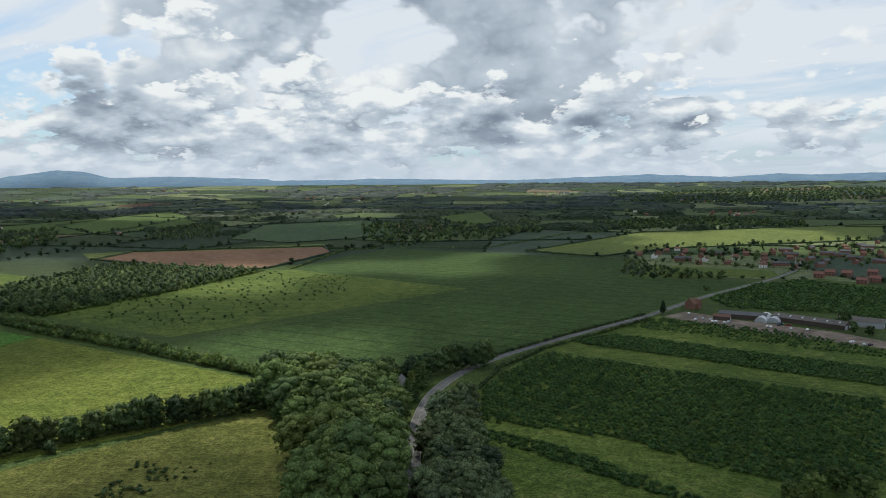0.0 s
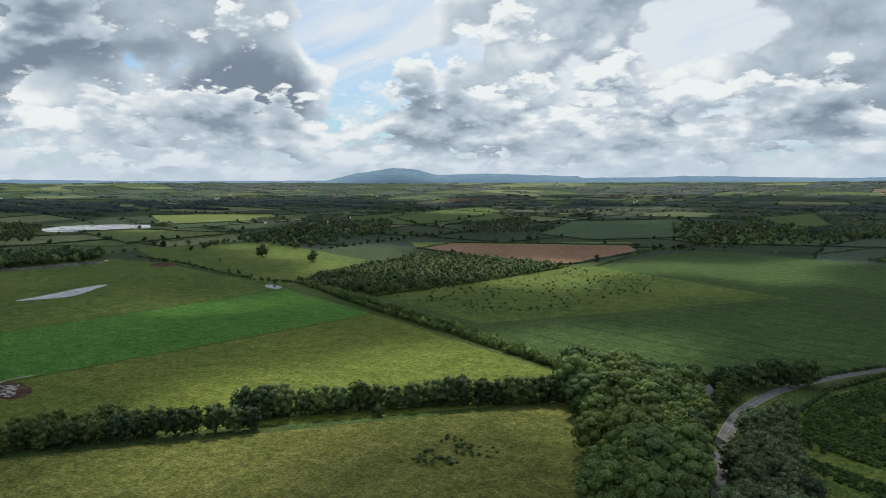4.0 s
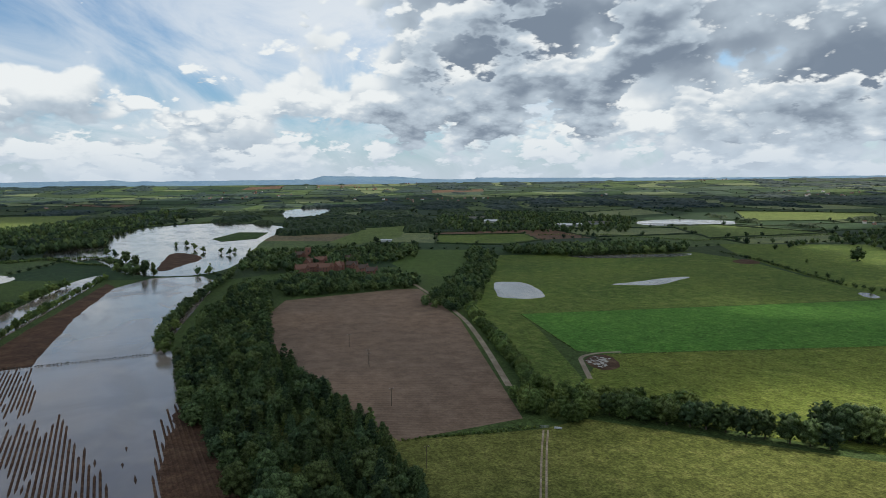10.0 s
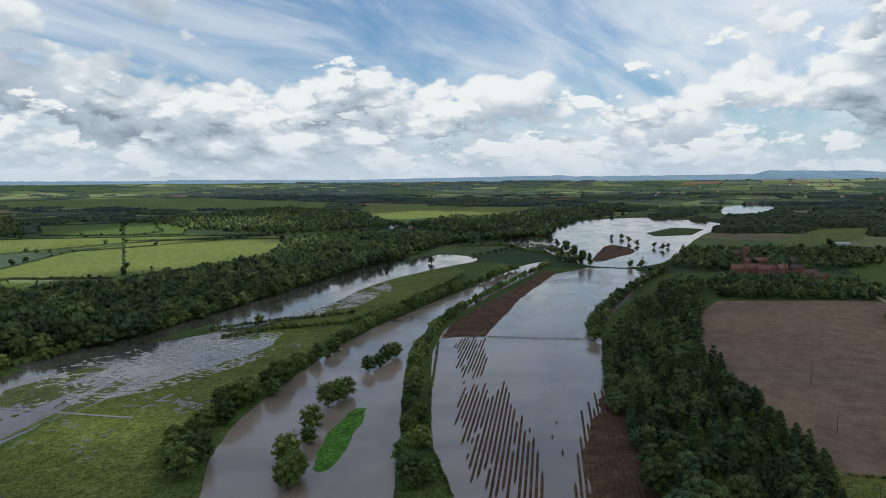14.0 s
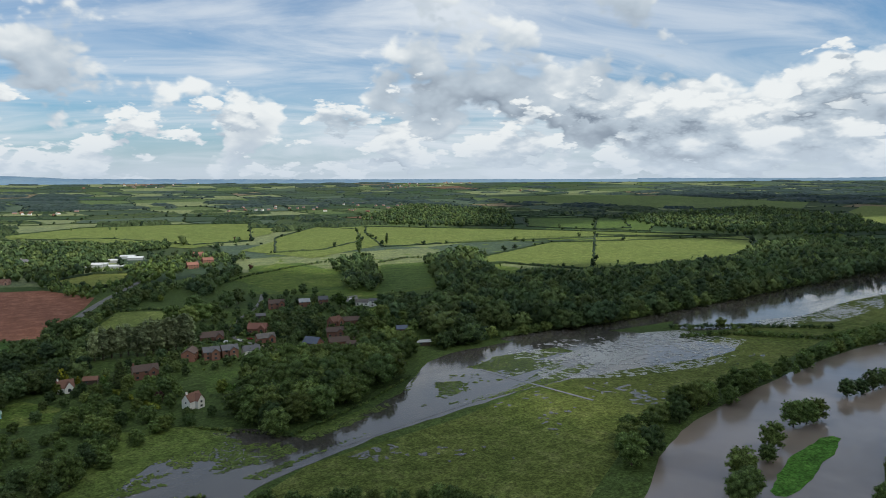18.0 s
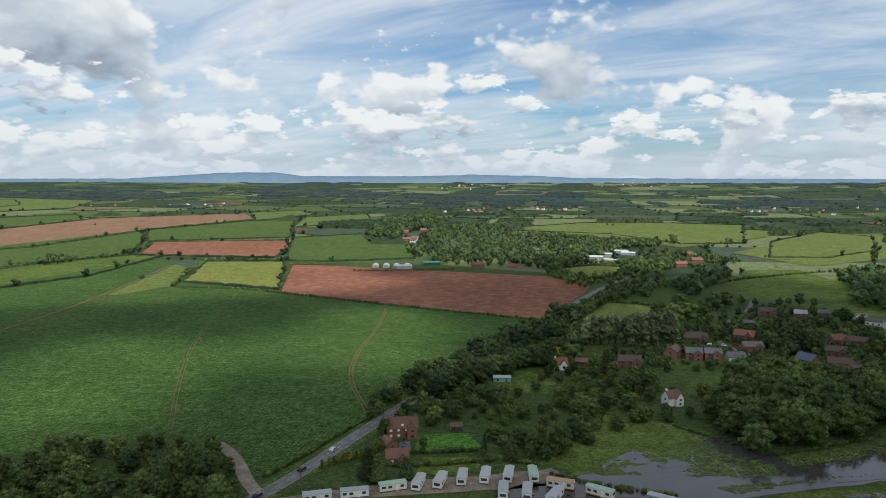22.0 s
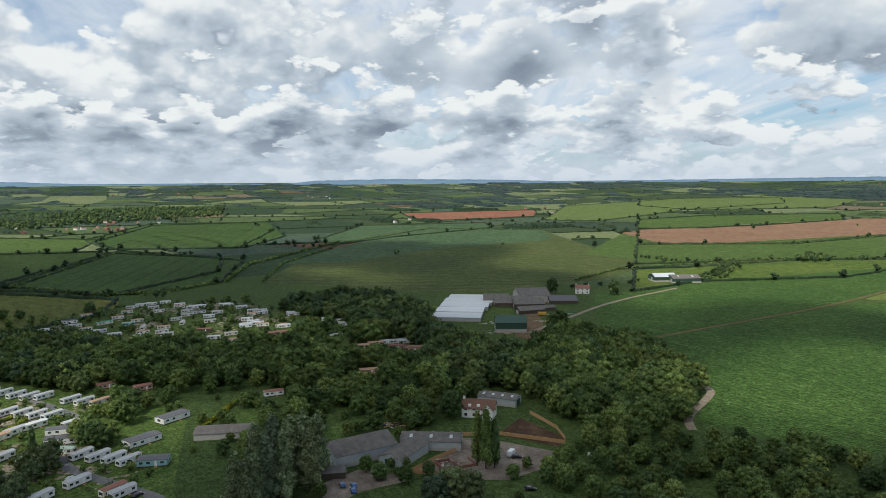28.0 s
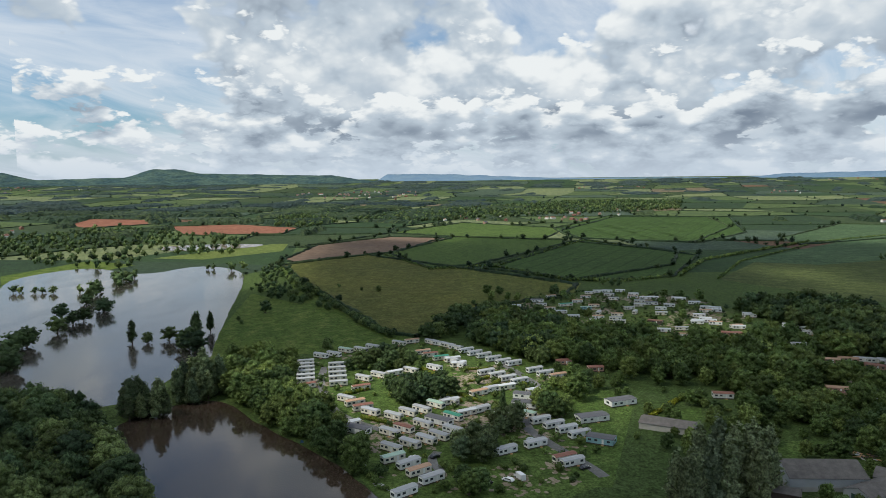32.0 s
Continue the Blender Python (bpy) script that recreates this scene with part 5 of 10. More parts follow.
def far_country():
    rng = random.Random(9)
    FIELD_BOX.extend(((min(p[0] for p in f), max(p[0] for p in f), min(p[1] for p in f), max(p[1] for p in f)), f) for f in FIELDS)
    step = 210.0
    n = 23
    node = {}
    for i in range(-n, n + 1):
        for j in range(-n, n + 1):
            node[i, j] = (i * step + rng.uniform(-75, 75) + 0.25 * j * step, j * step + rng.uniform(-75, 75) - 0.25 * i * step)
    verts, faces, slots = [], [], []
    spots, houses = [], []
    near_woods, horizon = ([], [], []), ([], [], [])
    mats = FAR_FIELDS
    weight = [4, 3, 6, 6, 4, 5, 1.0, 0.5, 4]
    for (i, j), p in node.items():
        if (i + 1, j + 1) not in node:
            continue
        quad = [p, node[i + 1, j], node[i + 1, j + 1], node[i, j + 1]]
        cx, cy = sum(q[0] for q in quad) / 4, sum(q[1] for q in quad) / 4
        r = math.hypot(cx, cy)
        if r < 880 or r > 4550:
            continue
        open_land = 185 < math.degrees(math.atan2(-cx, cy)) % 360 < 262 and r < 3200
        m = rng.choices(range(len(mats)), [3, 2, 8, 8, 2, 4, 1.2, 0.8, 3] if open_land else weight)[0]
        base, k = len(verts), 5
        for a in range(k + 1):
            for b in range(k + 1):
                u, v = a / k, b / k
                x = (quad[0][0] * (1 - u) + quad[1][0] * u) * (1 - v) + (quad[3][0] * (1 - u) + quad[2][0] * u) * v
                y = (quad[0][1] * (1 - u) + quad[1][1] * u) * (1 - v) + (quad[3][1] * (1 - u) + quad[2][1] * u) * v
                verts.append((x, y, lifted(x, y, 0.03)))
        for a in range(k):
            for b in range(k):
                q = base + a * (k + 1) + b
                faces.append((q, q + k + 1, q + k + 2, q + 1))
                slots.append(m)
        shrink = 1.0 / (1 + max(0, r - 1200) / 3500)
        for e0, e1 in ((quad[0], quad[1]), (quad[0], quad[3])):
            kind = rng.random()
            if kind < 0.22:
                continue
            if r > 1250:
                far_hedge(e0, e1, rng, shrink * 0.8)
                for x, y in subdivided([e0, e1], 15 + r / 70, False):
                    if rng.random() < (0.75 if kind > 0.5 else 0.45) and not on_field(x, y):
                        spots.append((x + rng.uniform(-6, 6), y + rng.uniform(-6, 6), rng.uniform(7, 13) * shrink, rng.uniform(1.0, 1.5), "round"))
                continue
            for x, y in subdivided([e0, e1], 13 * (1 + (r / 1700) ** 1.4), False):
                if on_field(x, y):
                    continue
                tall = rng.random() < (0.45 if kind > 0.7 else 0.15)
                spots.append((x + rng.uniform(-2, 2), y + rng.uniform(-2, 2), (rng.uniform(8, 13) if tall else rng.uniform(3, 5)) * shrink, 1.1 if tall else 1.6, "round" if tall else "bush"))
        along = math.atan2(quad[1][1] - quad[0][1], quad[1][0] - quad[0][0]) + rng.choice((0, 0, math.pi / 2)) + rng.uniform(-0.15, 0.15)
        wooded = noise.noise((cx * 0.0011, cy * 0.0011, 6.0)) > (0.30 if open_land else 0.10)
        store = near_woods if r < 2500 else horizon
        tone = rng.random()
        if r < 1500:
            pass
        elif wooded:
            canopy(store, rng, cx, cy, rng.uniform(90, 130), rng.uniform(50, 100), along, rng.uniform(9, 14) * shrink, tone)
        elif rng.random() < (0.25 if open_land else 0.75):
            canopy(store, rng, cx + rng.uniform(-60, 60), cy + rng.uniform(-60, 60), rng.uniform(35, 100), rng.uniform(10, 30), along, rng.uniform(8, 13) * shrink, tone)
        if not wooded and r > 1350 and noise.noise((cx * 0.0016, cy * 0.0016, 31.0)) > 0.26:
            for _ in range(rng.choice((2, 5, 9))):
                x, y = cx + rng.gauss(0, 60), cy + rng.gauss(0, 60)
                if not on_field(x, y):
                    houses.append((x, y, rng.uniform(0, 3.14), rng.uniform(7, 13), rng.choice((0, 1, 1, 2))))
    for poly in HEDGED:
        for k, e1 in enumerate(poly):
            e0 = poly[k - 1]
            far_hedge(e0, e1, rng, 0.75, True)
            for x, y in subdivided([e0, e1], 38, False):
                if rng.random() < 0.42:
                    spots.append((x + rng.uniform(-5, 5), y + rng.uniform(-5, 5), rng.choice((4, 5, 7, 9, 11)), rng.uniform(1.0, 1.3), "round"))
    me = mesh_of("far_fields", verts, faces, mats)
    me.polygons.foreach_set("material_index", slots)
    tagged(new("far_fields", me), "patchwork of distant hedged fields", "fields", kind="stuff")
    near = [s for s in spots if math.hypot(s[0], s[1]) < 2500]
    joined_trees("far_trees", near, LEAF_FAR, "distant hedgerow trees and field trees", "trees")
    joined_trees("horizon_trees", [s for s in spots if math.hypot(s[0], s[1]) >= 2500], LEAF_HAZE, "haze-tinted blue-green hedgerow trees towards the horizon", "trees")
    for name, (v, f, t), mat, label in (("far_woods", near_woods, LEAF_FAR, "distant broadleaf woods and copses"), ("horizon_woods", horizon, LEAF_HAZE, "haze-tinted blue-green woods towards the horizon")):
        ob = new(name, fast_mesh(name, np.array(v), np.array(f), np.zeros((0, 3), int), mat, np.array(t)))
        ob.data.polygons.foreach_set("use_smooth", np.zeros(len(f), dtype=bool))
        tagged(ob, label, "woods", kind="stuff")
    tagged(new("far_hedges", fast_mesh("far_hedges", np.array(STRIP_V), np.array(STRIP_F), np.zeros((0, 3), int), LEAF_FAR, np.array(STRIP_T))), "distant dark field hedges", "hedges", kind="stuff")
    return houses


FAR_HOUSES = far_country()


# ---- hills on the horizon ----
def ridge(name, knots, r, mat, label, base=-0.02):
    """A long hill whose crest runs through the given bearings and slopes."""
    verts, faces = [], []
    knots = sorted(knots)
    k = 0
    a0, a1 = knots[0][0], knots[-1][0]
    n = int((a1 - a0) / 0.2)
    for i in range(n + 1):
        a = a0 + (a1 - a0) * i / n
        while k < len(knots) - 2 and knots[k + 1][0] < a:
            k += 1
        (b0, s0), (b1, s1) = knots[k], knots[k + 1]
        u = max(0, min(1, (a - b0) / (b1 - b0)))
        u = 0.6 * u + 0.4 * u * u * (3 - 2 * u)
        s = s0 + (s1 - s0) * u + 0.0007 * noise.noise((a * 0.9, 0, r)) + 0.0004 * noise.noise((a * 3, 0, r)) + 0.0003 * noise.noise((a * 9, 0, r))
        end = min(1, (a - a0) / 3, (a1 - a) / 3)
        s = base * (1 - end) + s * end
        dx, dy = -math.sin(radians(a)), math.cos(radians(a))
        for q, h in ((r - 220, 105 + (r - 220) * base), (r - 90, 105 + (r - 90) * (s * 0.55 + base * 0.45)), (r, 105 + r * s), (r + 120, 105 + r * base)):
            verts.append((dx * q, dy * q, h))
        if i:
            for c in range(3):
                p = 4 * (i - 1) + c
                faces.append((p, p + 1, p + 5, p + 4))
    return tagged(new(name, mesh_of(name, verts, faces, mat, True)), label, "hills", kind="structure")


ridge("hills_south", [(-38.7, 0.0076), (-31.7, 0.0102), (-27.4, 0.0086), (-25.2, 0.0105), (-21.8, 0.0070), (-15.7, 0.0112), (-13.2, 0.0094), (-5.2, 0.0053), (7.8, 0.0071), (13.5, 0.0071), (5.8, 0.0089), (13.5, 0.0089), (21.0, 0.0131), (24.9, 0.0114), (26.6, 0.0193), (28.3, 0.0211), (31.0, 0.0145), (33.7, 0.0038), (45.8, 0.0033), (58.5, 0.0057), (69.3, 0.0082)], 4560, HILL_FAR, "long haze-blue hills on the horizon")
ridge("hills_west", [(43.8, 0.0005), (52.4, 0.0036), (69.4, 0.0057), (72.9, 0.0102), (78.5, 0.0116), (79.7, 0.0073), (93.8, 0.0083), (92.2, 0.0065), (105.2, 0.0055), (110.8, 0.0041), (127.0, 0.0059)], 4560, HILL_FAR, "low haze-blue hills on the horizon")
ridge("hills_north", [(116.9, 0.0038), (143.4, 0.0055), (156.9, 0.0062), (166.8, 0.0073), (173.0, 0.0110), (176.0, 0.0109), (180.4, 0.0094), (170.3, 0.0103), (175.4, 0.0121), (188.4, 0.0093), (190.7, 0.0140), (193.8, 0.0139), (199.5, 0.0076), (201.2, 0.0053), (218.2, 0.0028)], 4560, HILL_FAR, "distant haze-blue hills on the horizon")
ridge("hills_east", [(201.9, 0.0055), (207.8, 0.0046), (224.0, 0.0027), (229.8, 0.0058), (237.9, 0.0076), (243.7, 0.0059), (246.3, 0.0016), (259.6, 0.0029), (270.8, 0.0101), (276.7, 0.0094)], 4560, HILL_FAR, "low haze-blue hills on the horizon")
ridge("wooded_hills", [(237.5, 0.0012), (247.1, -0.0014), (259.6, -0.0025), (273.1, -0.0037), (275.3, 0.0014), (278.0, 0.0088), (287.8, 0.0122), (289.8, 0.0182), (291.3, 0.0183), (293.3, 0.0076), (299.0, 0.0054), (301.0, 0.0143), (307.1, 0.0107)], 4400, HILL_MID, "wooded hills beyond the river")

# ---- cloud layer overhead, out of which the sun breaks in patches ----
def cloud_deck():
    rng = np.random.default_rng(21)
    z0 = 1700.0
    shift = Vector((sun_dir.x, sun_dir.y)) * (z0 / sun_dir.z)
    # layer stays out of view; gaps placed by hand to shape the sun patches
    gaps = (352.0, 9.1, 40), (-152.4, 403, 75), (-195.8, 339.1, 55), (-236.5, 294.5, 45), (-117.5, 492, 75), (61.1, -410.3, 48), (38.1, -457.5, 42), (170.3, -339.4, 45), (146.0, -369.5, 48), (127.5, -402.4, 45), (-208.5, 333.7, 60), (798, -840, 120), (516, -1158, 200), (398.2, -707, 90), (-958, -580, 150), (-869, -681, 170), (-783, -1312, 180), (-711, -957, 150), (307.5, -822, 170), (456, -805, 150), (206.0, -833, 130), (368.9, -559, 60), (327.9, -660, 75), (-1391, 1390, 260), (-1390, 1519, 200), (523, 1277, 200), (-2004, -483, 220), (196.1, -1083, 200), (1770, -1127, 260), (1049, 291.5, 130), (-832, 2164, 150), (-404, -1420, 250), (-451, -1342, 200)
    vs, ts, at = [], [], 0
    iv, jf = ICO[2]
    step = 105.0
    for i in range(-33, 34):
        for j in range(-33, 34):
            x, y = (i + 0.5 * (j % 2)) * step + rng.uniform(-25, 25), j * step + rng.uniform(-25, 25)
            r = math.hypot(x, y)
            az = math.degrees(math.atan2(-x, y)) % 360
            near = 1.0 if r < (1250 if 232 < az < 280 else 860 if 110 < az < 185 or 222 < az < 262 else 680) else 0.0
            south = 1.0 if (az < 135 or az > 320) and r < 3400 else 0.0
            if not (near or south):
                continue
            if south and not near and noise.noise((x * 0.0016, y * 0.0016, 2.0)) > 0.36:
                continue
            if any(math.hypot(x - gx, y - gy) < gr + 40 for gx, gy, gr in gaps):
                continue
            # puffs shrunk by bearing to let more sun through
            s = rng.uniform(70, 105) * (0.77 if near and 140 < az < 182 else 0.84 if near and 182 < az < 262 else 0.9 if near and 100 < az < 140 else 1.0)
            p = iv * np.array([s, s, s * 0.55]) * rng.uniform(0.8, 1.15, (len(iv), 1)) + np.array([x + shift.x, y + shift.y, z0 + rng.uniform(0, 60)])
            vs.append(p)
            ts.append(jf + at)
            at += len(p)
    m, g = material("cloud_vapour")
    a = g.put("ShaderNodeBsdfDiffuse", ((0, (0.95, 0.95, 0.95, 1)),))
    b = g.put("ShaderNodeBsdfTranslucent", ((0, (0.95, 0.95, 0.95, 1)),))
    mx = g.put("ShaderNodeMixShader", ((0, 0.5), (1, a.outputs[0]), (2, b.outputs[0])))
    thin = g.put("ShaderNodeBsdfTransparent")
    mx = g.put("ShaderNodeMixShader", ((0, 0.43), (1, mx.outputs[0]), (2, thin.outputs[0])))
    g.put("ShaderNodeOutputMaterial", ((0, mx.outputs[0]),))
    ob = new("cloud_layer", fast_mesh("cloud_layer", np.concatenate(vs), np.zeros((0, 4), int), np.concatenate(ts), m))
    tagged(ob, "unseen broken grey cumulus layer high overhead, shaped to shade the land", "cloud", kind="stuff")


cloud_deck()


# ---- building kit ----
def part(name, bm, mat, parent, label=""):
    me = bpy.data.meshes.new(name)
    bm.to_mesh(me)
    bm.free()
    for m in mat if isinstance(mat, (list, tuple)) else [mat]:
        me.materials.append(m)
    ob = new(name, me)
    ob.parent = parent
    if label:
        ob["label"] = label
    return ob


def box(bm, x0, x1, y0, y1, z0, z1):
    c = [bm.verts.new(p) for p in ((x0, y0, z0), (x1, y0, z0), (x1, y1, z0), (x0, y1, z0), (x0, y0, z1), (x1, y0, z1), (x1, y1, z1), (x0, y1, z1))]
    for f in ((3, 2, 1, 0), (4, 5, 6, 7), (0, 1, 5, 4), (1, 2, 6, 5), (2, 3, 7, 6), (3, 0, 4, 7)):
        bm.faces.new([c[i] for i in f])
    return c


def boxed(*dims):
    bm = bmesh.new()
    box(bm, *dims)
    return bm


def prism(outline, x0, x1):
    """A solid with an outline in y and z, drawn out along x."""
    bm = bmesh.new()
    a = [bm.verts.new((x0, y, z)) for y, z in outline]
    b = [bm.verts.new((x1, y, z)) for y, z in outline]
    n = len(outline)
    bm.faces.new(a[::-1])
    bm.faces.new(b)
    for i in range(n):
        bm.faces.new((a[i], a[(i + 1) % n], b[(i + 1) % n], b[i]))
    bmesh.ops.recalc_face_normals(bm, faces=bm.faces)
    return bm


def slab_roof(L, W, z, rise, over, thick=0.22):
    """A ridged roof shell with eaves."""
    w = W / 2 + over
    k = rise / (W / 2)
    e = z - over * k
    return prism([(-w, e), (0, z + rise), (w, e), (w, e + thick), (0, z + rise + thick), (-w, e + thick)], -L / 2 - over, L / 2 + over)


def window(parent, x, y, z, w, h, axis, mat=WHITE_PAINT, fine=False):
    """A window set in a frame that stands proud of the wall: axis 'x' faces along y, 'y' faces along x."""
    s = 1 if (y if axis == "x" else x) > 0 else -1
    bm = bmesh.new()
    box(bm, -w / 2, w / 2, -0.08, 0.06, -h / 2, h / 2)
    bm.faces.ensure_lookup_table()
    front = max(bm.faces, key=lambda f: f.calc_center_median().y)
    bmesh.ops.inset_region(bm, faces=[front], thickness=0.09, depth=-0.04)
    front.material_index = 0 if fine else 1
    turn = 0 if axis == "x" and s > 0 else math.pi if axis == "x" else -math.pi / 2 if s > 0 else math.pi / 2
    bmesh.ops.rotate(bm, verts=bm.verts, matrix=Matrix.Rotation(turn, 3, "Z"))
    bmesh.ops.translate(bm, verts=bm.verts, vec=(x, y, z))
    fr = part("window", bm, (mat, GLASS), parent)
    if fine:
        for k in (-1, 1):
            bm = boxed(k * w / 4 - w / 4 + 0.1, k * w / 4 + w / 4 - 0.1, 0.02, 0.035, -h / 2 + 0.1, h / 2 - 0.1)
            bmesh.ops.rotate(bm, verts=bm.verts, matrix=Matrix.Rotation(turn, 3, "Z"))
            bmesh.ops.translate(bm, verts=bm.verts, vec=(x, y, z))
            part("pane", bm, GLASS, fr)
    return fr


def house(name, L, W, h, rise, wall, roof, chimneys=1, label="", wing=False, dormer=0, fine=False, far=False):
    """A ridged house with windows, a door and chimneys, standing at the origin."""
    top = new(name)
    tagged(top, label, "house")
    part("wall", prism([(-W / 2, -0.3), (W / 2, -0.3), (W / 2, h), (0, h + rise), (-W / 2, h)], -L / 2, L / 2), wall, top)
    part("roof", slab_roof(L, W, h + 0.03, rise, 0.35), roof, top)
    storeys = 2 if h > 4 else 1
    n = max(2, min(6, int(L / 3.4)))
    for s in (-1, 1):
        for f in range(storeys):
            for i in range(n):
                x = (i + 0.5) / n * L - L / 2
                if f == 0 and i == n // 2:
                    door = part("door", boxed(x - 0.5, x + 0.5, s * W / 2 - 0.06, s * W / 2 + 0.06, 0, 2.05), WHITE_PAINT if s > 0 else WOOD_DARK, top)
                    continue
                if not far or s < 0:
                    window(top, x, s * W / 2, 1.5 + 2.6 * f, 1.3, 1.2, "x", fine=fine)
        window(top, s * L / 2, 0, h - 1.0, 1.1, 1.1, "y")
    for k in range(chimneys):
        x = (-1, 1, 0)[k] * (L / 2 - 0.7)
        c = part("chimney", boxed(x - 0.45, x + 0.45, -0.35, 0.35, h + rise * 0.6, h + rise + 1.3), BRICK if wall != RENDER_WHITE else RENDER_WHITE, top)
        part("chimney_pot", boxed(x - 0.15, x + 0.15, -0.15, 0.15, h + rise + 1.3, h + rise + 1.75), ROOF_RED, c)
    if wing:
        bm = prism([(-2.4, -0.3), (2.4, -0.3), (2.4, h), (0, h + rise * 0.85), (-2.4, h)], 0, W / 2 + 2.2)
        bmesh.ops.rotate(bm, verts=bm.verts, matrix=Matrix.Rotation(radians(-90), 3, "Z"))
        bmesh.ops.translate(bm, verts=bm.verts, vec=(L / 2 - 3, 0, 0))
        part("wing", bm, wall, top)
        bm = slab_roof(W / 2 + 2.2, 4.8, h + 0.03, rise * 0.85, 0.3)
        bmesh.ops.translate(bm, verts=bm.verts, vec=((W / 2 + 2.2) / 2, 0, 0))
        bmesh.ops.rotate(bm, verts=bm.verts, matrix=Matrix.Rotation(radians(-90), 3, "Z"))
        bmesh.ops.translate(bm, verts=bm.verts, vec=(L / 2 - 3, 0, 0))
        part("wing_roof", bm, roof, top)
        window(top, L / 2 - 3, -(W / 2 + 2.2), h - 0.9, 1.4, 1.2, "x")
        window(top, L / 2 - 3, -(W / 2 + 2.2), 1.4, 1.6, 1.2, "x")
    for k in range(dormer):
        x = (k + 0.5) / dormer * L * 0.8 - L * 0.4
        part("dormer", prism([(-W / 2 + 0.4, h + 0.3), (-W / 2 + 0.4, h + 1.5), (-W / 4 + 0.6, h + 1.7), (-W / 4 + 0.6, h + 0.3)], x - 0.7, x + 0.7), RENDER_WHITE, top)
    return top


def barn(name, L, W, h, rise, wall, roof, label="", doors=1, lights=0, lower=None):
    """A portal-framed farm building with sheet walls, big doors and roof lights."""
    top = new(name)
    tagged(top, label, "barn")
    part("wall", prism([(-W / 2, -0.3), (W / 2, -0.3), (W / 2, h), (0, h + rise), (-W / 2, h)], -L / 2, L / 2), wall, top)
    if lower:
        part("plinth", boxed(-L / 2 - 0.06, L / 2 + 0.06, -W / 2 - 0.06, W / 2 + 0.06, -0.3, h * 0.35), lower, top)
    rf = part("roof", slab_roof(L, W, h + 0.03, rise, 0.3, 0.12), roof, top)
    k = rise / (W / 2)
    for s in (-1, 1):
        for i in range(int(L / 18)):
            x = -L / 2 + 9 + i * 18
            bm = bmesh.new()
            a = [bm.verts.new((x + dx, s * (W / 2 + 0.3) * u, h + 0.17 + rise - (W / 2 + 0.3) * u * k + dz)) for dx, u, dz in ((-0.06, 0.02, 0), (0.06, 0.02, 0), (0.06, 1, 0), (-0.06, 1, 0))]
            b = [bm.verts.new(v.co + Vector((0, 0, 0.05))) for v in a]
            bm.faces.new(b)
            for q in range(4):
                bm.faces.new((a[q], a[(q + 1) % 4], b[(q + 1) % 4], b[q]))
            part("sheet_joint", bm, roof, rf)
        for i in range(lights):
            x = -L / 2 + (i + 0.5) * L / max(1, lights)
            bm = bmesh.new()
            a = [bm.verts.new((x + dx, s * W / 2 * u, h + 0.2 + rise * (1 - u))) for dx, u in ((-0.6, 0.3), (0.6, 0.3), (0.6, 0.65), (-0.6, 0.65))]
            b = [bm.verts.new(v.co + Vector((0, 0, 0.06))) for v in a]
            bm.faces.new(b)
            for q in range(4):
                bm.faces.new((a[q], a[(q + 1) % 4], b[(q + 1) % 4], b[q]))
            part("roof_light", bm, ROOF_WHITE, rf, "pale roof light")
    for i in range(doors):
        y = 0 if doors == 1 else (i + 0.5) / doors * W - W / 2
        w = min(2.2, W / doors * 0.4)
        for s in (-1, 1):
            part("door", boxed(s * L / 2 - 0.08, s * L / 2 + 0.08, y - w, y + w, 0, h * 0.86), GREY_SHEET if wall != GREY_SHEET else GREEN_SHEET, top)
    return top


def caravan(name, roof, wall=CREAM, L=9.4, W=3.2, label=""):
    """A static caravan: clad body on a skirt, shallow roof, windows, door and step."""
    top = new(name)
    tagged(top, label, "caravan", "static caravans")
    bm = prism([(-W / 2, 0.55), (W / 2, 0.55), (W / 2, 2.75), (0, 3.1), (-W / 2, 2.75)], -L / 2, L / 2)
    bmesh.ops.bevel(bm, geom=[e for e in bm.edges if abs(e.verts[0].co.x - e.verts[1].co.x) < 0.01 and abs(e.verts[0].co.y - e.verts[1].co.y) < 0.01], offset=0.12, segments=2, affect="EDGES")
    part("body", bm, wall, top)
    part("skirt", boxed(-L / 2 + 0.15, L / 2 - 0.15, -W / 2 + 0.15, W / 2 - 0.15, -0.1, 0.56), WOOD_DARK, top)
    part("roof", slab_roof(L, W, 2.79, 0.38, 0.12, 0.09), roof, top)
    for s in (-1, 1):
        for x in ((-3.7, -1.3, 3.4) if s < 0 else (3.2,)):
            window(top, x * L / 10.4, s * W / 2, 1.85, 1.3, 0.85, "x")
        window(top, s * L / 2, 0, 1.85, 2.1, 1.0, "y")
    part("door", boxed(0.9, 1.7, -W / 2 - 0.05, -W / 2 + 0.05, 0.6, 2.55), WHITE_PAINT, top)
    part("step", boxed(0.8, 1.8, -W / 2 - 0.8, -W / 2 - 0.02, 0, 0.4), WOOD, top)
    return top


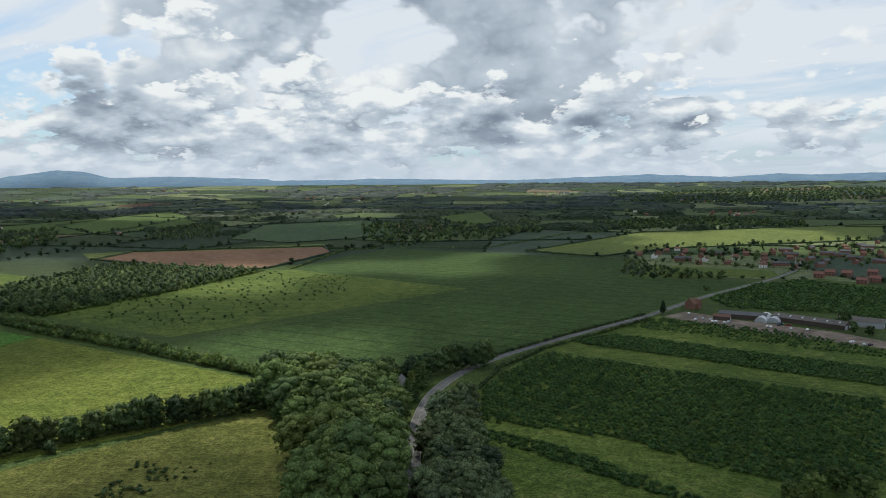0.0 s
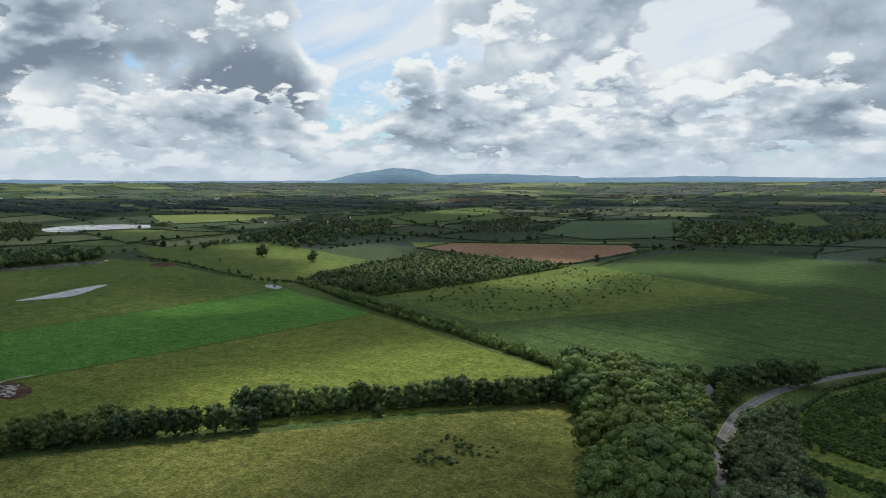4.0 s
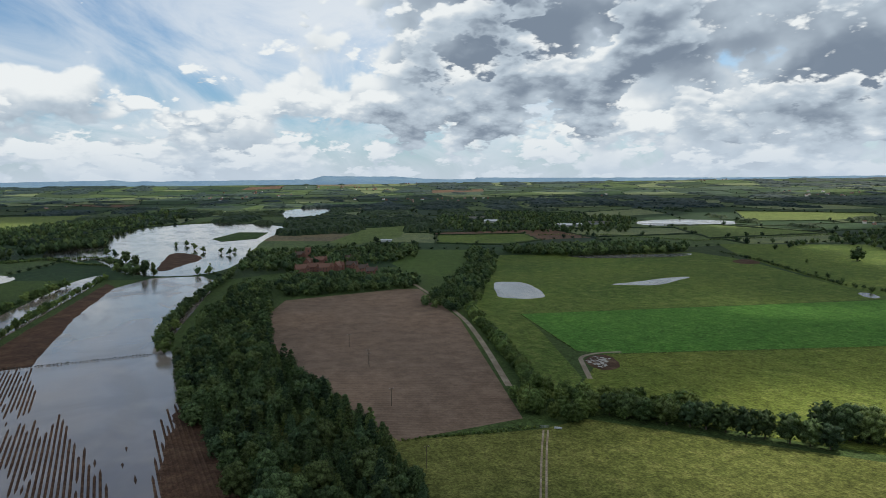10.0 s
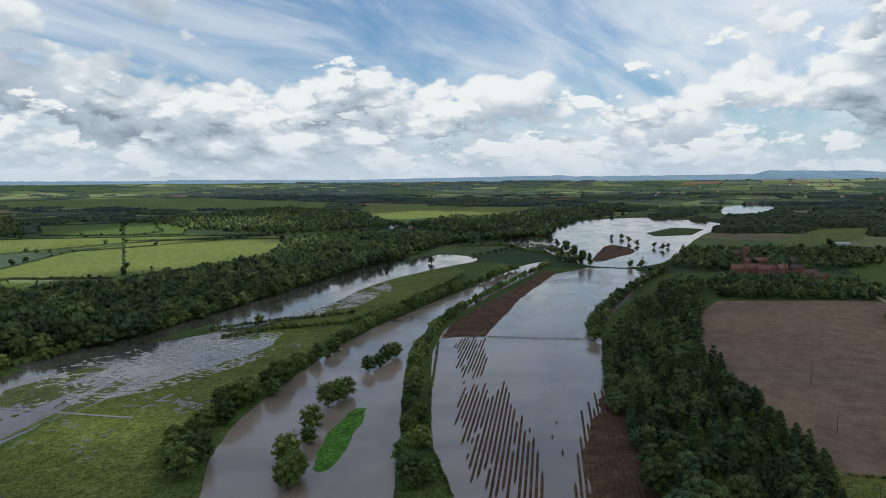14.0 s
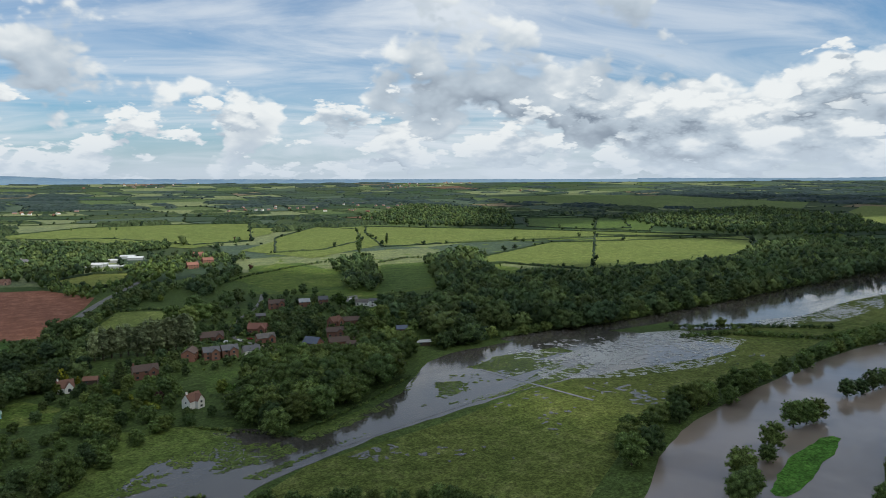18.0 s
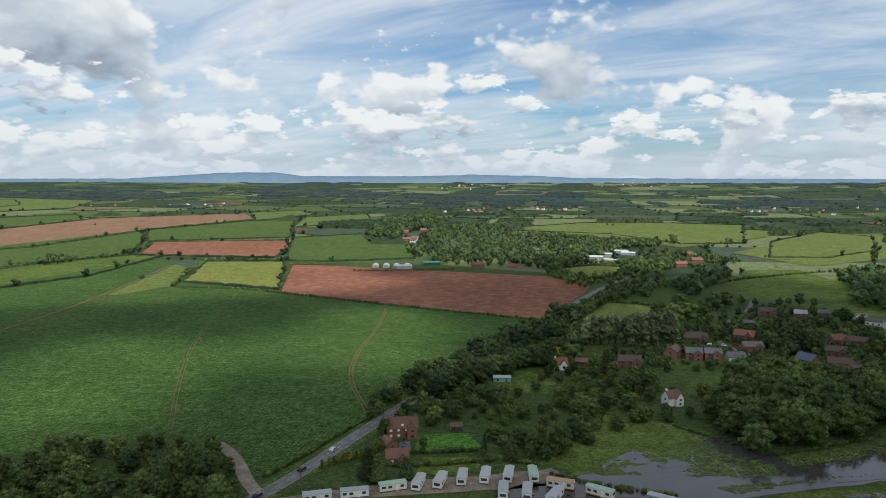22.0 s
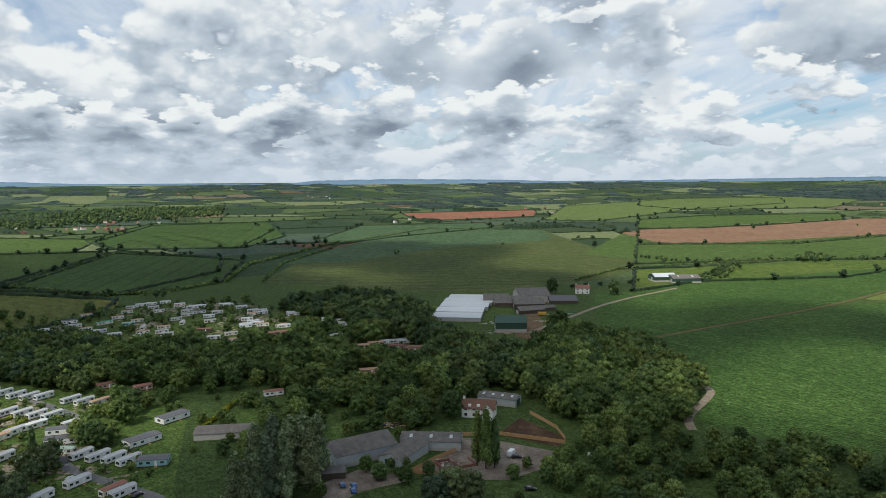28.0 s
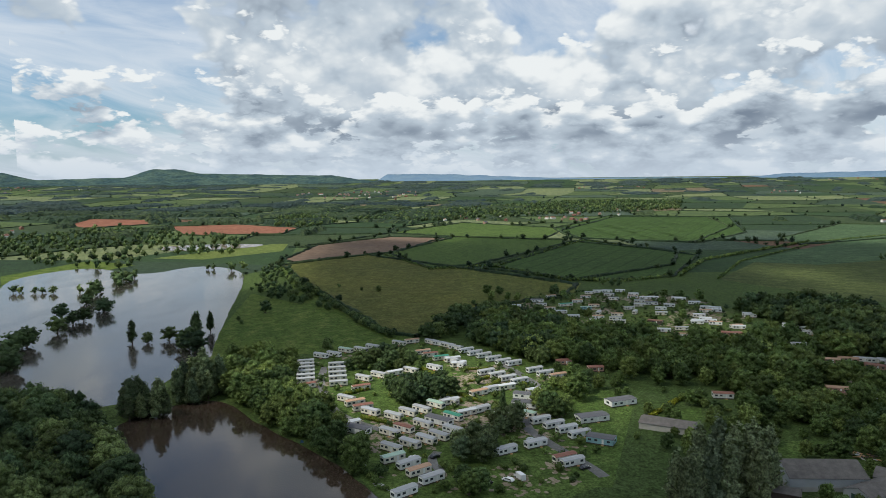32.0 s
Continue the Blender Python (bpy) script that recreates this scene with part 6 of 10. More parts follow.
def car(name, paint, label="", van=False):
    """A parked car with shaped body, glass, lamps and wheels."""
    top = new(name)
    tagged(top, label, "van" if van else "car")
    if van:
        side = [(-2.7, 0.35), (2.7, 0.35), (2.75, 1.1), (2.1, 1.25), (1.5, 2.3), (-2.6, 2.45), (-2.75, 0.9)]
        glass = [(1.5, 1.3), (2.05, 1.3), (1.52, 2.15), (1.1, 2.2)]
        W = 1.95
    else:
        side = [(-2.1, 0.35), (2.1, 0.35), (2.15, 0.75), (1.2, 0.95), (0.5, 1.42), (-1.2, 1.46), (-1.9, 1.0), (-2.15, 0.9)]
        glass = [(-1.75, 0.98), (1.1, 0.98), (0.48, 1.36), (-1.18, 1.4)]
        W = 1.75

    def solid(outline, w):
        bm = prism([(u, z) for u, z in outline], -w / 2, w / 2)
        bmesh.ops.rotate(bm, verts=bm.verts, matrix=Matrix.Rotation(radians(-90), 3, "Z"))
        return bm
    bm = solid(side, W)
    bmesh.ops.bevel(bm, geom=list(bm.edges), offset=0.06, segments=1, affect="EDGES")
    part("body", bm, paint, top)
    part("side_window", solid(glass, W + 0.02), GLASS, top)
    part("windscreen", solid([(glass[1][0] + 0.02, glass[1][1]), (glass[1][0] + 0.06, glass[1][1]), (glass[2][0] + 0.06, glass[2][1]), (glass[2][0] + 0.02, glass[2][1])], W - 0.2), GLASS, top)
    for s in (-1, 1):
        part("headlight", boxed(side[2][0] - 0.1, side[2][0] + 0.03, s * W * 0.36 - 0.2, s * W * 0.36 + 0.2, 0.62, 0.8), WHITE_PAINT, top)
        for x in (-1.3, 1.35):
            bm = bmesh.new()
            bmesh.ops.create_cone(bm, cap_ends=True, segments=12, radius1=0.33, radius2=0.33, depth=0.22)
            bmesh.ops.rotate(bm, verts=bm.verts, matrix=Matrix.Rotation(radians(90), 3, "X"))
            bmesh.ops.translate(bm, verts=bm.verts, vec=(x, s * (W / 2 - 0.1), 0.33))
            wh = part("wheel", bm, TYRE, top)
    return top


BUILT = []  # where things stand, to keep later trees off them


def stand(x, y, rel, z=0.0, scale=1.0):
    """A pose on the ground; rel turns the long side away from square-on to the drone's spot."""
    BUILT.append((x, y))
    a = math.atan2(y, x)
    s = Matrix.Diagonal((scale, scale, scale, 1))
    return Matrix.Translation((x, y, gz(x, y) + z)) @ Matrix.Rotation(a - math.pi / 2 + radians(rel), 4, "Z") @ s


def put_all(proto, places, scale=1.0, lift=0.0):
    """Set a first thing on the first place, and copies on the rest: (x, y, turn)."""
    for i, (x, y, rel) in enumerate(places):
        m = stand(x, y, rel, lift, scale)
        if i == 0:
            first = m
        else:
            copy_thing(proto, m)
    proto.matrix_basis = first


def at(pts, rel):
    return [(x, y, rel) for x, y in pts]


# ---- caravan park beside the river ----
ribbon("park_lane", [(398.4, 63.3), (369.6, 61.6), (335.2, 52.8), (314.0, 44.0), (298.6, 29.8), (289.2, 17.2)], 4.0, ASPHALT, 0.13, "grey lane through the caravan park", "lane")
ribbon("park_lane", [(407, -35.8), (372.5, -47.9), (349.4, -54.1), (318.7, -42.3), (296.1, -36.9), (272.9, -46.4), (250.3, -57.0), (242.8, -59.4)], 4.5, ASPHALT, 0.13, "grey lane through the caravan park", "lane")
ribbon("park_lane", [(221.0, 15.3), (240.1, 6.6), (244.6, -3.3), (260.3, 2.8), (268.6, -0.4)], 3.5, ASPHALT, 0.13, "grey lane through the caravan park", "lane")
sheet("park_green", [(412, 70.2), (469, 19.3), (438, -20.8), (371.5, -68.9), (272.1, -70.9), (240.3, -62.7), (219.5, -33.8), (217.0, 13.3), (243.2, 26.7), (295.5, 41.6), (345.0, 70.5), (387.2, 81.9)], GREEN, 0.06, "mown green grass of the caravan park", "grass")
sheet("park_green", [(556, -65.0), (635, -82.9), (666, -149.8), (630, -218.6), (551, -248.5), (451, -198.6), (462, -151.6), (512, -106.8)], FLOOR_GRASS, 0.08, "worn grass among caravans", "grass")
sheet("park_green", [(429, -28.2), (427, -76.4), (319.6, -91.0), (234.2, -60.1), (236.4, 0.5), (388.5, 17.1)], GREEN, 0.055, "mown green grass of the caravan park", "grass")
sheet("park_green", [(373.4, -196.4), (420, -238.4), (388.4, -263.8), (340.2, -239.0), (316.4, -200.0), (330.5, -187.3)], FLOOR_GRASS, 0.06, "worn grass among caravans", "grass")
sheet("tent_green", [(259.6, -16.4), (279.4, -38.3), (250.3, -57.0), (227.4, -42.5), (228.3, -16.2)], GREEN, 0.09, "bright mown lawn in the caravan park", "grass")

put_all(caravan("static_caravan", ROOF_GREY, label="cream static caravan with pale grey roof"),
        at([(405, 75.4), (397.7, 74.1), (390.4, 72.7), (382.1, 71.3), (374.3, 69.9), (366.7, 68.5)], 4) + at([(398.1, 56.5), (388.4, 55.2), (379.1, 53.6), (370.2, 52.1), (360.7, 50.5)], 4)
        + at([(434, 46.3), (450, 23.6), (453, 2.6), (442, -8.2), (384.2, 13.9), (369.7, 38.3), (375.9, 30.7)], -40)
        + at([(333.9, 43.1), (314.3, 29.8), (307.7, 18.9), (312.8, 12.6), (316.5, 6.5), (328.4, -6.4), (287.3, 19.4), (297.0, 5.7), (269.8, 17.7), (274.3, 10.5), (278.4, 4.1), (282.6, -1.0)], -42))
put_all(caravan("static_caravan", ROOF_GREY, WHITE_PANEL, label="white static caravan with grey roof"),
        at([(420, 68.8), (423, 61.3), (441, 39.6), (448, -2.5), (436, -12.6), (405, -9.4), (389.5, 0.8), (395.0, -12.6), (289.0, -6.9)], -40)
        + at([(429, -18.7), (422, -23.5), (416, -28.5), (408, -33.6), (401, -38.6), (397.3, -44.3), (382.4, -54.1), (375.3, -58.9), (379.0, -27.2), (373.1, -32.5), (366.4, -37.6), (360.9, -43.2)], 34)
        + at([(300.1, -45.0), (294.2, -49.9), (288.6, -54.4), (282.5, -58.4), (272.6, -39.1), (266.0, -26.6), (253.7, -50.0), (254.1, 10.5), (240.9, 1.9), (230.0, 11.1), (315.5, -20.0), (346.6, -27.1)], 36))
put_all(caravan("static_caravan", ROOF_WHITE, label="cream static caravan with white roof"),
        at([(407, -9.7), (396.2, -12.7), (350.2, -35.3), (311.1, -13.4), (327.6, -6.1), (307.4, -28.5), (342.9, -48.9), (297.5, 37.2), (378.9, 22.6)], 30))
put_all(caravan("static_caravan", ROOF_RED, label="cream static caravan with red roof"),
        at([(356.4, 66.4), (352.2, 38.0), (320.8, 34.0), (419, 3.5)], 20) + at([(291.8, 13.7)], -42) + at([(257.5, -47.8)], 36))
put_all(caravan("static_caravan", ROOF_TAN, label="cream static caravan with tan roof"),
        at([(456, 15.5), (426, 8.0), (327.7, 38.4)], 22) + at([(369.5, -64.7), (341.2, -20.8), (247.4, 6.6)], 34))
put_all(caravan("static_caravan", ROOF_GREEN, label="cream static caravan with green roof"), at([(411, -2.9)], 20) + at([(306.0, -7.4)], -42))
put_all(caravan("static_caravan", ROOF_SAGE, label="cream static caravan with sage green roof"), at([(323.6, 0.1)], -42) + at([(308.5, -40.0)], -30) + at([(259.6, 16.6)], 30) + at([(433, 55.6)], -40))
put_all(caravan("static_caravan", ROOF_DARK, WHITE_PANEL, 12.5, 5.0, label="white lodge with dark slate roof"),
        at([(334.9, -43.6), (322.0, -41.4)], -12) + at([(301.0, -1.1), (291.1, 33.6)], -38))
put_all(caravan("chalet", ROOF_DARK, BLUE_PANEL, 11, 6, label="blue-green boarded chalet with dark roof"), at([(275.9, -65.9)], -14))
put_all(caravan("chalet", ROOF_DARK, WHITE_PANEL, 14, 6.5, label="white chalet with dark roof and decking"), at([(324.4, -86.3)], 36) + at([(302.2, -67.9)], 30))
# the upper park
up = 0.95
put_all(caravan("static_caravan", ROOF_WHITE, WHITE_PANEL, label="white static caravan with pale roof"),
        at([(581, -66.4), (553, -99.3), (534, -105.2), (654, -160.1), (656, -172.6), (635, -179.1), (614, -183.3), (563, -181.0), (481, -157.3), (532, -200.5), (511, -191.6), (518, -200.0), (561, -224.0), (587, -216.6), (610, -210.1), (654, -151.5), (535, -239.6), (615, -190.8), (576, -192.3)], 6), up)
put_all(caravan("static_caravan", ROOF_TAN, label="cream static caravan with tan roof"), at([(579, -130.7), (539, -139.8), (550, -212.2), (465, -163.1)], 8), up)
put_all(caravan("static_caravan", ROOF_GREEN, label="long cream caravan with green roof", L=13), at([(585, -108.6)], 30), up)
put_all(caravan("static_caravan", ROOF_SAGE, BLUE_PANEL, label="blue-roofed pale static caravan"), at([(569, -122.0)], 12), up)
put_all(caravan("lodge", ROOF_DARK, WHITE_PANEL, 11, 5.5, label="white lodge with dark roof"), at([(607, -88.0), (588, -181.0)], 10), up)
put_all(caravan("lodge", ROOF_TILE, WOOD_DARK, 11, 5.5, label="dark boarded lodge with brown roof"), at([(510, -160.4)], -12), up)
put_all(caravan("lodge", ROOF_RED, BRICK_PALE, 15, 6, label="red-roofed lodge with dark veranda"), at([(467, -198.7)], 8), up)
put_all(caravan("lodge", ROOF_TAN, BRICK_PALE, 11, 5, label="pink rendered lodge with shallow roof"), at([(394.6, -224.0), (395.9, -235.4), (369.3, -248.6), (339.1, -196.9)], 10), up)
put_all(caravan("static_caravan", ROOF_GREY, WHITE_PANEL, label="white static caravan in a wood"), at([(393.5, -249.2), (392.9, -255.5), (434, -226.3), (467, -250.9)], 20), up)
put_all(caravan("shed_hut", ROOF_RED, BRICK_PALE, 9, 5, label="small red-roofed hut in trees"), at([(398.7, -73.0), (383.3, -87.8)], 15), up)
put_all(caravan("lodge", ROOF_RED, WHITE_PANEL, 10, 4.5, label="small white lodge beside a hedge"), at([(332.3, -137.7)], 12), up)
rng = random.Random(64)
plots = [p for p in scatter([(567, -66.4), (621, -81.0), (651, -146.1), (615, -213.3), (540, -241.0), (456, -198.6), (472, -155.0), (522, -108.9)], 17, 6) if all(math.hypot(p[0] - q[0], p[1] - q[1]) > 11.5 for q in BUILT)]
rng.shuffle(plots)
put_all(caravan("static_caravan", ROOF_GREY, label="cream static caravan in the upper park"), [(x, y, rng.choice((6, 10, 30, 80))) for x, y in plots[:14]], up)
put_all(caravan("static_caravan", ROOF_TAN, WHITE_PANEL, label="white caravan with tan roof in the upper park"), [(x, y, rng.choice((6, 10, 30, 80))) for x, y in plots[14:22]], up)
# beside the flood and the road
put_all(caravan("static_caravan", ROOF_GREY, WHITE_PANEL, label="white static caravan standing end-on by the flood"),
        at([(-2.4, -239.2), (-10.0, -240.5)], 76) + at([(-17.9, -242.8), (-26.2, -244.0), (-34.6, -244.4)], 84) + at([(-31.0, -231.3), (-38.9, -229.8)], 88) + at([(-47.6, -226.7)], 70) + at([(31.4, -229.5), (19.2, -231.8)], 5))
put_all(caravan("static_caravan", ROOF_SAGE, label="cream static caravan with green roof by the flood"), at([(-43.4, -244.2)], 96) + at([(-63.6, -229.0)], -22) + at([(6.6, -236.5)], 14))
put_all(caravan("static_caravan", ROOF_TAN, label="cream static caravan with orange roof by the flood"), at([(-51.6, -236.1)], -10))
put_all(caravan("static_caravan", ROOF_GREY, BLUE_PANEL, label="blue-grey static caravan by the flood"), at([(-82.3, -221.7)], -16))
pool("yard_flood", [(-30.9, -238.3), (-47.3, -239.9), (-90.3, -230.4), (-93.1, -216.9), (-91.0, -186.4), (-22.5, -199.9)], "shallow brown flood between caravans", WATER_BROWN, 0.10)

sheet("caravan_plot", [(44.6, -232.5), (8.1, -241.9), (-51.7, -252.1), (-57.0, -245.3), (-58.3, -238.4), (53.0, -226.2)], YARD, 0.1, "gravelled plots under a row of caravans", "yard", 1.5)

# ---- houses ----
h = house("farmhouse", 15, 7, 5.2, 4.2, BRICK, ROOF_TILE, 2, "large red-brick house with steep brown roofs", True, 1, fine=True)
h.matrix_basis = stand(4.0, -289.2, 6, 0, 0.85)
h = house("garage", 6.5, 6, 2.6, 2.4, BRICK, ROOF_RED, 0, "brick garage with bright red tiles")
h.matrix_basis = stand(9.1, -276.4, -60, 0, 0.85)
h = house("cottage", 10, 6, 2.8, 3.2, BRICK, ROOF_TILE, 1, "low brick cottage with brown roofs", True, fine=True)
h.matrix_basis = stand(5.6, -261.6, 8, 0, 0.85)
h = house("cottage", 9, 6.5, 4.6, 3.6, RENDER_WHITE, ROOF_TILE, 1, "black and white cottage with steep roof", True, fine=True)
h.matrix_basis = stand(-124.0, -326.5, 42, 0, 0.85)
h = house("cottage", 9, 6.5, 3.2, 4.0, RENDER_WHITE, ROOF_TILE, 1, "white twin-gabled cottage with brown roof", True, fine=True)
h.matrix_basis = stand(-85.0, -394.5, 8, 0, 0.85)
ROOF_BLUE = plain("blue_slate_roof", (0.085, 0.105, 0.150), 0.55, 0.25, 1.5)
ROOF_BROWN = plain("dark_brown_tile_roof", (0.115, 0.080, 0.066), 0.8, 0.4, 1.5)
BRICK_BROWN = plain("brown_brick", (0.215, 0.110, 0.080), 0.85, 0.4, 2)
for x, y, rel, L, W, hh, rise, wall, roof, stacks, wing, label in (
        (-124.6, -394.7, 8, 13, 8, 4.6, 2.6, BRICK_BROWN, ROOF_BROWN, 1, True, "brown brick house with dark hipped roof"),
        (-158.2, -417, 76, 12, 7.5, 5.0, 2.2, BRICK, ROOF_BROWN, 0, False, "tall red-brick house with stepped gable"),
        (-168.9, -412, 10, 9.5, 8, 4.8, 2.4, BRICK_BROWN, ROOF_DARK, 0, True, "brown brick house with grey roof"),
        (-179.7, -410, 10, 9.5, 8, 4.8, 2.4, BRICK_BROWN, ROOF_DARK, 0, True, "brown brick house with grey roof"),
        (-192.5, -407, 14, 10, 8, 3.0, 2.4, RENDER_WHITE, ROOF_DARK, 0, False, "pale bungalow with slate-grey roof"),
        (-190.2, -462, 6, 15, 10, 2.8, 2.8, BRICK_BROWN, ROOF_BROWN, 0, True, "low bungalow with broad dark roof"),
        (-224.7, -463, -14, 13, 8, 3.6, 3.2, BRICK, ROOF_RED, 1, True, "red brick house with red tiled roof"),
        (-214.6, -432, 16, 12, 7, 3.4, 2.4, BRICK, ROOF_FIBRE, 0, True, "brick house with pale grey roof"),
        (-250.0, -510, 4, 7, 5, 2.6, 1.6, WOOD_DARK, ROOF_DARK, 0, False, "dark boarded garden garage with slate roof"),
        (-280.9, -543, 8, 13, 8, 5.0, 2.6, BRICK_BROWN, ROOF_BROWN, 1, True, "brown brick house with brown roof"),
        (-303.6, -536, 6, 9, 7, 4.4, 2.4, BRICK, ROOF_GREY, 0, False, "brick house with pale grey roof"),
        (-322.7, -537, 6, 8, 7, 4.4, 2.4, BRICK_BROWN, ROOF_DARK, 0, False, "small brown brick house with dark roof"),
        (-344.0, -507, -14, 11, 6, 3.2, 2.2, RENDER_WHITE, ROOF_FIBRE, 0, False, "white annexe with weathered grey roof"),
        (-348.7, -496, 6, 9, 7, 5.2, 1.6, RENDER_WHITE, ROOF_DARK, 0, False, "white rendered house with shallow dark roof"),
        (-279.4, -449, 40, 9, 7, 3.6, 3.0, BRICK, ROOF_TILE, 0, True, "brick house with steep brown gable"),
        (-291.2, -447, 8, 16, 7, 2.8, 2.4, BRICK_BROWN, ROOF_BROWN, 0, False, "long low brick house with dark roof"),
        (-258.7, -415, 4, 12, 7, 4.0, 2.6, BRICK_BROWN, ROOF_BROWN, 1, True, "brown brick house with two dormers"),
        (-246.1, -390.9, 10, 13, 7, 3.0, 2.6, BRICK, ROOF_BROWN, 0, False, "low brick house with brown roof"),
        (-231.3, -398.3, -38, 11, 8, 3.0, 3.4, BRICK, ROOF_BLUE, 0, False, "brick house with steep blue slate roof"),
        (-250.7, -381.3, -20, 8, 5, 2.4, 1.6, WOOD_DARK, ROOF_BROWN, 0, False, "dark boarded garden shed with brown roof"),
        (-301.5, -395.5, 6, 8, 6, 2.8, 2.2, BRICK_BROWN, ROOF_BLUE, 0, False, "small house with blue slate roof"),
        (-99.1, -402, -12, 7, 4.5, 2.3, 1.5, WOOD_DARK, ROOF_TILE, 0, False, "dark wooden garden shed with brown roof"),
        (-48.2, -369.2, 4, 9, 4.5, 2.4, 0.8, BLUE_PANEL, ROOF_SAGE, 0, False, "pale green shed in an orchard clearing"),
        (-19.1, -294.8, 4, 5, 3.5, 2.2, 1.2, WOOD_DARK, ROOF_BROWN, 0, False, "small dark summerhouse on the lawn edge"),
        (-287.4, -355.0, 10, 15, 7, 2.4, 0.7, WOOD_DARK, ROOF_GREY, 0, False, "low riverside shack with pale sheet roof")):
    put_all(house("shed" if wall in (WOOD_DARK, BLUE_PANEL) else "house", L, W, hh, rise, wall, roof, stacks, label, wing), [(x, y, rel)])
sheet("lawn", [(-2.6, -289.8), (-23.6, -291.1), (-28.7, -272.6), (-13.1, -270.3), (-1.3, -271.5)], LUSH, 0.15, "bright mown lawn beside the brick house", "lawn")
sheet("lawn", [(-4.4, -265.2), (-23.5, -264.8), (-26.3, -254.3), (-11.9, -246.9), (-2.0, -251.3)], GRASS, 0.15, "garden grass behind the caravans", "lawn")
sheet("lawn", [(-149.1, -373.0), (-168.3, -375.6), (-156.9, -342.5), (-140.6, -330.1), (-139.4, -345.9)], GREEN, 0.15, "sloping lawn below the houses", "lawn")
sheet("lawn", [(-104.4, -369.6), (-120.2, -378.7), (-116.0, -350.5), (-107.1, -341.7)], GREEN, 0.15, "small lawn inside a clipped hedge", "lawn")
sheet("lawn", [(-36.9, -377.0), (-65.3, -389.4), (-75.5, -367.2), (-67.9, -344.4), (-46.1, -353.6)], GRASS, 0.15, "rough orchard clearing", "lawn", 2.0)
sheet("lawn", [(-288.3, -376.8), (-307.2, -376.0), (-300.7, -363.1), (-278.1, -360.8)], GREEN, 0.15, "small lawn by the river", "lawn")
sheet("drive", [(5.2, -280.5), (0.8, -282.8), (-0.2, -269.4), (5.1, -270.4)], YARD, 0.16, "gravel drive beside the brick house", "drive")
ribbon("village_lane", [(-307.0, -621), (-278.2, -569), (-246.6, -531), (-222.7, -502), (-204.9, -463), (-203.1, -445), (-207.2, -424)], 3.5, ASPHALT, 0.14, "narrow lane between the houses", "lane")
ribbon("village_lane", [(-207.2, -424), (-211.6, -380.5), (-228.1, -377.3), (-266.7, -402), (-288.1, -428)], 3.2, TRACK, 0.14, "stony drive between gardens", "lane")
sheet("drive", [(-354.6, -554), (-371.7, -557), (-349.5, -521), (-339.4, -523)], ASPHALT, 0.15, "dark parking ground by a white house", "drive")
hedge("garden_hedge", [(-101.7, -386.1), (-105.3, -361.4), (-110.3, -333.1)], 2.2, 1.6, LEAF_LIME, "bright clipped garden hedge", 1.1)
hedge("garden_hedge", [(0.9, -269.6), (-13.1, -269.7), (-28.1, -270.9), (-28.0, -262.2)], 2.0, 1.6, LEAF_DARK, "dark clipped hedge along the lawn", 1.1)
hedge("garden_hedge", [(-176.1, -454), (-195.1, -450), (-215.3, -492)], 2.0, 1.6, LEAF_DARK, "dark clipped hedge round a bungalow", 1.1)
hedge("garden_hedge", [(-234.9, -523), (-213.9, -482), (-211.2, -458), (-221.2, -453)], 2.4, 1.6, LEAF, "curved clipped hedge along the lane", 1.1)
hedge("garden_hedge", [(-260.0, -490), (-281.6, -500)], 4.0, 3.0, LEAF_BRIGHT, "bright rounded garden hedge", 1.2)
put_all(house("white_house", 14, 8, 5.0, 3.2, RENDER_WHITE, ROOF_DARK, 2, "white twin-gabled country house", True), at([(-5.4, -1236)], 8) + at([(-190.5, -1057)], 12))
put_all(house("bungalow", 22, 9, 2.8, 3.0, BRICK_PALE, ROOF_TILE, 1, "long bungalow with brown tiled roof", True), at([(-129.6, -870)], -12))
put_all(house("red_roofed_house", 14, 8, 4.8, 3.0, BRICK, ROOF_RED, 2, "red-roofed brick house among trees"), at([(-26.3, -1503)], 5) + at([(12.1, -1454), (-82.7, -876)], 15) + at([(-7.0, -1297), (8.1, -1275)], 8) + at([(-339.1, -876), (-375.8, -917), (-395.2, -997)], 20))
put_all(barn("green_shed", 22, 10, 3.5, 1.6, GREEN_SHEET, ROOF_GREEN, "green-roofed shed in a plant nursery"), at([(-26.5, -912)], 6))
put_all(barn("pale_shed", 20, 10, 3.5, 1.6, GREY_SHEET, ROOF_WHITE, "long pale sheet-clad shed"), at([(9.0, -872)], 4) + at([(-257.3, -975), (-282.0, -1013), (-316.5, -1054)], -14) + at([(-251.1, -973), (-268.0, -938), (-318.9, -1027)], -14) + at([(-1232, 362.0)], 4))


def polytunnel():
    top = tagged(new("polytunnel"), "white arched polytunnel in a nursery", "polytunnel", "nursery tunnels")
    arch = [(math.cos(a) * 4.2, math.sin(a) * 3.8) for a in [math.pi * k / 10 for k in range(11)]]
    part("cover", prism(arch, -13, 13), ROOF_WHITE, top)
    for x in (-13, -6.5, 0, 6.5, 13):
        rim = [(y * 1.012, z * 1.012) for y, z in arch]
        part("hoop", prism(rim, x - 0.06, x + 0.06), GREY_SHEET, top)
    part("door", boxed(-13.1, -13.0, -1.2, 1.2, 0, 2.3), GREY_SHEET, top)
    return top


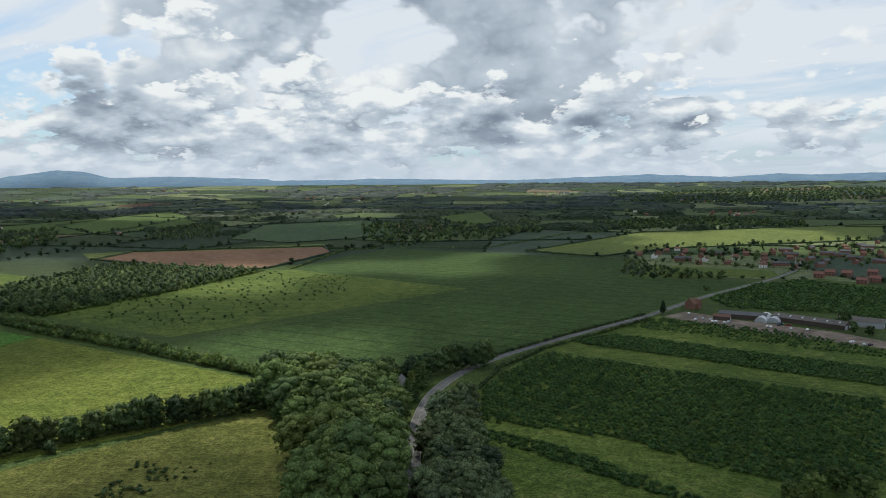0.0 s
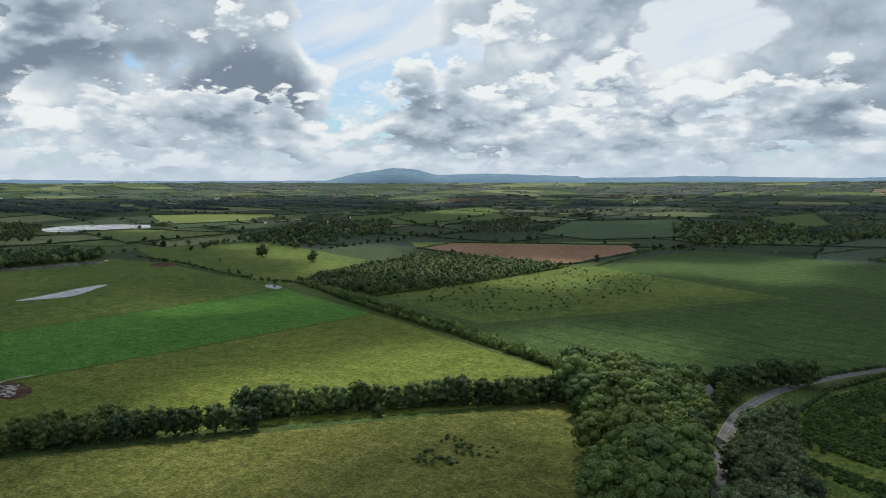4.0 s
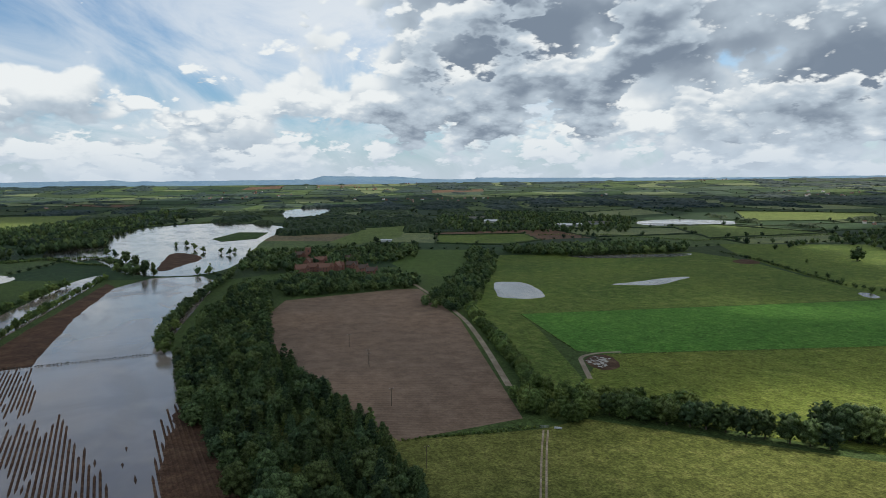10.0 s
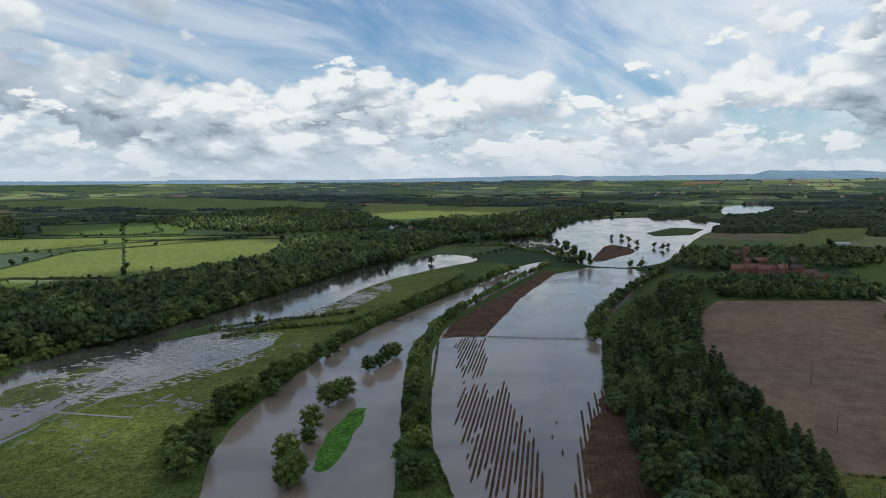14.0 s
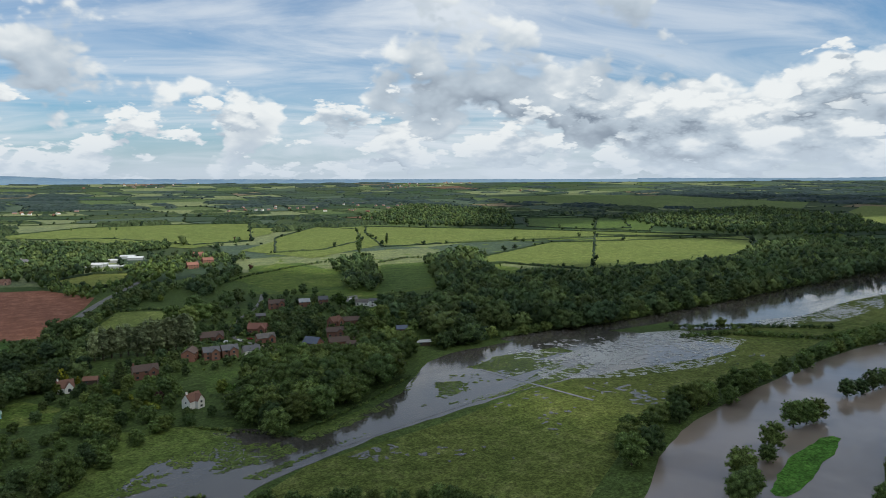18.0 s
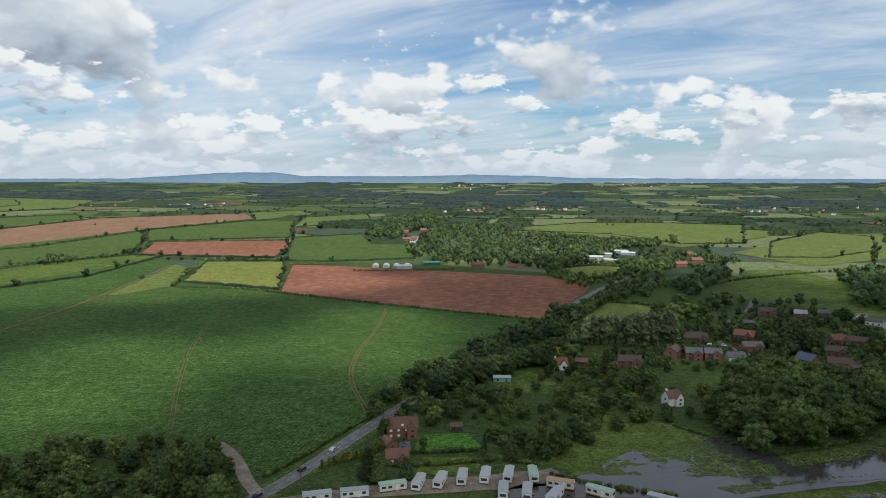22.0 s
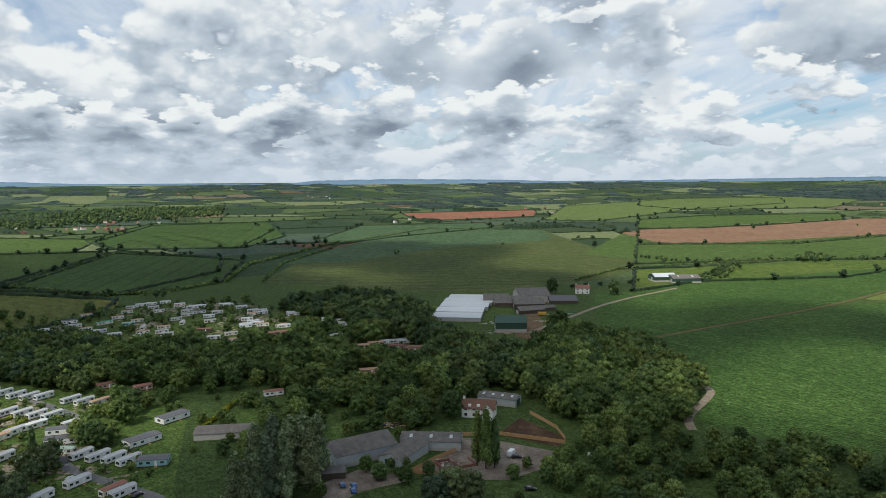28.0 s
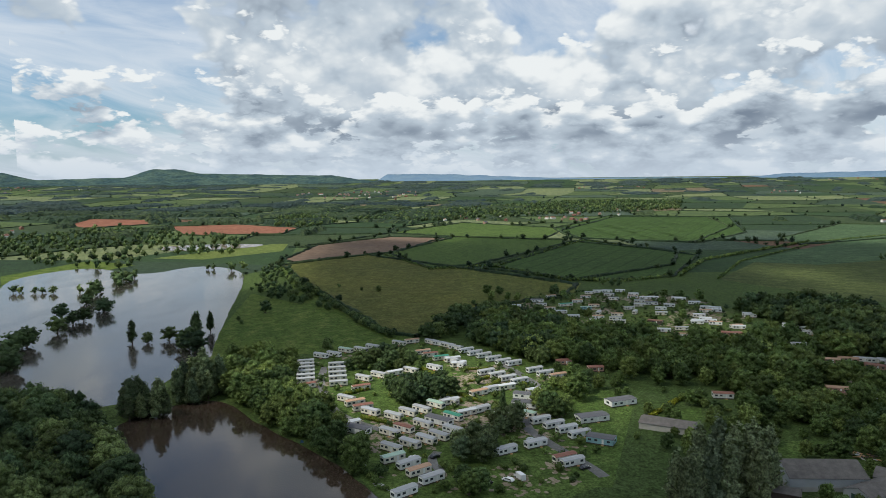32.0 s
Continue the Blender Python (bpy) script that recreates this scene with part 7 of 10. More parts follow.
put_all(polytunnel(), at([(44.6, -892), (31.1, -893), (18.3, -888), (4.9, -890)], 88) + at([(244.6, 538), (252.9, 535)], 80))
put_all(house("manor_wing", 17, 8, 6.0, 4.4, BRICK, ROOF_TILE, 2, "tall gabled red-brick manor wing", True), at([(-850, 144.8)], 12) + at([(-861, 161.1)], -10) + at([(-850, 173.4)], 6) + at([(-861, 190.1)], 70) + at([(-920, 163.7)], 80) + at([(-933, 183.0)], 8))
put_all(house("manor_house", 14, 8, 5.0, 3.8, BRICK, ROOF_BROWN, 2, "red-brick house beside the manor", True), at([(-872, 211.1)], -20) + at([(-829, 213.4)], 30) + at([(-800, 216.7)], 10) + at([(-1033, 173.2)], 8) + at([(-946, 223.7)], 60))
top = tagged(new("gate_tower"), "square red-brick tower among trees", "tower")
part("shaft", boxed(-4, 4, -4, 4, -0.3, 15), BRICK, top)
for i in range(4):
    part("battlement", boxed(-4.2 + i * 2.4, -3.0 + i * 2.4, -4.2, 4.2, 15, 16.2), BRICK, top)
window(top, 0, -4, 11, 1.5, 2.2, "x")
top.matrix_basis = stand(-1017, 182.3, 0)

# ---- the farm ----
sheet("farm_yard", [(369.6, -334.0), (421, -390.9), (444, -407), (464, -444), (489, -483), (477, -480), (446, -442), (424, -406), (381.1, -372.6), (339.7, -330.6), (359.3, -324.9)], RED_TRACK, 0.09, "bare brown gravelled farmyard", "yard")
for x, y, rel, args in (
        (437, -334.0, -6, (38, 22, 3.0, 0.7, GREY_SHEET, ROOF_WHITE, "wide glasshouse with white sheeted roof", 2, 0)),
        (455, -351.2, -6, (38, 22, 3.0, 0.7, GREY_SHEET, ROOF_WHITE, "wide glasshouse with white sheeted roof", 2, 0)),
        (471, -368.6, -6, (40, 22, 3.0, 0.7, GREY_SHEET, ROOF_WHITE, "wide glasshouse with white sheeted roof", 2, 0)),
        (487, -385.3, -6, (42, 22, 3.0, 0.7, GREY_SHEET, ROOF_WHITE, "wide glasshouse with white sheeted roof", 2, 0)),
        (501, -401, -6, (42, 22, 3.0, 0.7, GREY_SHEET, ROOF_WHITE, "wide glasshouse with white sheeted roof", 2, 0)),
        (379.0, -337.8, 4, (22, 19, 7.0, 3.6, GREEN_SHEET, GREEN_SHEET, "dark green steel barn on concrete", 1, 0)),
        (468, -442, 12, (28, 30, 6.0, 5.0, CONCRETE, ROOF_FIBRE, "grey farm barn with open doors", 2, 0)),
        (476, -407, 2, (22, 22, 4.6, 3.4, CONCRETE, ROOF_FIBRE, "pale lean-to barn with weathered roof", 1, 0)),
        (459, -408, 4, (26, 24, 3.6, 4.6, WOOD_DARK, ROOF_FIBRE, "low farm shed with weathered roof", 1, 0)),
        (445, -416, 10, (26, 22, 3.6, 4.2, WOOD_DARK, ROOF_FIBRE, "low farm shed with patched roof", 2, 0)),
        (421, -396.3, 24, (22, 11, 3.0, 2.6, WOOD_DARK, ROOF_FIBRE, "open-fronted cart shed with grey roof", 1, 0)),
        (421, -415, 24, (13, 8, 2.8, 1.5, WOOD_DARK, ROOF_FIBRE, "small farm store with grey roof", 1, 0)),
        (439, -452, 12, (24, 16, 3.0, 3.6, WOOD_DARK, ROOF_DARK, "dark boarded farm shed", 1, 0)),
        (448, -451, 12, (9, 8, 3.0, 1.8, GREEN_SHEET, ROOF_SAGE, "small green-roofed farm shed", 1, 0)),
        (471, -637, 22, (24, 20, 5.5, 3.0, GREEN_SHEET, ROOF_WHITE, "dark green farm shed with white roof", 1, 2)),
        (452, -647, 22, (30, 20, 5.0, 3.0, GREEN_SHEET, ROOF_FIBRE, "dark green farm shed with grey roof", 2, 2)),
        (-1409, 845, 4, (60, 24, 5.0, 3.0, GREY_SHEET, ROOF_WHITE, "long distant works shed with pale roof", 1, 0)),
        (-1445, 944, -6, (50, 22, 5.0, 3.0, GREY_SHEET, ROOF_FIBRE, "distant works shed with grey roof", 1, 0)),
        (-1634, 760, 6, (44, 20, 5.0, 3.0, GREY_SHEET, ROOF_WHITE, "distant pale store among cars", 1, 0)),
        (-1785, 778, 12, (50, 20, 5.0, 3.0, CONCRETE, ROOF_FIBRE, "distant brown-roofed works building", 1, 0)),
        (236.9, -131.9, 26, (26, 17, 4.6, 3.2, GREY_SHEET, ROOF_FIBRE, "large workshop barn with weathered roof", 1, 0)),
        (223.1, -144.4, 58, (20, 10, 3.6, 1.9, GREY_SHEET, ROOF_FIBRE, "workshop shed with weathered roof", 1, 0)),
        (227.7, -160.8, -6, (24, 11, 3.8, 1.9, GREY_SHEET, ROOF_FIBRE, "workshop shed with small roof lights", 1, 3)),
        (254.0, -219.4, -20, (19, 9, 3.6, 1.6, GREY_SHEET, ROOF_FIBRE, "grey shed with white roof lights", 1, 4)),
        (225.1, -114.5, 0, (10, 6, 2.4, 1.2, WOOD_DARK, ROOF_FIBRE, "small dark garden building", 1, 0)),
        (291.5, -97.9, -10, (22, 11, 2.6, 1.2, CONCRETE, ROOF_FIBRE, "low hall with grey roof", 1, 0)),
        (270.4, 519, -22, (52, 14, 3.4, 2.2, WOOD_DARK, ROOF_FIBRE, "long dark farm shop building", 2, 6)),
        (304.7, 513, -8, (30, 16, 4.0, 2.2, GREY_SHEET, ROOF_FIBRE, "grey store beside the farm shop", 1, 0)),
        (231.8, 545, -6, (34, 10, 3.2, 1.8, WOOD_DARK, ROOF_DARK, "dark boarded farm shop", 2, 0)),
        (213.2, 539, -6, (12, 8, 3.0, 1.4, WOOD_DARK, ROOF_TILE, "small shop kiosk with brown roof", 1, 0))):
    L, W, hh, rise, wall, roof, label, doors, lights = args
    b = barn("barn", L, W, hh, rise, wall, roof, label, doors, lights, CONCRETE if wall in (GREEN_SHEET, GREY_SHEET) else None)
    b.matrix_basis = stand(x, y, rel)
put_all(house("farmhouse", 13, 9, 5.2, 2.6, RENDER_WHITE, ROOF_RED, 2, "white farmhouse with red roof"), at([(466, -507)], 4))
put_all(house("white_house", 15, 7, 4.4, 3.2, RENDER_WHITE, ROOF_TILE, 1, "white house with brown roof and dormers", True, 3), at([(245.0, -199.5)], -8))
put_all(house("roadside_house", 9, 7, 4.6, 3.4, RENDER_WHITE, ROOF_DARK, 1, "white roadside house half hidden by conifers"), at([(-23.3, 354.4)], 70))
put_all(house("gabled_house", 10, 8, 4.4, 4.2, BRICK, ROOF_TILE, 1, "steep-gabled brick house beside the road", True), at([(207.7, 589)], 60))

# ---- workshop yard ----
sheet("lawn", [(275.8, -133.4), (274.2, -167.6), (253.9, -159.4), (246.7, -140.6), (258.5, -126.3)], GREEN, 0.12, "rough green clearing behind the workshop", "lawn", 2.0)
sheet("lawn", [(314.5, -106.0), (316.7, -121.3), (288.0, -112.4), (288.6, -97.2)], GREEN, 0.12, "mown lawn inside clipped hedges", "lawn")
sheet("lawn", [(342.1, -191.0), (352.8, -204.2), (345.2, -217.9), (335.5, -216.2), (326.8, -206.4), (331.9, -192.2)], GREEN, 0.14, "oval green among the lodges", "lawn", 0.5, 2)
sheet("lawn", [(216.1, -127.9), (221.1, -152.3), (216.1, -153.7), (210.0, -137.8)], GREEN, 0.12, "grass between workshop sheds", "lawn")
ribbon("park_lane", [(382.2, -201.7), (360.7, -212.5), (345.2, -217.9), (332.8, -216.6), (322.5, -205.4), (327.0, -192.8)], 3.0, TRACK, 0.15, "pale gravel lane round a green", "lane")
ribbon("park_lane", [(402, -247.0), (378.3, -237.9), (357.2, -222.4)], 3.0, TRACK, 0.15, "pale gravel lane between lodges", "lane")
rng = random.Random(77)


def heap(name, x, y, spread, n, mats, label):
    """A heap of boards, sheets and scrap lying on one another."""
    top = tagged(new(name), label, "scrap")
    for k in range(n):
        L = rng.uniform(1.0, 4.0)
        p = part("piece", boxed(-L / 2, L / 2, -rng.uniform(0.15, 0.7), rng.uniform(0.15, 0.7), -0.06, 0.06), rng.choice(mats), top)
        p.location = (rng.gauss(0, spread), rng.gauss(0, spread * 0.5), 0.15 + 0.9 * rng.random() * (k / n))
        p.rotation_euler = (rng.uniform(-0.3, 0.3), rng.uniform(-0.3, 0.3), rng.uniform(0, 3.1))
    top.matrix_basis = stand(x, y, 10)


for x, y, s, n, mats, label in (
        (258.5, -160.9, 3.5, 26, (WOOD, CONCRETE, GREY_SHEET, WOOD_DARK), "heap of scrap boards and sheets in grass"),
        (378.7, -323.9, 5.0, 26, (GREY_SHEET, ROOF_GREY, WOOD, CONCRETE), "stacked pallets and sheeting by the green barn"),
        (372.1, -327.3, 4.0, 16, (WOOD, WOOD, ROOF_TAN), "stacked orange timber by the green barn"),
        (399.0, -401, 5.0, 20, (WOOD, ROOF_TAN, WOOD_DARK), "loose timber stacked beside the yard"),
        (398.6, -414, 3.5, 14, (CAR_PAINT["blue"], BLUE_PANEL, GREY_SHEET), "blue drums and crates in the farmyard"),
        (386.9, -378.2, 4.0, 14, (WOOD, CONCRETE, BARK), "rusty scrap beside the farm track"),
        (407, -340.6, 4.0, 16, (CONCRETE, ROOF_WHITE, WOOD_DARK), "pale clutter behind the green barn"),
        (210.4, -154.5, 4.0, 14, (CONCRETE, BRICK, WOOD), "broken brick and rubble in a fenced plot"),
        (243.4, -122.6, 3.5, 12, (ROOF_WHITE, WHITE_PANEL, GREY_SHEET), "white sheeting stacked behind the barn"),
        (274.4, -255.9, 3.0, 10, (BRICK, WOOD, CONCRETE), "brick rubble behind the white house")):
    heap("scrap_heap", x, y, s, n, mats, label)
top = tagged(new("farm_trailer"), "high yellow farm trailer in the yard", "trailer")
part("body", boxed(-3.2, 3.2, -1.25, 1.25, 1.0, 3.2), plain("yellow_paint", (0.55, 0.33, 0.05), 0.5, 0.25, 1), top)
part("chassis", boxed(-3.4, 4.2, -0.5, 0.5, 0.7, 1.0), WOOD_DARK, top)
for s in (-1, 1):
    for x in (-1.6, -0.4):
        part("wheel", boxed(x - 0.5, x + 0.5, s * 1.0 - 0.15, s * 1.0 + 0.15, 0, 1.0), TYRE, top)
top.matrix_basis = stand(404, -393.7, 4)
put_all(caravan("static_caravan", ROOF_WHITE, WHITE_PANEL, label="white static caravan among tall trees"), at([(606, -211.7), (588, -217.4), (565, -217.9), (552, -221.0), (506, -189.3), (511, -200.8), (529, -238.4), (493, -250.0), (481, -254.7), (396.0, -243.5), (388.6, -254.3), (488, -212.1), (319.3, -207.9)], 12), 0.95)
put_all(caravan("lodge", ROOF_RED, BRICK_PALE, 12, 4.5, label="pink lodge with red shallow roof"), at([(380.1, -241.8), (367.4, -246.4)], -14) + at([(332.1, -191.7)], -10), 0.95)
sheet("yard", [(221.0, -106.4), (224.4, -126.5), (221.3, -139.4), (214.2, -139.8), (204.5, -135.9), (207.3, -116.7), (202.8, -101.4)], YARD, 0.08, "bare gravel yard between sheds", "yard")
sheet("yard", [(210.8, -140.1), (217.4, -163.2), (227.1, -176.4), (216.0, -185.4), (192.5, -195.8), (183.8, -179.7), (183.8, -163.1), (191.1, -153.5)], YARD, 0.085, "stony yard with building rubble", "yard")
sheet("bare_plot", [(221.1, -189.8), (231.4, -212.0), (201.5, -209.8), (195.3, -200.2)], MUD, 0.09, "bare earth plot behind a board fence", "yard")


def board_fence(pts, height=1.7):
    """A close-boarded fence: posts and boards along a line."""
    top = tagged(new("board_fence"), "new orange-brown close-boarded fence", "fence")
    line = subdivided(pts, 2.4, False)
    ux = bmesh.new()
    box(ux, -0.06, 0.06, -0.06, 0.06, -0.2, height + 0.1)
    post = bpy.data.meshes.new("post")
    ux.to_mesh(post)
    ux.free()
    post.materials.append(WOOD)
    ux = bmesh.new()
    for k in range(10):
        box(ux, -1.2 + k * 0.24, -1.2 + k * 0.24 + 0.21, -0.02 + 0.015 * (k % 2), 0.01 + 0.015 * (k % 2), 0.05, height)
    panel = bpy.data.meshes.new("panel")
    ux.to_mesh(panel)
    ux.free()
    panel.materials.append(WOOD)
    for i, (x, y) in enumerate(line):
        p = new("post", post)
        p.location, p.parent = (x, y, gz(x, y)), top
        if i:
            x0, y0 = line[i - 1]
            q = new("panel", panel)
            q.location, q.rotation_euler, q.parent = ((x + x0) / 2, (y + y0) / 2, gz(x, y)), (0, 0, math.atan2(y - y0, x - x0)), top
            q.scale.x = math.hypot(x - x0, y - y0) / 2.4
    return top


board_fence([(232.7, -219.4), (221.6, -217.2), (210.9, -214.4), (199.6, -207.9)])
board_fence([(228.7, -177.6), (221.1, -189.8), (208.6, -197.4), (196.5, -204.7)])
board_fence([(216.6, -164.3), (214.5, -152.9), (210.4, -139.8)])
board_fence([(209.5, -139.2), (202.2, -145.4), (198.0, -154.3)])

top = tagged(new("brick_walls"), "half-built low brick walls in the yard", "wall")
for x0, x1, y0, y1, z in ((-7, 7, -4, -3.7, 1.1), (-7, -6.7, -4, 4, 1.4), (6.7, 7, -4, 4, 0.9), (-7, -1, 3.7, 4, 1.5), (-0.2, 0.1, -4, 2, 1.0)):
    part("low_wall", boxed(x0, x1, y0, y1, -0.1, z), BRICK, top)
part("sand_heap", prism([(-1.5, 0), (1.5, 0), (0.4, 1.0), (-0.4, 1.0)], 2, 5), TRACK, top)
top.matrix_basis = stand(206.1, -156.5, 24)
# ---- far hamlets ----
def far_hamlets():
    """Small gabled houses far off, joined."""
    verts, faces, slots = [], [], []
    for x, y, a, L, kind in FAR_HOUSES:
        c, s_, W, h, rise = math.cos(a), math.sin(a), L * 0.32, 4.6, 2.8
        n, z = len(verts), gz(x, y) - 0.3
        for u, v, w in ((-L, -W, 0), (L, -W, 0), (L, W, 0), (-L, W, 0), (-L, -W, h), (L, -W, h), (L, W, h), (-L, W, h), (-L, 0, h + rise), (L, 0, h + rise)):
            u, v = u * 0.5, v
            verts.append((x + u * c - v * s_, y + u * s_ + v * c, z + w))
        for f, m in (((0, 1, 5, 4), kind), ((2, 3, 7, 6), kind), ((1, 2, 6, 9, 5), kind), ((3, 0, 4, 8, 7), kind), ((4, 5, 9, 8), 3 + kind % 2), ((6, 7, 8, 9), 3 + kind % 2)):
            faces.append([n + q for q in f])
            slots.append(m)
    me = mesh_of("distant_houses", verts, faces, [RENDER_WHITE, BRICK_PALE, BRICK, ROOF_TILE, ROOF_DARK])
    me.polygons.foreach_set("material_index", slots)
    tagged(new("distant_houses", me), "scattered distant white and brick houses", "houses", kind="stuff")


far_hamlets()

# ---- village by the farm shop ----
rng = random.Random(31)
kinds = [house("village_house", 10, 7, 4.8, 2.8, BRICK, ROOF_TILE, 1, "brown-roofed brick village house", far=True),
         house("village_house", 9, 7, 4.8, 2.8, BRICK, ROOF_RED, 1, "red-roofed brick village house", far=True),
         house("village_house", 11, 7, 4.8, 2.8, RENDER_WHITE, ROOF_TILE, 1, "white village house with brown roof", far=True),
         house("terrace_house", 24, 7, 4.8, 2.6, BRICK, ROOF_DARK, 2, "brick terrace with dark slate roof", far=True)]
spots = [(x + rng.uniform(-6, 6), y + rng.uniform(-6, 6)) for x, y in
         scatter([(255.2, 1033), (350.0, 1112), (388.7, 1072), (455, 1048), (570, 1109), (755, 1211), (558, 893), (422, 832), (367.8, 895), (284.0, 901)], 38, 3)]
used = set()
for i, (x, y) in enumerate(spots):
    k = rng.choices(range(4), (5, 3, 1, 3))[0]
    m = stand(x, y, rng.choice((-8, 5, 12, 70)), 0, 0.9)
    if k in used:
        copy_thing(kinds[k], m)
    else:
        kinds[k].matrix_basis = m
        used.add(k)
for k in range(4):
    if k not in used:
        kinds[k].matrix_basis = stand(spots[0][0] + 15 * k, spots[0][1] + 20, 0)
put_all(house("village_house", 11, 8, 5.0, 3.0, BRICK, ROOF_RED, 1, "bright red new brick house"), at([(428, 722), (449, 734), (445, 780), (432, 790), (410, 772), (478, 787)], -10), 0.9)
wood("village_trees", [(249.5, 1009), (331.8, 1173), (492, 1199), (811, 1301), (551, 881), (404, 823), (328.6, 885), (238.4, 892)], 22, 6, 11, LEAF_DARK, "garden trees among village houses", seed=41, thin=0.45)
wood("hedge_copse", [(203.7, 815), (248.2, 957), (259.4, 903), (275.5, 831), (318.5, 797), (300.8, 760), (213.6, 775)], 11, 6, 10, LEAF_DARK, "dark copse below the village", seed=42)
sheet("shop_car_park", [(173.5, 555), (197.7, 574), (222.6, 539), (274.0, 490), (289.5, 459), (276.8, 439), (243.6, 470), (194.0, 520)], YARD, 0.09, "pale gravel car park by the farm shop", "car park")

# ---- fruit rows ----
def bush_rows(name, poly, gap, along, h, label, thin=0.05, seed=3):
    rng = random.Random(seed)
    (x0, y0), (x1, y1) = along
    L = math.hypot(x1 - x0, y1 - y0)
    ux, uy = (x1 - x0) / L, (y1 - y0) / L
    cx, cy = sum(p[0] for p in poly) / len(poly), sum(p[1] for p in poly) / len(poly)
    spots = []
    n = 160
    for i in range(-n, n):
        for j in range(-n, n):
            a, b = i * gap * 0.8 + rng.uniform(-0.4, 0.4), j * gap * 1.25 + rng.uniform(-0.25, 0.25)
            x, y = cx + a * ux - b * uy, cy + a * uy + b * ux
            if inside(x, y, poly) and rng.random() > thin + 0.5 * max(0, noise.noise((x * 0.03, y * 0.03, 5.0)) - 0.15):
                spots.append((x, y, h * rng.uniform(0.8, 1.2), 1.45, "bush"))
    return joined_trees(name, spots, LEAF_FRUIT, label, "fruit rows", 2)


row_line = [(67.4, 443), (214.0, 337.4)]
bush_rows("fruit_rows", [(15.8, 309.1), (18.7, 355.2), (32.4, 387.4), (64.1, 437), (211.2, 333.0), (155.2, 242.5), (127.1, 233.7), (104.3, 248.4), (72.2, 283.2), (41.8, 297.4)], 3.3, row_line, 2.0, "dense rows of dark fruit bushes", 0.04, 4)
bush_rows("fruit_rows", [(14.6, 287.1), (45.0, 259.0), (76.5, 226.0), (88.7, 210.2), (92.5, 219.6), (72.5, 244.1), (47.6, 274.4), (16.3, 296.6)], 2.4, row_line, 1.7, "outer row of green fruit bushes", 0.05, 5)
bush_rows("fruit_rows", [(83.9, 465), (117.2, 487), (246.1, 389.3), (225.2, 355.5)], 2.6, row_line, 2.0, "strip of dark fruit bushes", 0.02, 6)
bush_rows("fruit_rows", [(133.4, 512), (166.9, 548), (241.2, 488), (273.1, 433), (262.6, 416)], 3.6, row_line, 1.9, "strip of young fruit trees", 0.3, 7)

bush_rows("orchard_rows", [(238.9, 635), (319.8, 720), (381.2, 751), (424, 676), (327.5, 521), (320.2, 558), (281.1, 570), (239.0, 591)], 4.2, [(244.5, 604), (335.5, 534)], 2.8, "rows of low orchard trees", 0.08, 8)

# ---- flooded plough ridges ----
def furrows():
    rng = random.Random(8)
    (ax, ay), (bx, by) = [(-228.6, -18.1), (-315.4, -25.1)]
    L = math.hypot(bx - ax, by - ay)
    ux, uy = (bx - ax) / L, (by - ay) / L
    zones = [([(-350.0, -72.3), (-351.5, -47.3), (-312.0, -41.3), (-294.1, -30.0), (-252.5, -20.7), (-220.7, -18.2), (-219.4, -36.5), (-266.9, -54.1), (-305.1, -65.4)], 0.06),
             ([(-412, 2.7), (-344.8, 3.9), (-311.0, 6.3), (-227.1, 15.6), (-201.5, 18.0), (-199.6, -8.3), (-269.8, -10.6), (-313.9, -9.7), (-354.1, -1.4)], 0.0),
             ([(-457, -97.6), (-461, -78.7), (-408, -67.4), (-373.8, -64.1), (-377.4, -80.4)], 0.05),
             ([(-307.7, -23.8), (-313.8, -12.7), (-221.4, -8.2), (-220.7, -18.2)], 0.5)]
    verts, faces = [], []
    for k in range(-90, 90):
        ox, oy = ax - uy * k * 1.9, ay + ux * k * 1.9
        run = None
        jit = [rng.uniform(-14, 14) for _ in zones]
        for s in range(-60, 400):
            x, y = ox + ux * s * 1.5, oy + uy * s * 1.5
            dry = any(inside(x + ux * jit[q], y + uy * jit[q], z) and noise.noise((k * 0.9, s * 0.09, 4.0)) > loss * 2 - 0.62 for q, (z, loss) in enumerate(zones))
            if dry and run is None:
                run = s
            if run is not None and (not dry or s == 399):
                if s - run > 2:
                    n0 = len(verts)
                    steps = list(range(run, s, 3)) + [s]
                    for i, q in enumerate(steps):
                        w = (0.50 + 0.14 * noise.noise((k * 3.0, q * 0.2, 1.0))) * (0.25 if i in (0, len(steps) - 1) else 1)
                        px, py = ox + ux * q * 1.5, oy + uy * q * 1.5
                        for e, hgt in ((-w, 0.1), (-w * 0.4, 0.34), (w * 0.4, 0.34), (w, 0.1)):
                            verts.append((px - uy * e, py + ux * e, hgt * (0.5 if i in (0, len(steps) - 1) else 1) + 0.02))
                        if i:
                            for c in range(3):
                                p = n0 + 4 * (i - 1) + c
                                faces.append((p, p + 4, p + 5, p + 1))
                run = None
    tagged(new("plough_ridges", mesh_of("plough_ridges", verts, faces, MUD)), "brown plough ridges standing out of flood water", "plough ridges", kind="stuff")


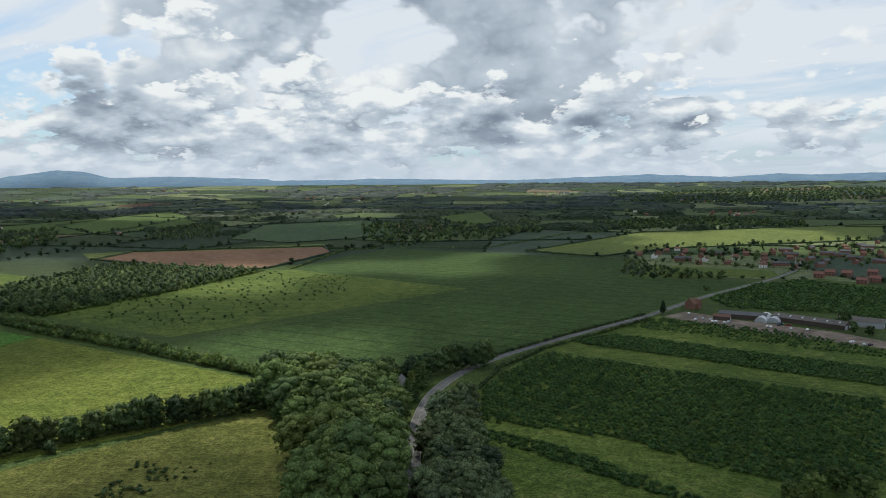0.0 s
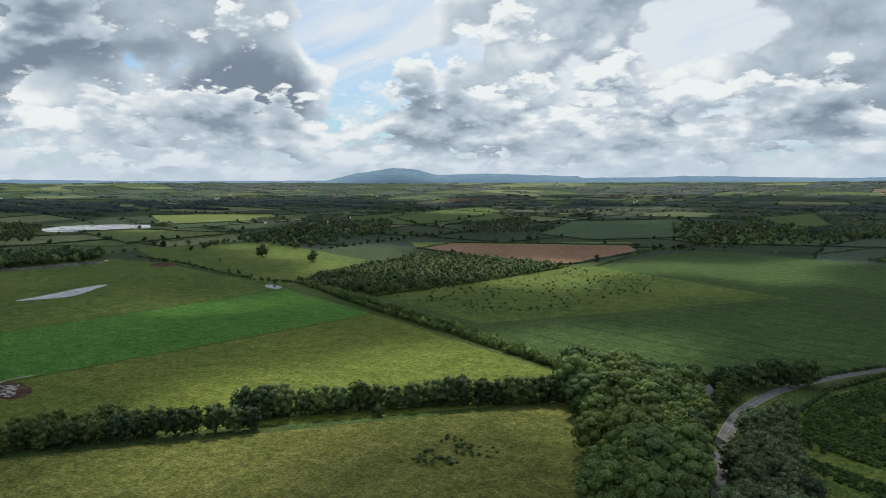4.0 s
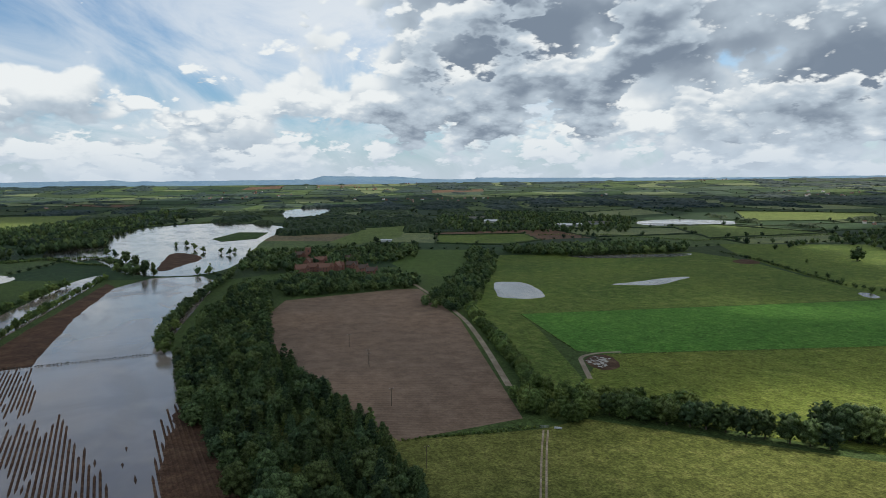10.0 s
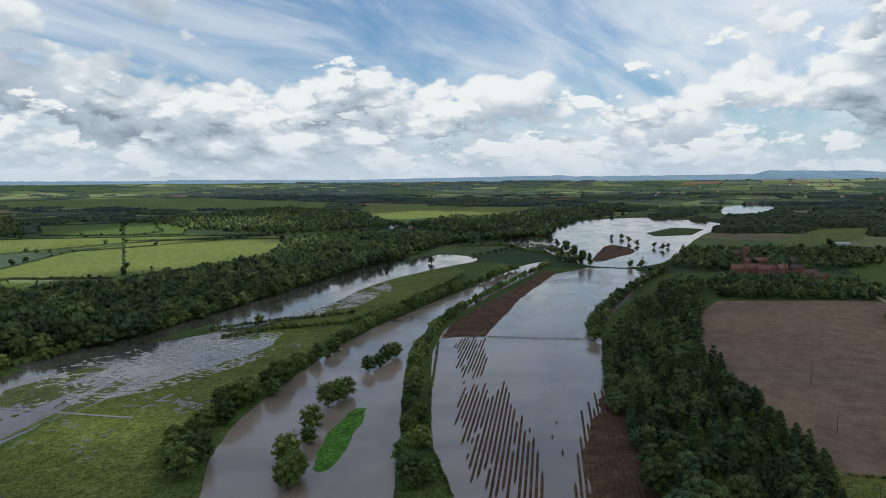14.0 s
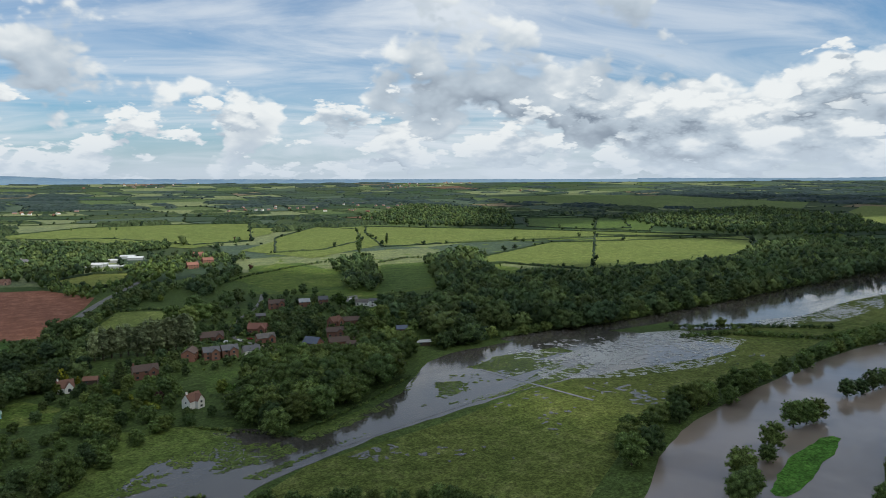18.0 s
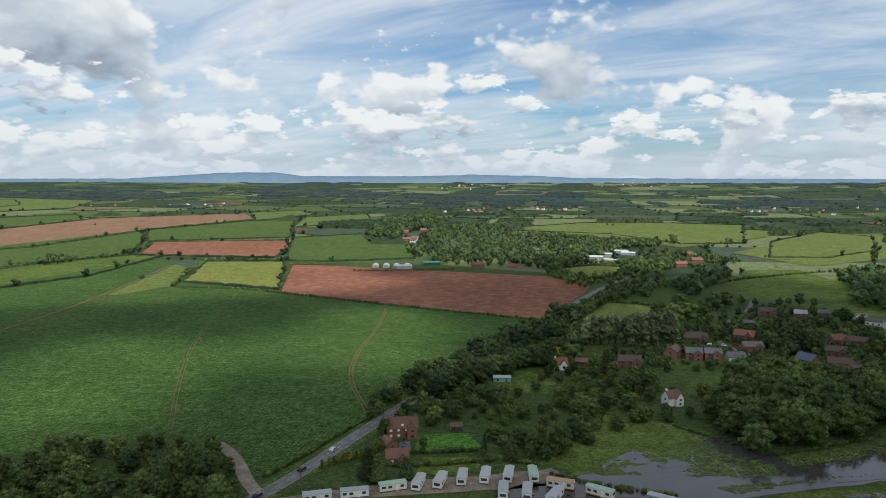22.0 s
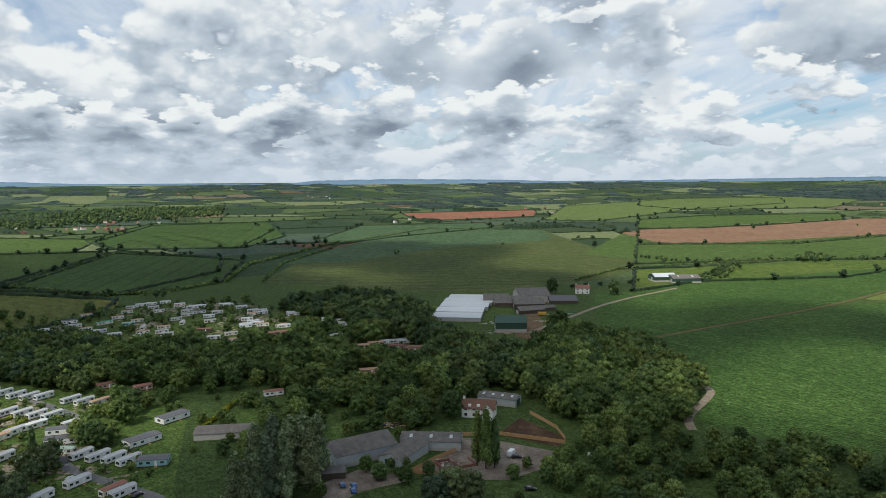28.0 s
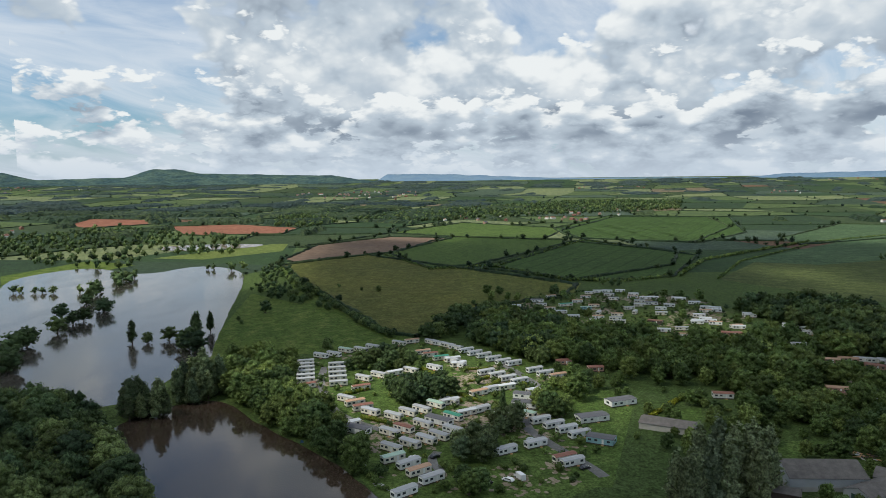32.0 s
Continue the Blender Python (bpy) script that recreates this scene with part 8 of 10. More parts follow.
furrows()
F("mud_core", [(-412, 4.0), (-344.8, 5.0), (-311.1, 7.5), (-227.2, 16.6), (-201.5, 18.0), (-199.8, -5.0), (-270.0, -6.2), (-314.2, -5.6), (-354.2, 0.0)], MUD, "dark brown wet plough land", 0.14, ragged=3.0)
F("mud_bank", [(-223.0, 15.4), (-296.5, 7.2), (-344.7, 2.2), (-411, 1.7), (-364.6, 4.4), (-311.3, 10.0), (-223.4, 19.9)], MUD, "bare brown bank below the belt wood", 0.17)
F("mud_bank", [(-526, -111.1), (-616, -99.3), (-847, -67.4), (-816, -57.0), (-632, -76.0), (-472, -80.4), (-467, -99.0), (-460, -108.2)], MUD, "bare brown bank beside flood water", 0.17, ragged=2.0)
F("mud_bank", [(-946.0, -20.3), (-1082.9, -12.7), (-1195.4, 1.4), (-1171.1, 21.8), (-1128.5, 38.9), (-1065.0, 41.7), (-1005.5, 12.8), (-944.1, -6.8)], MUD, "bare brown spit among drowned trees", 0.18, ragged=3.0, rounds=1)
F("flood_strip", [(-1448, 74.4), (-1607, 138.8), (-1568, 196.1), (-1415, 155.2), (-1377, 86.9)], WHEAT, "dark green crop strip left by the flood", 0.2)

# grass tufts and rafts of foam on the shallow flood
def tufts(name, poly, gap, rmin, rmax, mat, label, lift, thin, seed, stretch=1.0):
    rng = random.Random(seed)
    verts, faces = [], []
    for x, y in scatter(poly, gap, seed):
        if noise.noise((x * 0.035, y * 0.035, seed)) < thin:
            continue
        r, a0, n = rng.uniform(rmin, rmax), rng.uniform(0, 3), len(verts)
        for k in range(8):
            a = a0 + k * 0.785
            q = r * rng.uniform(0.8, 1.15)
            verts.append((x + math.cos(a) * q * stretch, y + math.sin(a) * q, lift))
        faces.append(tuple(range(n, n + 8)))
    tagged(new(name, mesh_of(name, verts, faces, mat)), label, "plants", kind="stuff")


def patches(name, poly, cell, mat, label, lift, thr, seed, fine=0.35, category="plants"):
    """Ragged floating patches: small torn pieces wherever a slow noise runs high."""
    rng = random.Random(seed)
    verts, faces = [], []
    xs, ys = [p[0] for p in poly], [p[1] for p in poly]
    for i in range(int((max(xs) - min(xs)) / cell)):
        for j in range(int((max(ys) - min(ys)) / cell)):
            x, y = min(xs) + (i + rng.uniform(0, 1)) * cell, min(ys) + (j + rng.uniform(0, 1)) * cell
            v = noise.noise((x * 0.022, y * 0.022, seed)) + 0.55 * noise.noise((x * 0.075, y * 0.075, seed + 3)) + fine * noise.noise((x * 0.3, y * 0.3, seed + 7))
            if v < thr or not inside(x, y, poly):
                continue
            n, a0, r = len(verts), rng.uniform(0, 3), cell * rng.uniform(0.45, 0.95)
            for k in range(5):
                a, q = a0 + k * 1.2566, r * rng.uniform(0.6, 1.2)
                verts.append((x + math.cos(a) * q, y + math.sin(a) * q, lifted(x, y, lift) + rng.uniform(0, 0.03)))
            faces.append((n, n + 1, n + 2, n + 3, n + 4))
    tagged(new(name, mesh_of(name, verts, faces, mat)), label, category, kind="stuff")


FLOOD_GRASS = field("flooded_grass", (0.115, 0.138, 0.038), (0.095, 0.120, 0.033), (0.135, 0.140, 0.050), seed=31, patch=0.05)
FOAM = plain("pale_flood_debris", (0.40, 0.41, 0.40), 0.7, 0.3, 2)
patches("flooded_grass", [(-83.2, -292.5), (-105.2, -300.2), (-117.8, -279.0), (-126.4, -260.2), (-139.2, -258.2), (-138.7, -245.0), (-118.7, -240.8), (-98.1, -243.0), (-69.5, -247.8)], 1.0, FLOOD_GRASS, "grass showing through shallow flood", 0.17, 0.0, 3)
patches("flooded_grass", [(-110.2, -228.1), (-135.7, -235.9), (-176.1, -242.5), (-229.4, -243.7), (-286.0, -240.3), (-329.4, -248.0), (-332.0, -271.6), (-256.4, -247.2), (-207.5, -250.7), (-153.2, -240.7), (-105.4, -234.0)], 1.0, FLOOD_GRASS, "grass showing through shallow flood", 0.17, -0.12, 4)
patches("flooded_grass", [(-231.1, -278.9), (-285.8, -303.0), (-306.2, -299.5), (-347.2, -291.6), (-345.4, -268.8), (-292.4, -263.9), (-245.6, -260.7), (-204.2, -254.8)], 1.0, FLOOD_GRASS, "grass showing through shallow flood", 0.17, 0.05, 5)
patches("flooded_grass", [(-140.7, -261.0), (-177.6, -269.1), (-197.8, -276.1), (-223.9, -287.9), (-248.6, -309.3), (-217.7, -280.1), (-191.9, -263.7), (-162.2, -254.5), (-141.8, -250.2)], 0.9, FLOOD_GRASS, "reedy margin below the willows", 0.17, -0.25, 6)
patches("flooded_grass", [(-53.6, -272.1), (-74.1, -288.2), (-97.8, -290.9), (-117.7, -294.7), (-127.1, -285.2), (-102.6, -262.4), (-73.8, -244.9), (-57.4, -248.2)], 1.0, FLOOD_GRASS, "grass showing through shallow flood", 0.17, -0.12, 8)
patches("foam_raft", [(-376.8, -291.5), (-418, -284.5), (-460, -265.0), (-458, -221.9), (-429, -215.6), (-399.1, -236.2), (-367.3, -244.2), (-312.2, -242.8)], 0.62, FOAM, "pale floating debris on flood water", 0.19, 0.22, 9, 0.8)
patches("foam_raft", [(-525, -248.8), (-583, -230.6), (-660, -216.1), (-584, -201.2), (-526, -217.6), (-510, -233.1)], 0.8, FOAM, "pale floating debris on flood water", 0.19, 0.15, 10, 0.8)
patches("foam_raft", [(-276.8, -293.5), (-329.2, -306.7), (-362.6, -304.5), (-395.1, -292.5), (-382.4, -273.7), (-315.8, -265.2), (-273.4, -263.4)], 0.62, FOAM, "pale floating debris on flood water", 0.19, 0.3, 11, 0.8)
patches("foam_raft", [(-298.3, -270.2), (-371.2, -282.1), (-451.4, -269.3), (-452.2, -231.9), (-424.4, -202.8), (-373.0, -204.1), (-317.0, -221.9), (-283.9, -248.9)], 0.55, FOAM, "pale web of flood debris over the meadow", 0.2, 0.12, 33, 1.1)
patches("foam_raft", [(-538.6, -232.4), (-645.0, -236.5), (-741.2, -232.8), (-660.3, -203.9), (-566.3, -207.0)], 0.8, FOAM, "pale web of flood debris beside the backwater", 0.2, 0.05, 34, 1.0)
patches("flood_puddles", [(-267.2, -238.0), (-315.3, -220.7), (-419.8, -200.6), (-493.9, -194.2), (-348.5, -165.9), (-253.9, -171.6), (-150.0, -190.0), (-140.0, -225.0)], 0.7, WATER_CALM, "small puddles shining through meadow grass", 0.15, 0.70, 35, 0.9, "water")
ribbon("flood_ditch", [(-272.3, -285.0), (-272.8, -249.0), (-273.5, -207.4)], 2.0, WATER_CALM, 0.2, "straight flooded ditch across the meadow", "water")
ribbon("flood_ditch", [(-149.1, -238.1), (-194.4, -243.8), (-272.8, -249.0), (-354.6, -265.1)], 5.0, WATER_CALM, 0.19, "flooded ditch along the meadow edge", "water")
patches("shore_litter", [(269.8, 32.6), (261.1, 28.5), (247.9, 23.1), (233.6, 16.1), (234.6, 19.6), (247.0, 26.0), (261.3, 32.3)], 0.8, FOAM, "white litter washed against the bank", 0.17, 0.1, 12, 0.8)
patches("gravel_patches", [(412, 70.2), (461, 19.0), (432, -20.5), (367.2, -68.2), (272.1, -68.6), (245.2, -57.9), (227.7, -35.0), (229.1, 10.1), (253.1, 25.6), (295.4, 39.2), (344.7, 64.9)], 1.5, TRACK, "worn gravel between caravans", 0.10, 0.34, 21, 0.6, "gravel")
patches("gravel_patches", [(556, -65.0), (635, -82.9), (666, -149.8), (630, -218.6), (551, -248.5), (451, -198.6), (462, -151.6), (512, -106.8)], 1.8, TRACK, "worn gravel between upper caravans", 0.11, 0.25, 22, 0.6, "gravel")
patches("shore_litter", [(289.4, 60.8), (285.3, 56.0), (278.9, 53.0), (280.3, 57.8)], 0.7, CAR_PAINT["blue"], "blue plastic boats and drums washed ashore", 0.17, 0.0, 13, 0.8)
pool("backwater", [(-54.7, -239.8), (-74.1, -259.5), (-109.1, -285.7), (-130.6, -285.5), (-136.7, -264.4), (-145.5, -250.7), (-207.0, -278.2), (-254.9, -291.2), (-246.6, -310.4), (-278.3, -313.1), (-285.3, -279.1), (-218.8, -249.7), (-159.9, -234.1), (-102.1, -224.0), (-89.6, -205.8), (-49.3, -217.2)], "shallow flood over grass by willows", WATER_CALM, 0.095)
F("wet_shore", [(-50.1, -262.1), (-87.3, -312.5), (-114.7, -300.0), (-116.1, -277.2), (-83.2, -267.2), (-59.8, -244.7)], FLOOD_GRASS, "wet grass shore with tall herbs", 0.14, ragged=2.0)

# ---- single trees ----
def trees(pts, hs, kind, mat, label, width=1.0, name="tree", group=""):
    for i, (x, y) in enumerate(pts):
        tree(name, x, y, hs[i % len(hs)], kind, mat, label, width, group=group)


trees([(-653, 814), (-551, 792)], [20, 17], "round", LEAF_DARK, "lone spreading tree in a pasture", 1.25)
trees([(-669, 746), (-584, 666), (-556, 651), (-681, 702), (-631, 671), (-521, 630), (-468, 603)], [5, 4, 6], "bush", LEAF_DARK, "low thorn bush along a pasture fence", 0.8, "thorn_bush")
trees([(-893, -222.5), (-1036, -478), (-370.2, -128.9), (-391.9, -124.6), (-379.7, -125.7), (-405, -123.5)], [11, 9, 10, 12, 9, 10], "round", LEAF_DARK, "tree standing in river flood", 1.15, group="trees in the flood")
trees([(-306.8, -127.3), (-315.0, -125.2), (-274.9, -121.7), (-259.9, -116.5), (-238.5, -115.7), (-227.3, -107.4), (-218.6, -106.5), (-323.6, -124.3)], [13, 12, 12, 8, 13, 11, 12, 11], "round", LEAF, "bushy willow on a river island", 1.15, "willow")
trees([(-220.0, -148.9), (-233.8, -149.3), (-242.8, -165.9), (-296.5, -167.7), (-308.4, -167.3), (-334.9, -166.4), (-344.6, -166.6), (-275.5, -162.4), (-317.1, -160.6)], [14, 13, 11, 15, 12, 15, 12, 11, 10], "round", LEAF, "bushy willow on the river bank", 1.2, "willow")
trees([(-230.1, -65.6), (-249.0, -73.9), (-291.1, -78.5), (-277.6, -79.7), (-321.3, -90.4), (-348.7, -94.9), (-380.8, -105.0), (-406, -106.6), (-305.3, -87.4), (-235.0, -60.9), (-265.8, -70.8)], [13, 10, 11, 10, 11, 10, 11, 10, 9, 9, 10], "round", LEAF, "green willow between river and flooded field", 1.1, "willow")
trees([(-1044.0, -76.6), (-967.3, -62.0), (-937.8, -49.8), (-923.2, -39.6), (-934.6, -31.2), (-1150.6, -78.7), (-1192.8, -92.8), (-1074.2, -60.1), (-1007.5, -45.4)], [15, 17, 16, 15, 17, 15, 14, 18, 17], "round", LEAF_DARK, "dark tree on a drowned bank clump", 1.1, group="trees in the flood")
trees([(-894, -31.7), (-894, -21.0)], [20, 18], "tall", LEAF_DARK, "dark tall poplar mirrored in flood water", 1.5, "poplar")
trees([(-926, -52.8), (-907, -44.4), (-960, -64.6), (-946, -41.0), (-1019, -64.5)], [15, 13, 14, 12, 12], "round", LEAF_DARK, "dark tree on a drowned bank", 1.1)
trees([(-1232.1, 35.7), (-1186.5, 46.6), (-1317.7, 24.7), (-1151.1, 70.9), (-1120.1, 82.4), (-887.4, 27.4), (-884.9, 40.8), (-1308.8, 7.9), (-1157.6, 92.7)], [13, 11, 12, 10, 12, 11, 13, 10, 9], "round", LEAF_DARK, "round tree standing in flood water", 1.15, group="trees in the flood")
trees([(-475, -7.5), (-553, 0.1), (-509, -4.0)], [11, 9, 8], "round", LEAF, "bushy tree at the flood's edge", 1.3)
trees([(-479, -251.7), (-476, -230.3), (-453, -261.2), (-449, -269.0), (-479, -241.9)], [9, 7, 5, 5, 5], "round", LEAF, "tree on a drowned hedge line", 1.1)
trees([(-596, -886), (-722, -988)], [30, 20], "tall", LEAF_DARK, "tall dark conifer above the fields", 1.3, "conifer")
trees([(-456, -1218), (-531, -1169), (-925, -878), (-921, -854), (-936, -844), (-467, -1673), (-479, -1666), (-399.3, -1715)], [19, 13, 11, 10, 9, 10, 9, 8], "round", LEAF_DARK, "hedgerow tree beyond the village", 1.0)
trees([(-189.4, -532), (-196.2, -518), (-211.5, -528), (-225.2, -538), (-219.0, -566)], [16, 17, 16, 14, 17], "round", LEAF, "great spreading tree by a paddock", 1.25)
trees([(-250.7, -574), (-266.6, -586), (-288.6, -604), (-99.4, -465), (-107.8, -467), (-114.5, -462), (-91.9, -467)], [16, 15, 9, 14, 13, 12, 13], "round", LEAF_DARK, "dark round tree near the houses", 1.15)
trees([(-297.0, -596), (-316.2, -592), (-327.1, -597), (-335.8, -595), (-344.1, -587), (-242.7, -437)], [7, 8, 7, 11, 8, 10], "round", LEAF_DARK, "dark garden tree behind houses", 1.15)
trees([(-326.3, -515)], [13], "round", LEAF_BRIGHT, "bright round tree beside houses", 1.15)
trees([(-113.9, -452), (-118.6, -451), (-124.0, -453), (-128.8, -452), (-134.2, -455), (-137.1, -447), (-141.5, -446), (-146.5, -447), (-150.3, -445), (-154.8, -444), (-160.4, -446), (-164.8, -445), (-169.8, -448)], [19, 21, 20, 21, 20, 19, 22, 23, 22, 23, 23, 24, 22], "tall", LEAF_POPLAR, "grey-green poplar in a row", 1.7, "poplar", "poplar row by the paddock")
trees([(-108.7, -384.7)], [15], "cone", LEAF_DARK, "dark broad conifer in a garden", 1.3, "conifer")
trees([(-180.2, -625)], [11], "cone", LEAF_GREY, "blue-grey conifer by the road", 1.1, "conifer")
trees([(-88.2, -405), (-93.2, -404), (-103.6, -393.5)], [7, 5, 6], "cone", LEAF_GOLD, "golden conifer in a garden", 1.2, "golden_conifer")
trees([(-116.5, -356.9)], [5], "round", LEAF_GREY, "cream-flowering bush in a garden", 1.1)
trees([(-114.9, -344.3), (-199.2, -376.1)], [6, 6], "round", LEAF_COPPER, "dark copper-leaved garden tree", 1.1)
trees([(17.1, -325.2), (12.2, -330.0), (7.2, -334.1), (14.3, -316.7), (18.1, -309.9)], [9, 10, 9, 7, 6], "round", LEAF, "leafy roadside tree by the crop", 1.1)
trees([(-63.1, -350.3), (-78.4, -366.6), (-69.5, -368.4)], [6, 6, 5], "round", LEAF_DARK, "round tree in an orchard clearing", 1.25)
trees([(-28.6, -269.6)], [9], "cone", LEAF_DARK, "slim dark cypress by the lawn", 0.6, "cypress")
trees([(227.7, -87.1), (228.0, -93.7), (224.1, -97.5), (224.7, -103.2), (225.2, -109.0), (216.9, -87.1), (213.3, -80.5), (215.1, -75.2), (210.3, -76.5), (217.0, -92.3), (216.7, -101.7)], [25, 27, 26, 27, 25, 24, 23, 21, 21, 24, 23], "tall", LEAF_POPLAR, "pale windblown poplar in full leaf", 1.35, "poplar", "pale poplars")
trees([(-87.5, -416)], [8], "round", LEAF_GOLD, "golden-leaved tree in a garden", 0.9)
trees([(-220.2, -645), (-80.7, -392.7), (-102.0, -388.6), (-119.7, -366.7), (-142.6, -334.8), (-142.9, -324.8)], [7, 6, 7, 6, 9, 9], "round", LEAF_BRIGHT, "bright green garden tree", 1.0)
trees([(33.1, -256.7), (30.7, -259.3), (28.1, -260.8), (25.7, -262.4), (23.4, -264.1), (21.1, -265.2), (19.1, -266.5)], [3.6], "cone", LEAF_GOLD, "clipped golden garden conifer", 1.1, "golden_conifer", "golden conifers in a row")
trees([(15.4, -246.5), (11.4, -242.9), (1.9, -245.7)], [12, 11, 9], "cone", LEAF_DARK, "dark conifer in a garden", 1.3, "conifer")
trees([(10.9, -287.9), (-4.6, -275.6), (12.6, -273.0), (-56.8, -265.3), (-48.1, -267.0)], [9, 5, 6, 14, 9], "round", LEAF, "garden tree beside the brick house", 1.0)
trees([(-383.8, -805), (-469, -1247), (-557, -1230), (-103.7, -1619)], [9, 11, 9, 10], "round", LEAF_COPPER, "dark copper-leaved garden tree", 1.0)
trees([(847, -1461), (732, -1685), (411, -1059), (512, -926), (1163, -1807), (-450, -1196), (-551, -1204)], [12, 8, 11, 8, 10, 16, 12], "round", LEAF_DARK, "lone hedgerow tree in green fields", 1.05)
trees([(481, -482), (440, -522)], [17, 15], "round", LEAF_DARK, "dark round farmyard tree", 1.0)
trees([(196.5, -163.1), (200.4, -162.3), (195.4, -166.3)], [24, 22, 20], "tall", LEAF, "tall green poplar by a yard", 0.85, "poplar", "poplars by the yard")
trees([(181.6, -136.2), (176.6, -139.4), (181.6, -129.3)], [13, 13, 12], "round", LEAF_GREY, "pale bushy willow near a yard", 1.2, "willow")
trees([(651, -110.5), (891, -566), (916, -799), (1135, -1760), (865, -1490), (1264, -146.9), (917, -588)], [10, 9, 5, 9, 9, 7, 7], "round", LEAF_DARK, "lone tree in open fields", 1.05)
trees([(767, -101.3), (760, -110.0), (746, -122.3), (731, -134.5), (705, -167.7), (695, -174.0), (690, -180.3)], [8, 9, 7, 8, 10, 9, 9], "round", LEAF_DARK, "hedgerow tree by the rough pasture", 1.0)
trees([(462, 199.1), (468, 158.3), (477, 163.1), (498, 159.1)], [17, 20, 18, 15], "tall", LEAF_DARK, "poplar standing in flood water", 1.5, "poplar", "poplars in the flood")
trees([(464, 189.8), (470, 178.0), (457, 163.7), (441, 154.7), (436, 149.6)], [8, 11, 10, 16, 15], "round", LEAF_DARK, "tree standing in flood water", 1.4, group="trees in the flood")
trees([(500, 267.8), (530, 271.8), (541, 269.3), (576, 269.5), (589, 276.5), (449, 267.0), (457, 264.9), (413, 252.8), (394.2, 239.9)], [13, 11, 12, 13, 12, 13, 14, 15, 14], "round", LEAF_DARK, "round tree standing in flood water", 1.5, group="trees in the flood")
trees([(686, 386.9), (686, 379.5), (685, 368.3), (683, 341.9), (688, 409), (687, 402), (689, 325.1)], [8, 7, 9, 9, 9, 8, 6], "round", LEAF_DARK, "small tree on a drowned hedge line", 1.4, group="trees in the flood")
trees([(848, 243.1), (858, 230.9), (862, 275.6), (861, 268.6)], [13, 12, 8, 8], "round", LEAF_DARK, "round tree at the head of the flood", 1.2, group="trees in the flood")
trees([(568, 136.8), (437, 67.3), (413, 97.7), (674, 54.1), (682, 71.1), (702, 95.5), (523, 143.9), (597, -32.4), (539, 150.6), (637, -107.3)], [12, 9, 8, 7, 4, 5, 4, 5, 4, 11], "round", LEAF_DARK, "lone tree on the river pasture", 1.1)
trees([(253.2, 29.7), (269.6, 29.3), (288.7, 40.7), (306.7, 53.0), (311.1, 68.9), (327.6, 80.4), (332.2, 89.5)], [14, 9, 11, 10, 12, 11, 10], "round", LEAF, "broad green tree on the river bank", 1.15)
trees([(267.9, -20.2), (274.0, -15.1), (268.3, -9.2), (299.8, -34.9), (289.4, -31.3), (293.1, -25.7), (286.2, -27.5)], [10, 11, 10, 11, 12, 10, 9], "round", LEAF_GREY, "bushy willow among caravans", 1.1, "willow")
trees([(342.9, 20.1), (347.4, 14.7), (352.0, 9.1), (352.6, 23.4), (342.2, 3.3), (333.7, 15.5), (351.5, -2.3), (341.8, -7.8)], [10, 11, 10, 9, 11, 9, 11, 10], "round", LEAF_DARK, "dark tree among caravans", 1.2)
trees([(397.3, 39.0), (403, 33.1), (410, 26.9), (409, 18.7), (396.6, 22.9), (402, 13.5), (391.7, 48.6)], [9, 9, 10, 9, 9, 9, 7], "round", LEAF_DARK, "dark tree among caravans", 1.2)
trees([(318.5, -47.5), (310.4, -50.1), (306.5, -53.2), (326.7, -51.4), (310.1, -57.7), (229.3, -10.6), (232.6, -14.6), (237.3, -9.1)], [11, 12, 10, 10, 10, 9, 9, 8], "round", LEAF, "leafy tree among caravans", 1.2)
trees([(307.4, -29.5)], [14], "tall", LEAF_DARK, "slim dark cypress among caravans", 1.0, "cypress")
trees([(174.8, 562)], [12], "tall", LEAF_DARK, "dark cypress beside the road", 1.7, "cypress")
trees([(288.4, 506), (283.4, 486), (289.5, 477), (251.0, 675)], [14, 9, 8, 8], "round", LEAF_DARK, "dark tree by the farm shop", 1.0)
trees([(-14.2, 358.2), (-10.9, 363.2), (-16.6, 346.5), (-17.7, 334.6), (-12.9, 372.9), (-14.3, 337.2)], [15, 13, 14, 13, 12, 11], "cone", LEAF, "dark conifer beside the road", 1.2, "conifer")
trees([(132.8, 233.6), (122.9, 229.4), (138.5, 227.0), (113.4, 225.3)], [10, 9, 9, 8], "round", LEAF, "bushy tree at the orchard edge", 1.2)
trees([(-156.8, 274.4)], [6], "bush", LEAF_DARK, "dark hawthorn in the tree row", 1.0, "hawthorn")

